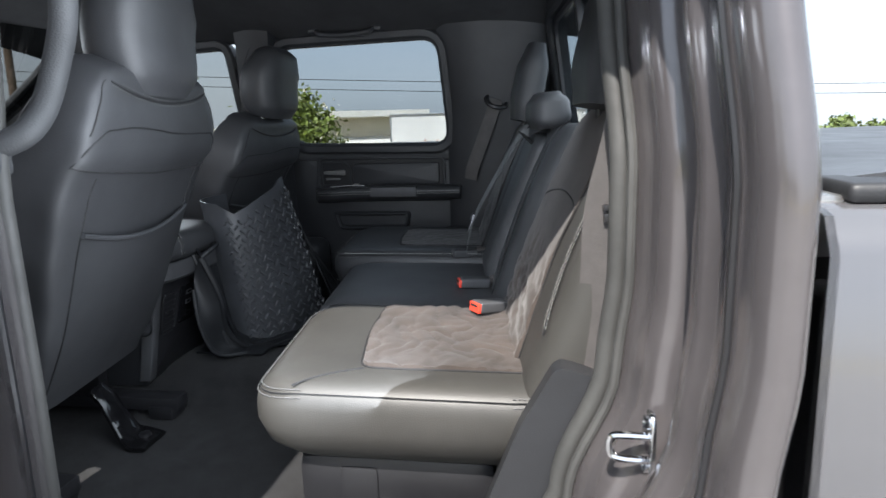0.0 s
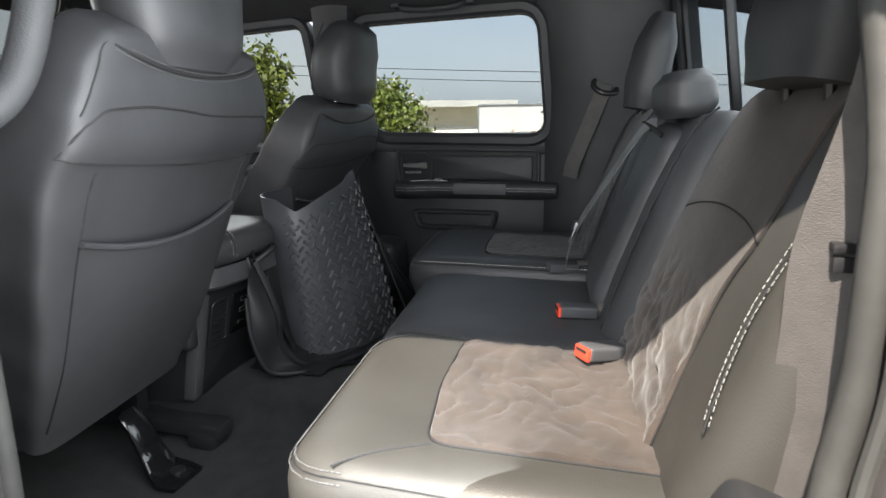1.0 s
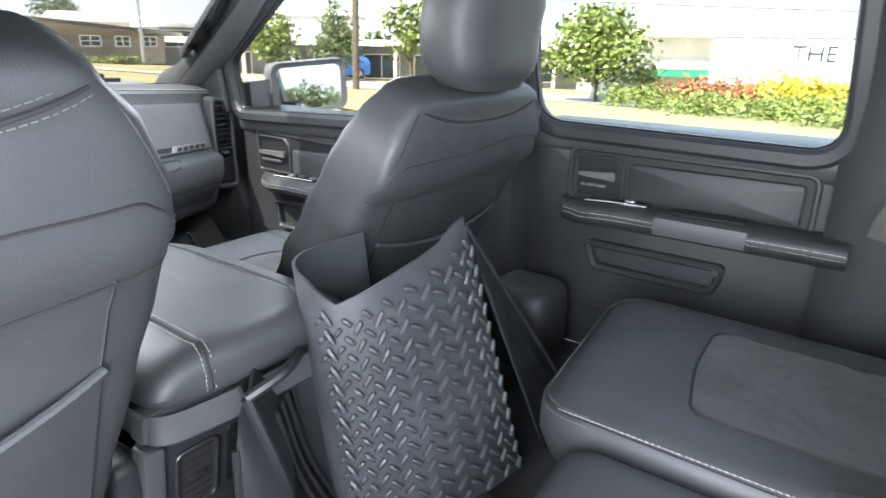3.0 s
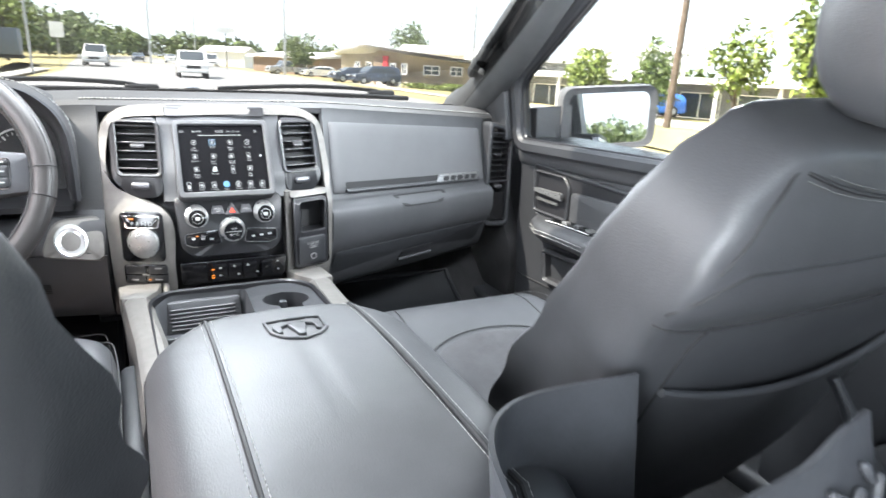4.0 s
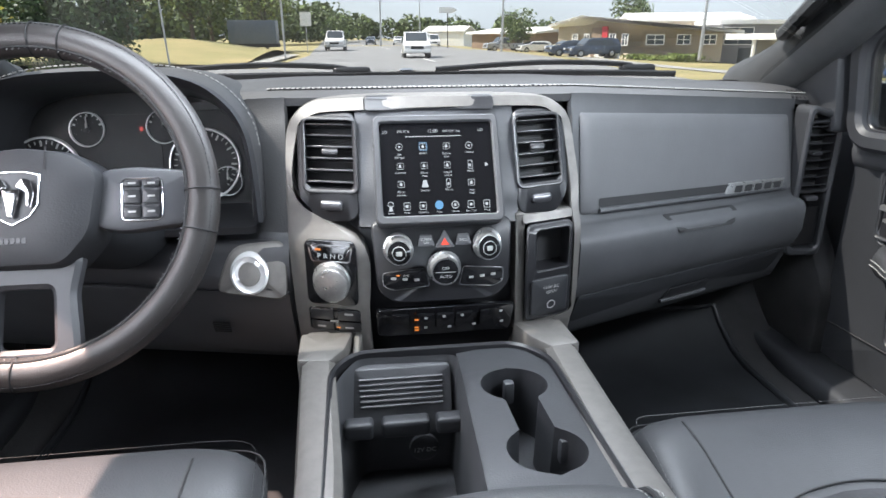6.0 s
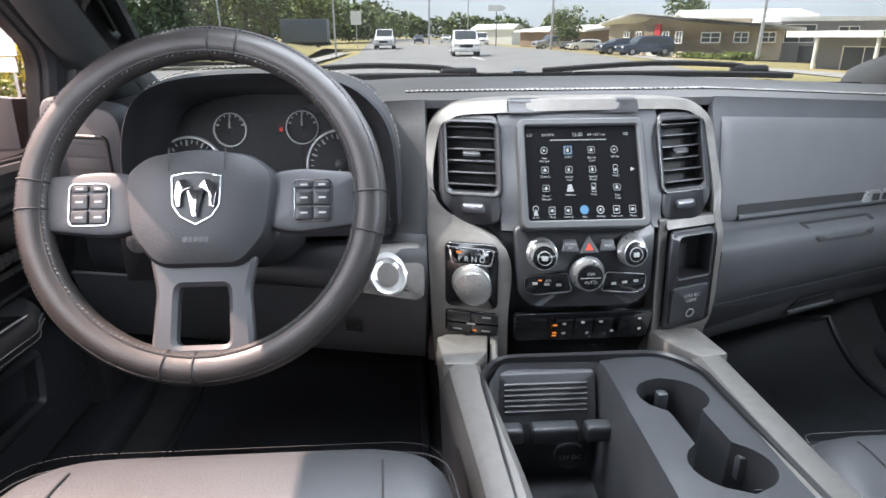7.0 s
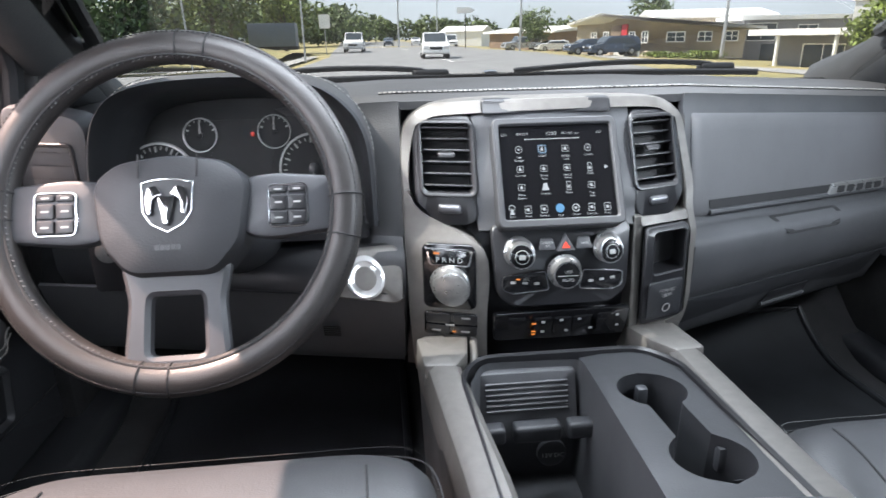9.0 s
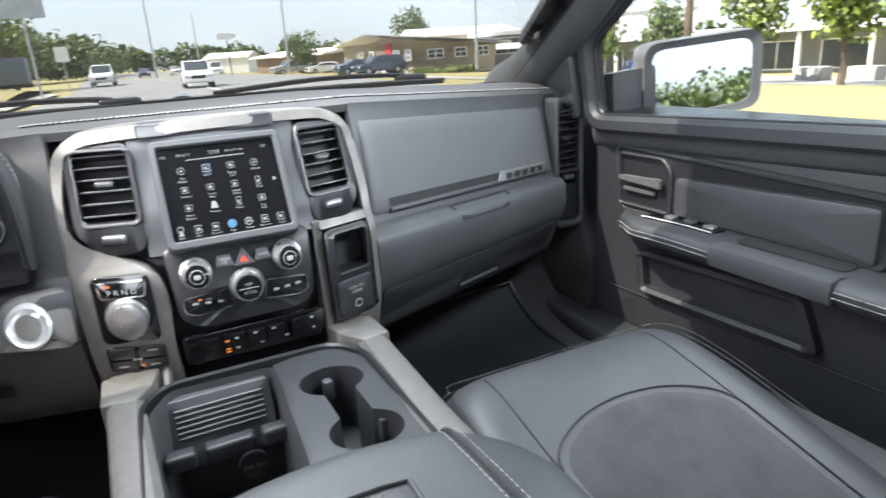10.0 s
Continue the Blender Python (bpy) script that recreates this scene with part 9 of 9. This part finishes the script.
def wood(name, pts, h, spread, count, size, mat, label, seed):
    """A far belt of trees along points, as one."""
    rng = np.random.default_rng(seed)
    pts = np.array(pts, float)
    seg = rng.integers(0, len(pts) - 1, 90)
    k = rng.random((90, 1))
    base = pts[seg] * (1 - k) + pts[seg + 1] * k + rng.normal(size=(90, 2)) * spread * 0.5
    hh = h * rng.uniform(0.6, 1.15, 90)
    own = rng.integers(0, 90, count)
    q = rng.normal(size=(count, 3))
    q /= np.linalg.norm(q, axis=1)[:, None]
    q *= rng.uniform(0.55, 1.0, (count, 1))
    zz = np.array([land(a, b) for a, b in base])
    c = np.stack([base[own, 0] + q[:, 0] * hh[own] * 0.42, base[own, 1] + q[:, 1] * hh[own] * 0.42, zz[own] + hh[own] * (0.52 + 0.46 * q[:, 2])], 1)
    a = rng.normal(size=(count, 3))
    a /= np.linalg.norm(a, axis=1)[:, None]
    b = np.cross(a, rng.normal(size=(count, 3)))
    b /= np.linalg.norm(b, axis=1)[:, None] + 1e-9
    s = size * rng.uniform(0.6, 1.3, (count, 1))
    quad = np.stack([c - a * s, c + b * s * 0.6, c + a * s, c - b * s * 0.6], 1).reshape(-1, 3)
    me = bpy.data.meshes.new(name)
    me.from_pydata(quad.tolist(), [], np.arange(count * 4).reshape(-1, 4).tolist())
    me.materials.append(mat)
    return tagged(new(name, me), label, "trees", kind="stuff")


wood("far_wood", [(-60, 190), (-20, 230), (20, 240), (60, 220), (110, 190)], 9, 18, 26000, 0.75, LEAF, "hazy belt of far green trees", 71)
wood("street_trees", [(-34, 92), (-18, 120), (-10, 150), (-6, 190)], 9, 5, 14000, 0.5, LEAF, "green trees along the far street", 72)
wood("left_wood", [(-60, 20), (-50, 60), (-45, 95)], 10, 8, 14000, 0.5, LEAF, "belt of green trees beyond the lot", 73)
wood("right_wood", [(60, 60), (90, 30), (110, -10), (112, -48), (90, -90), (50, -120), (10, -110), (-40, -90)], 5.5, 8, 30000, 0.5, LEAF, "low belt of green trees behind the truck", 74)
wood("rear_treeline", [(66, 0), (80, -18), (84, -36), (78, -54)], 3.6, 4, 16000, 0.34, LEAF, "continuous low line of green trees behind the truck", 76)
wood("hedge_behind", [(10, -22), (12, -34), (8, -48), (-4, -52)], 4.5, 3, 16000, 0.22, LEAF, "hedgerow of green trees behind the truck", 75)
# overhead wires
for k, (z0, z1) in enumerate(((5.8, 4.3), (5.35, 3.9))):
    cb_ = thing("overhead_cable", "thin black overhead power cable", "cable", (40, 0, z0), "overhead cables")
    pts = []
    for t in span(0, 1, 24):
        x, y = 30 + 14 * t, 42 - 96 * t
        pts.append((x, y, 5.9 - 0.55 * k - 3.2 * t * 1.0 - 0.9 * math.sin(math.pi * t)))
    part("wire", tube(pts, 0.022, 5), TYRE, cb_)
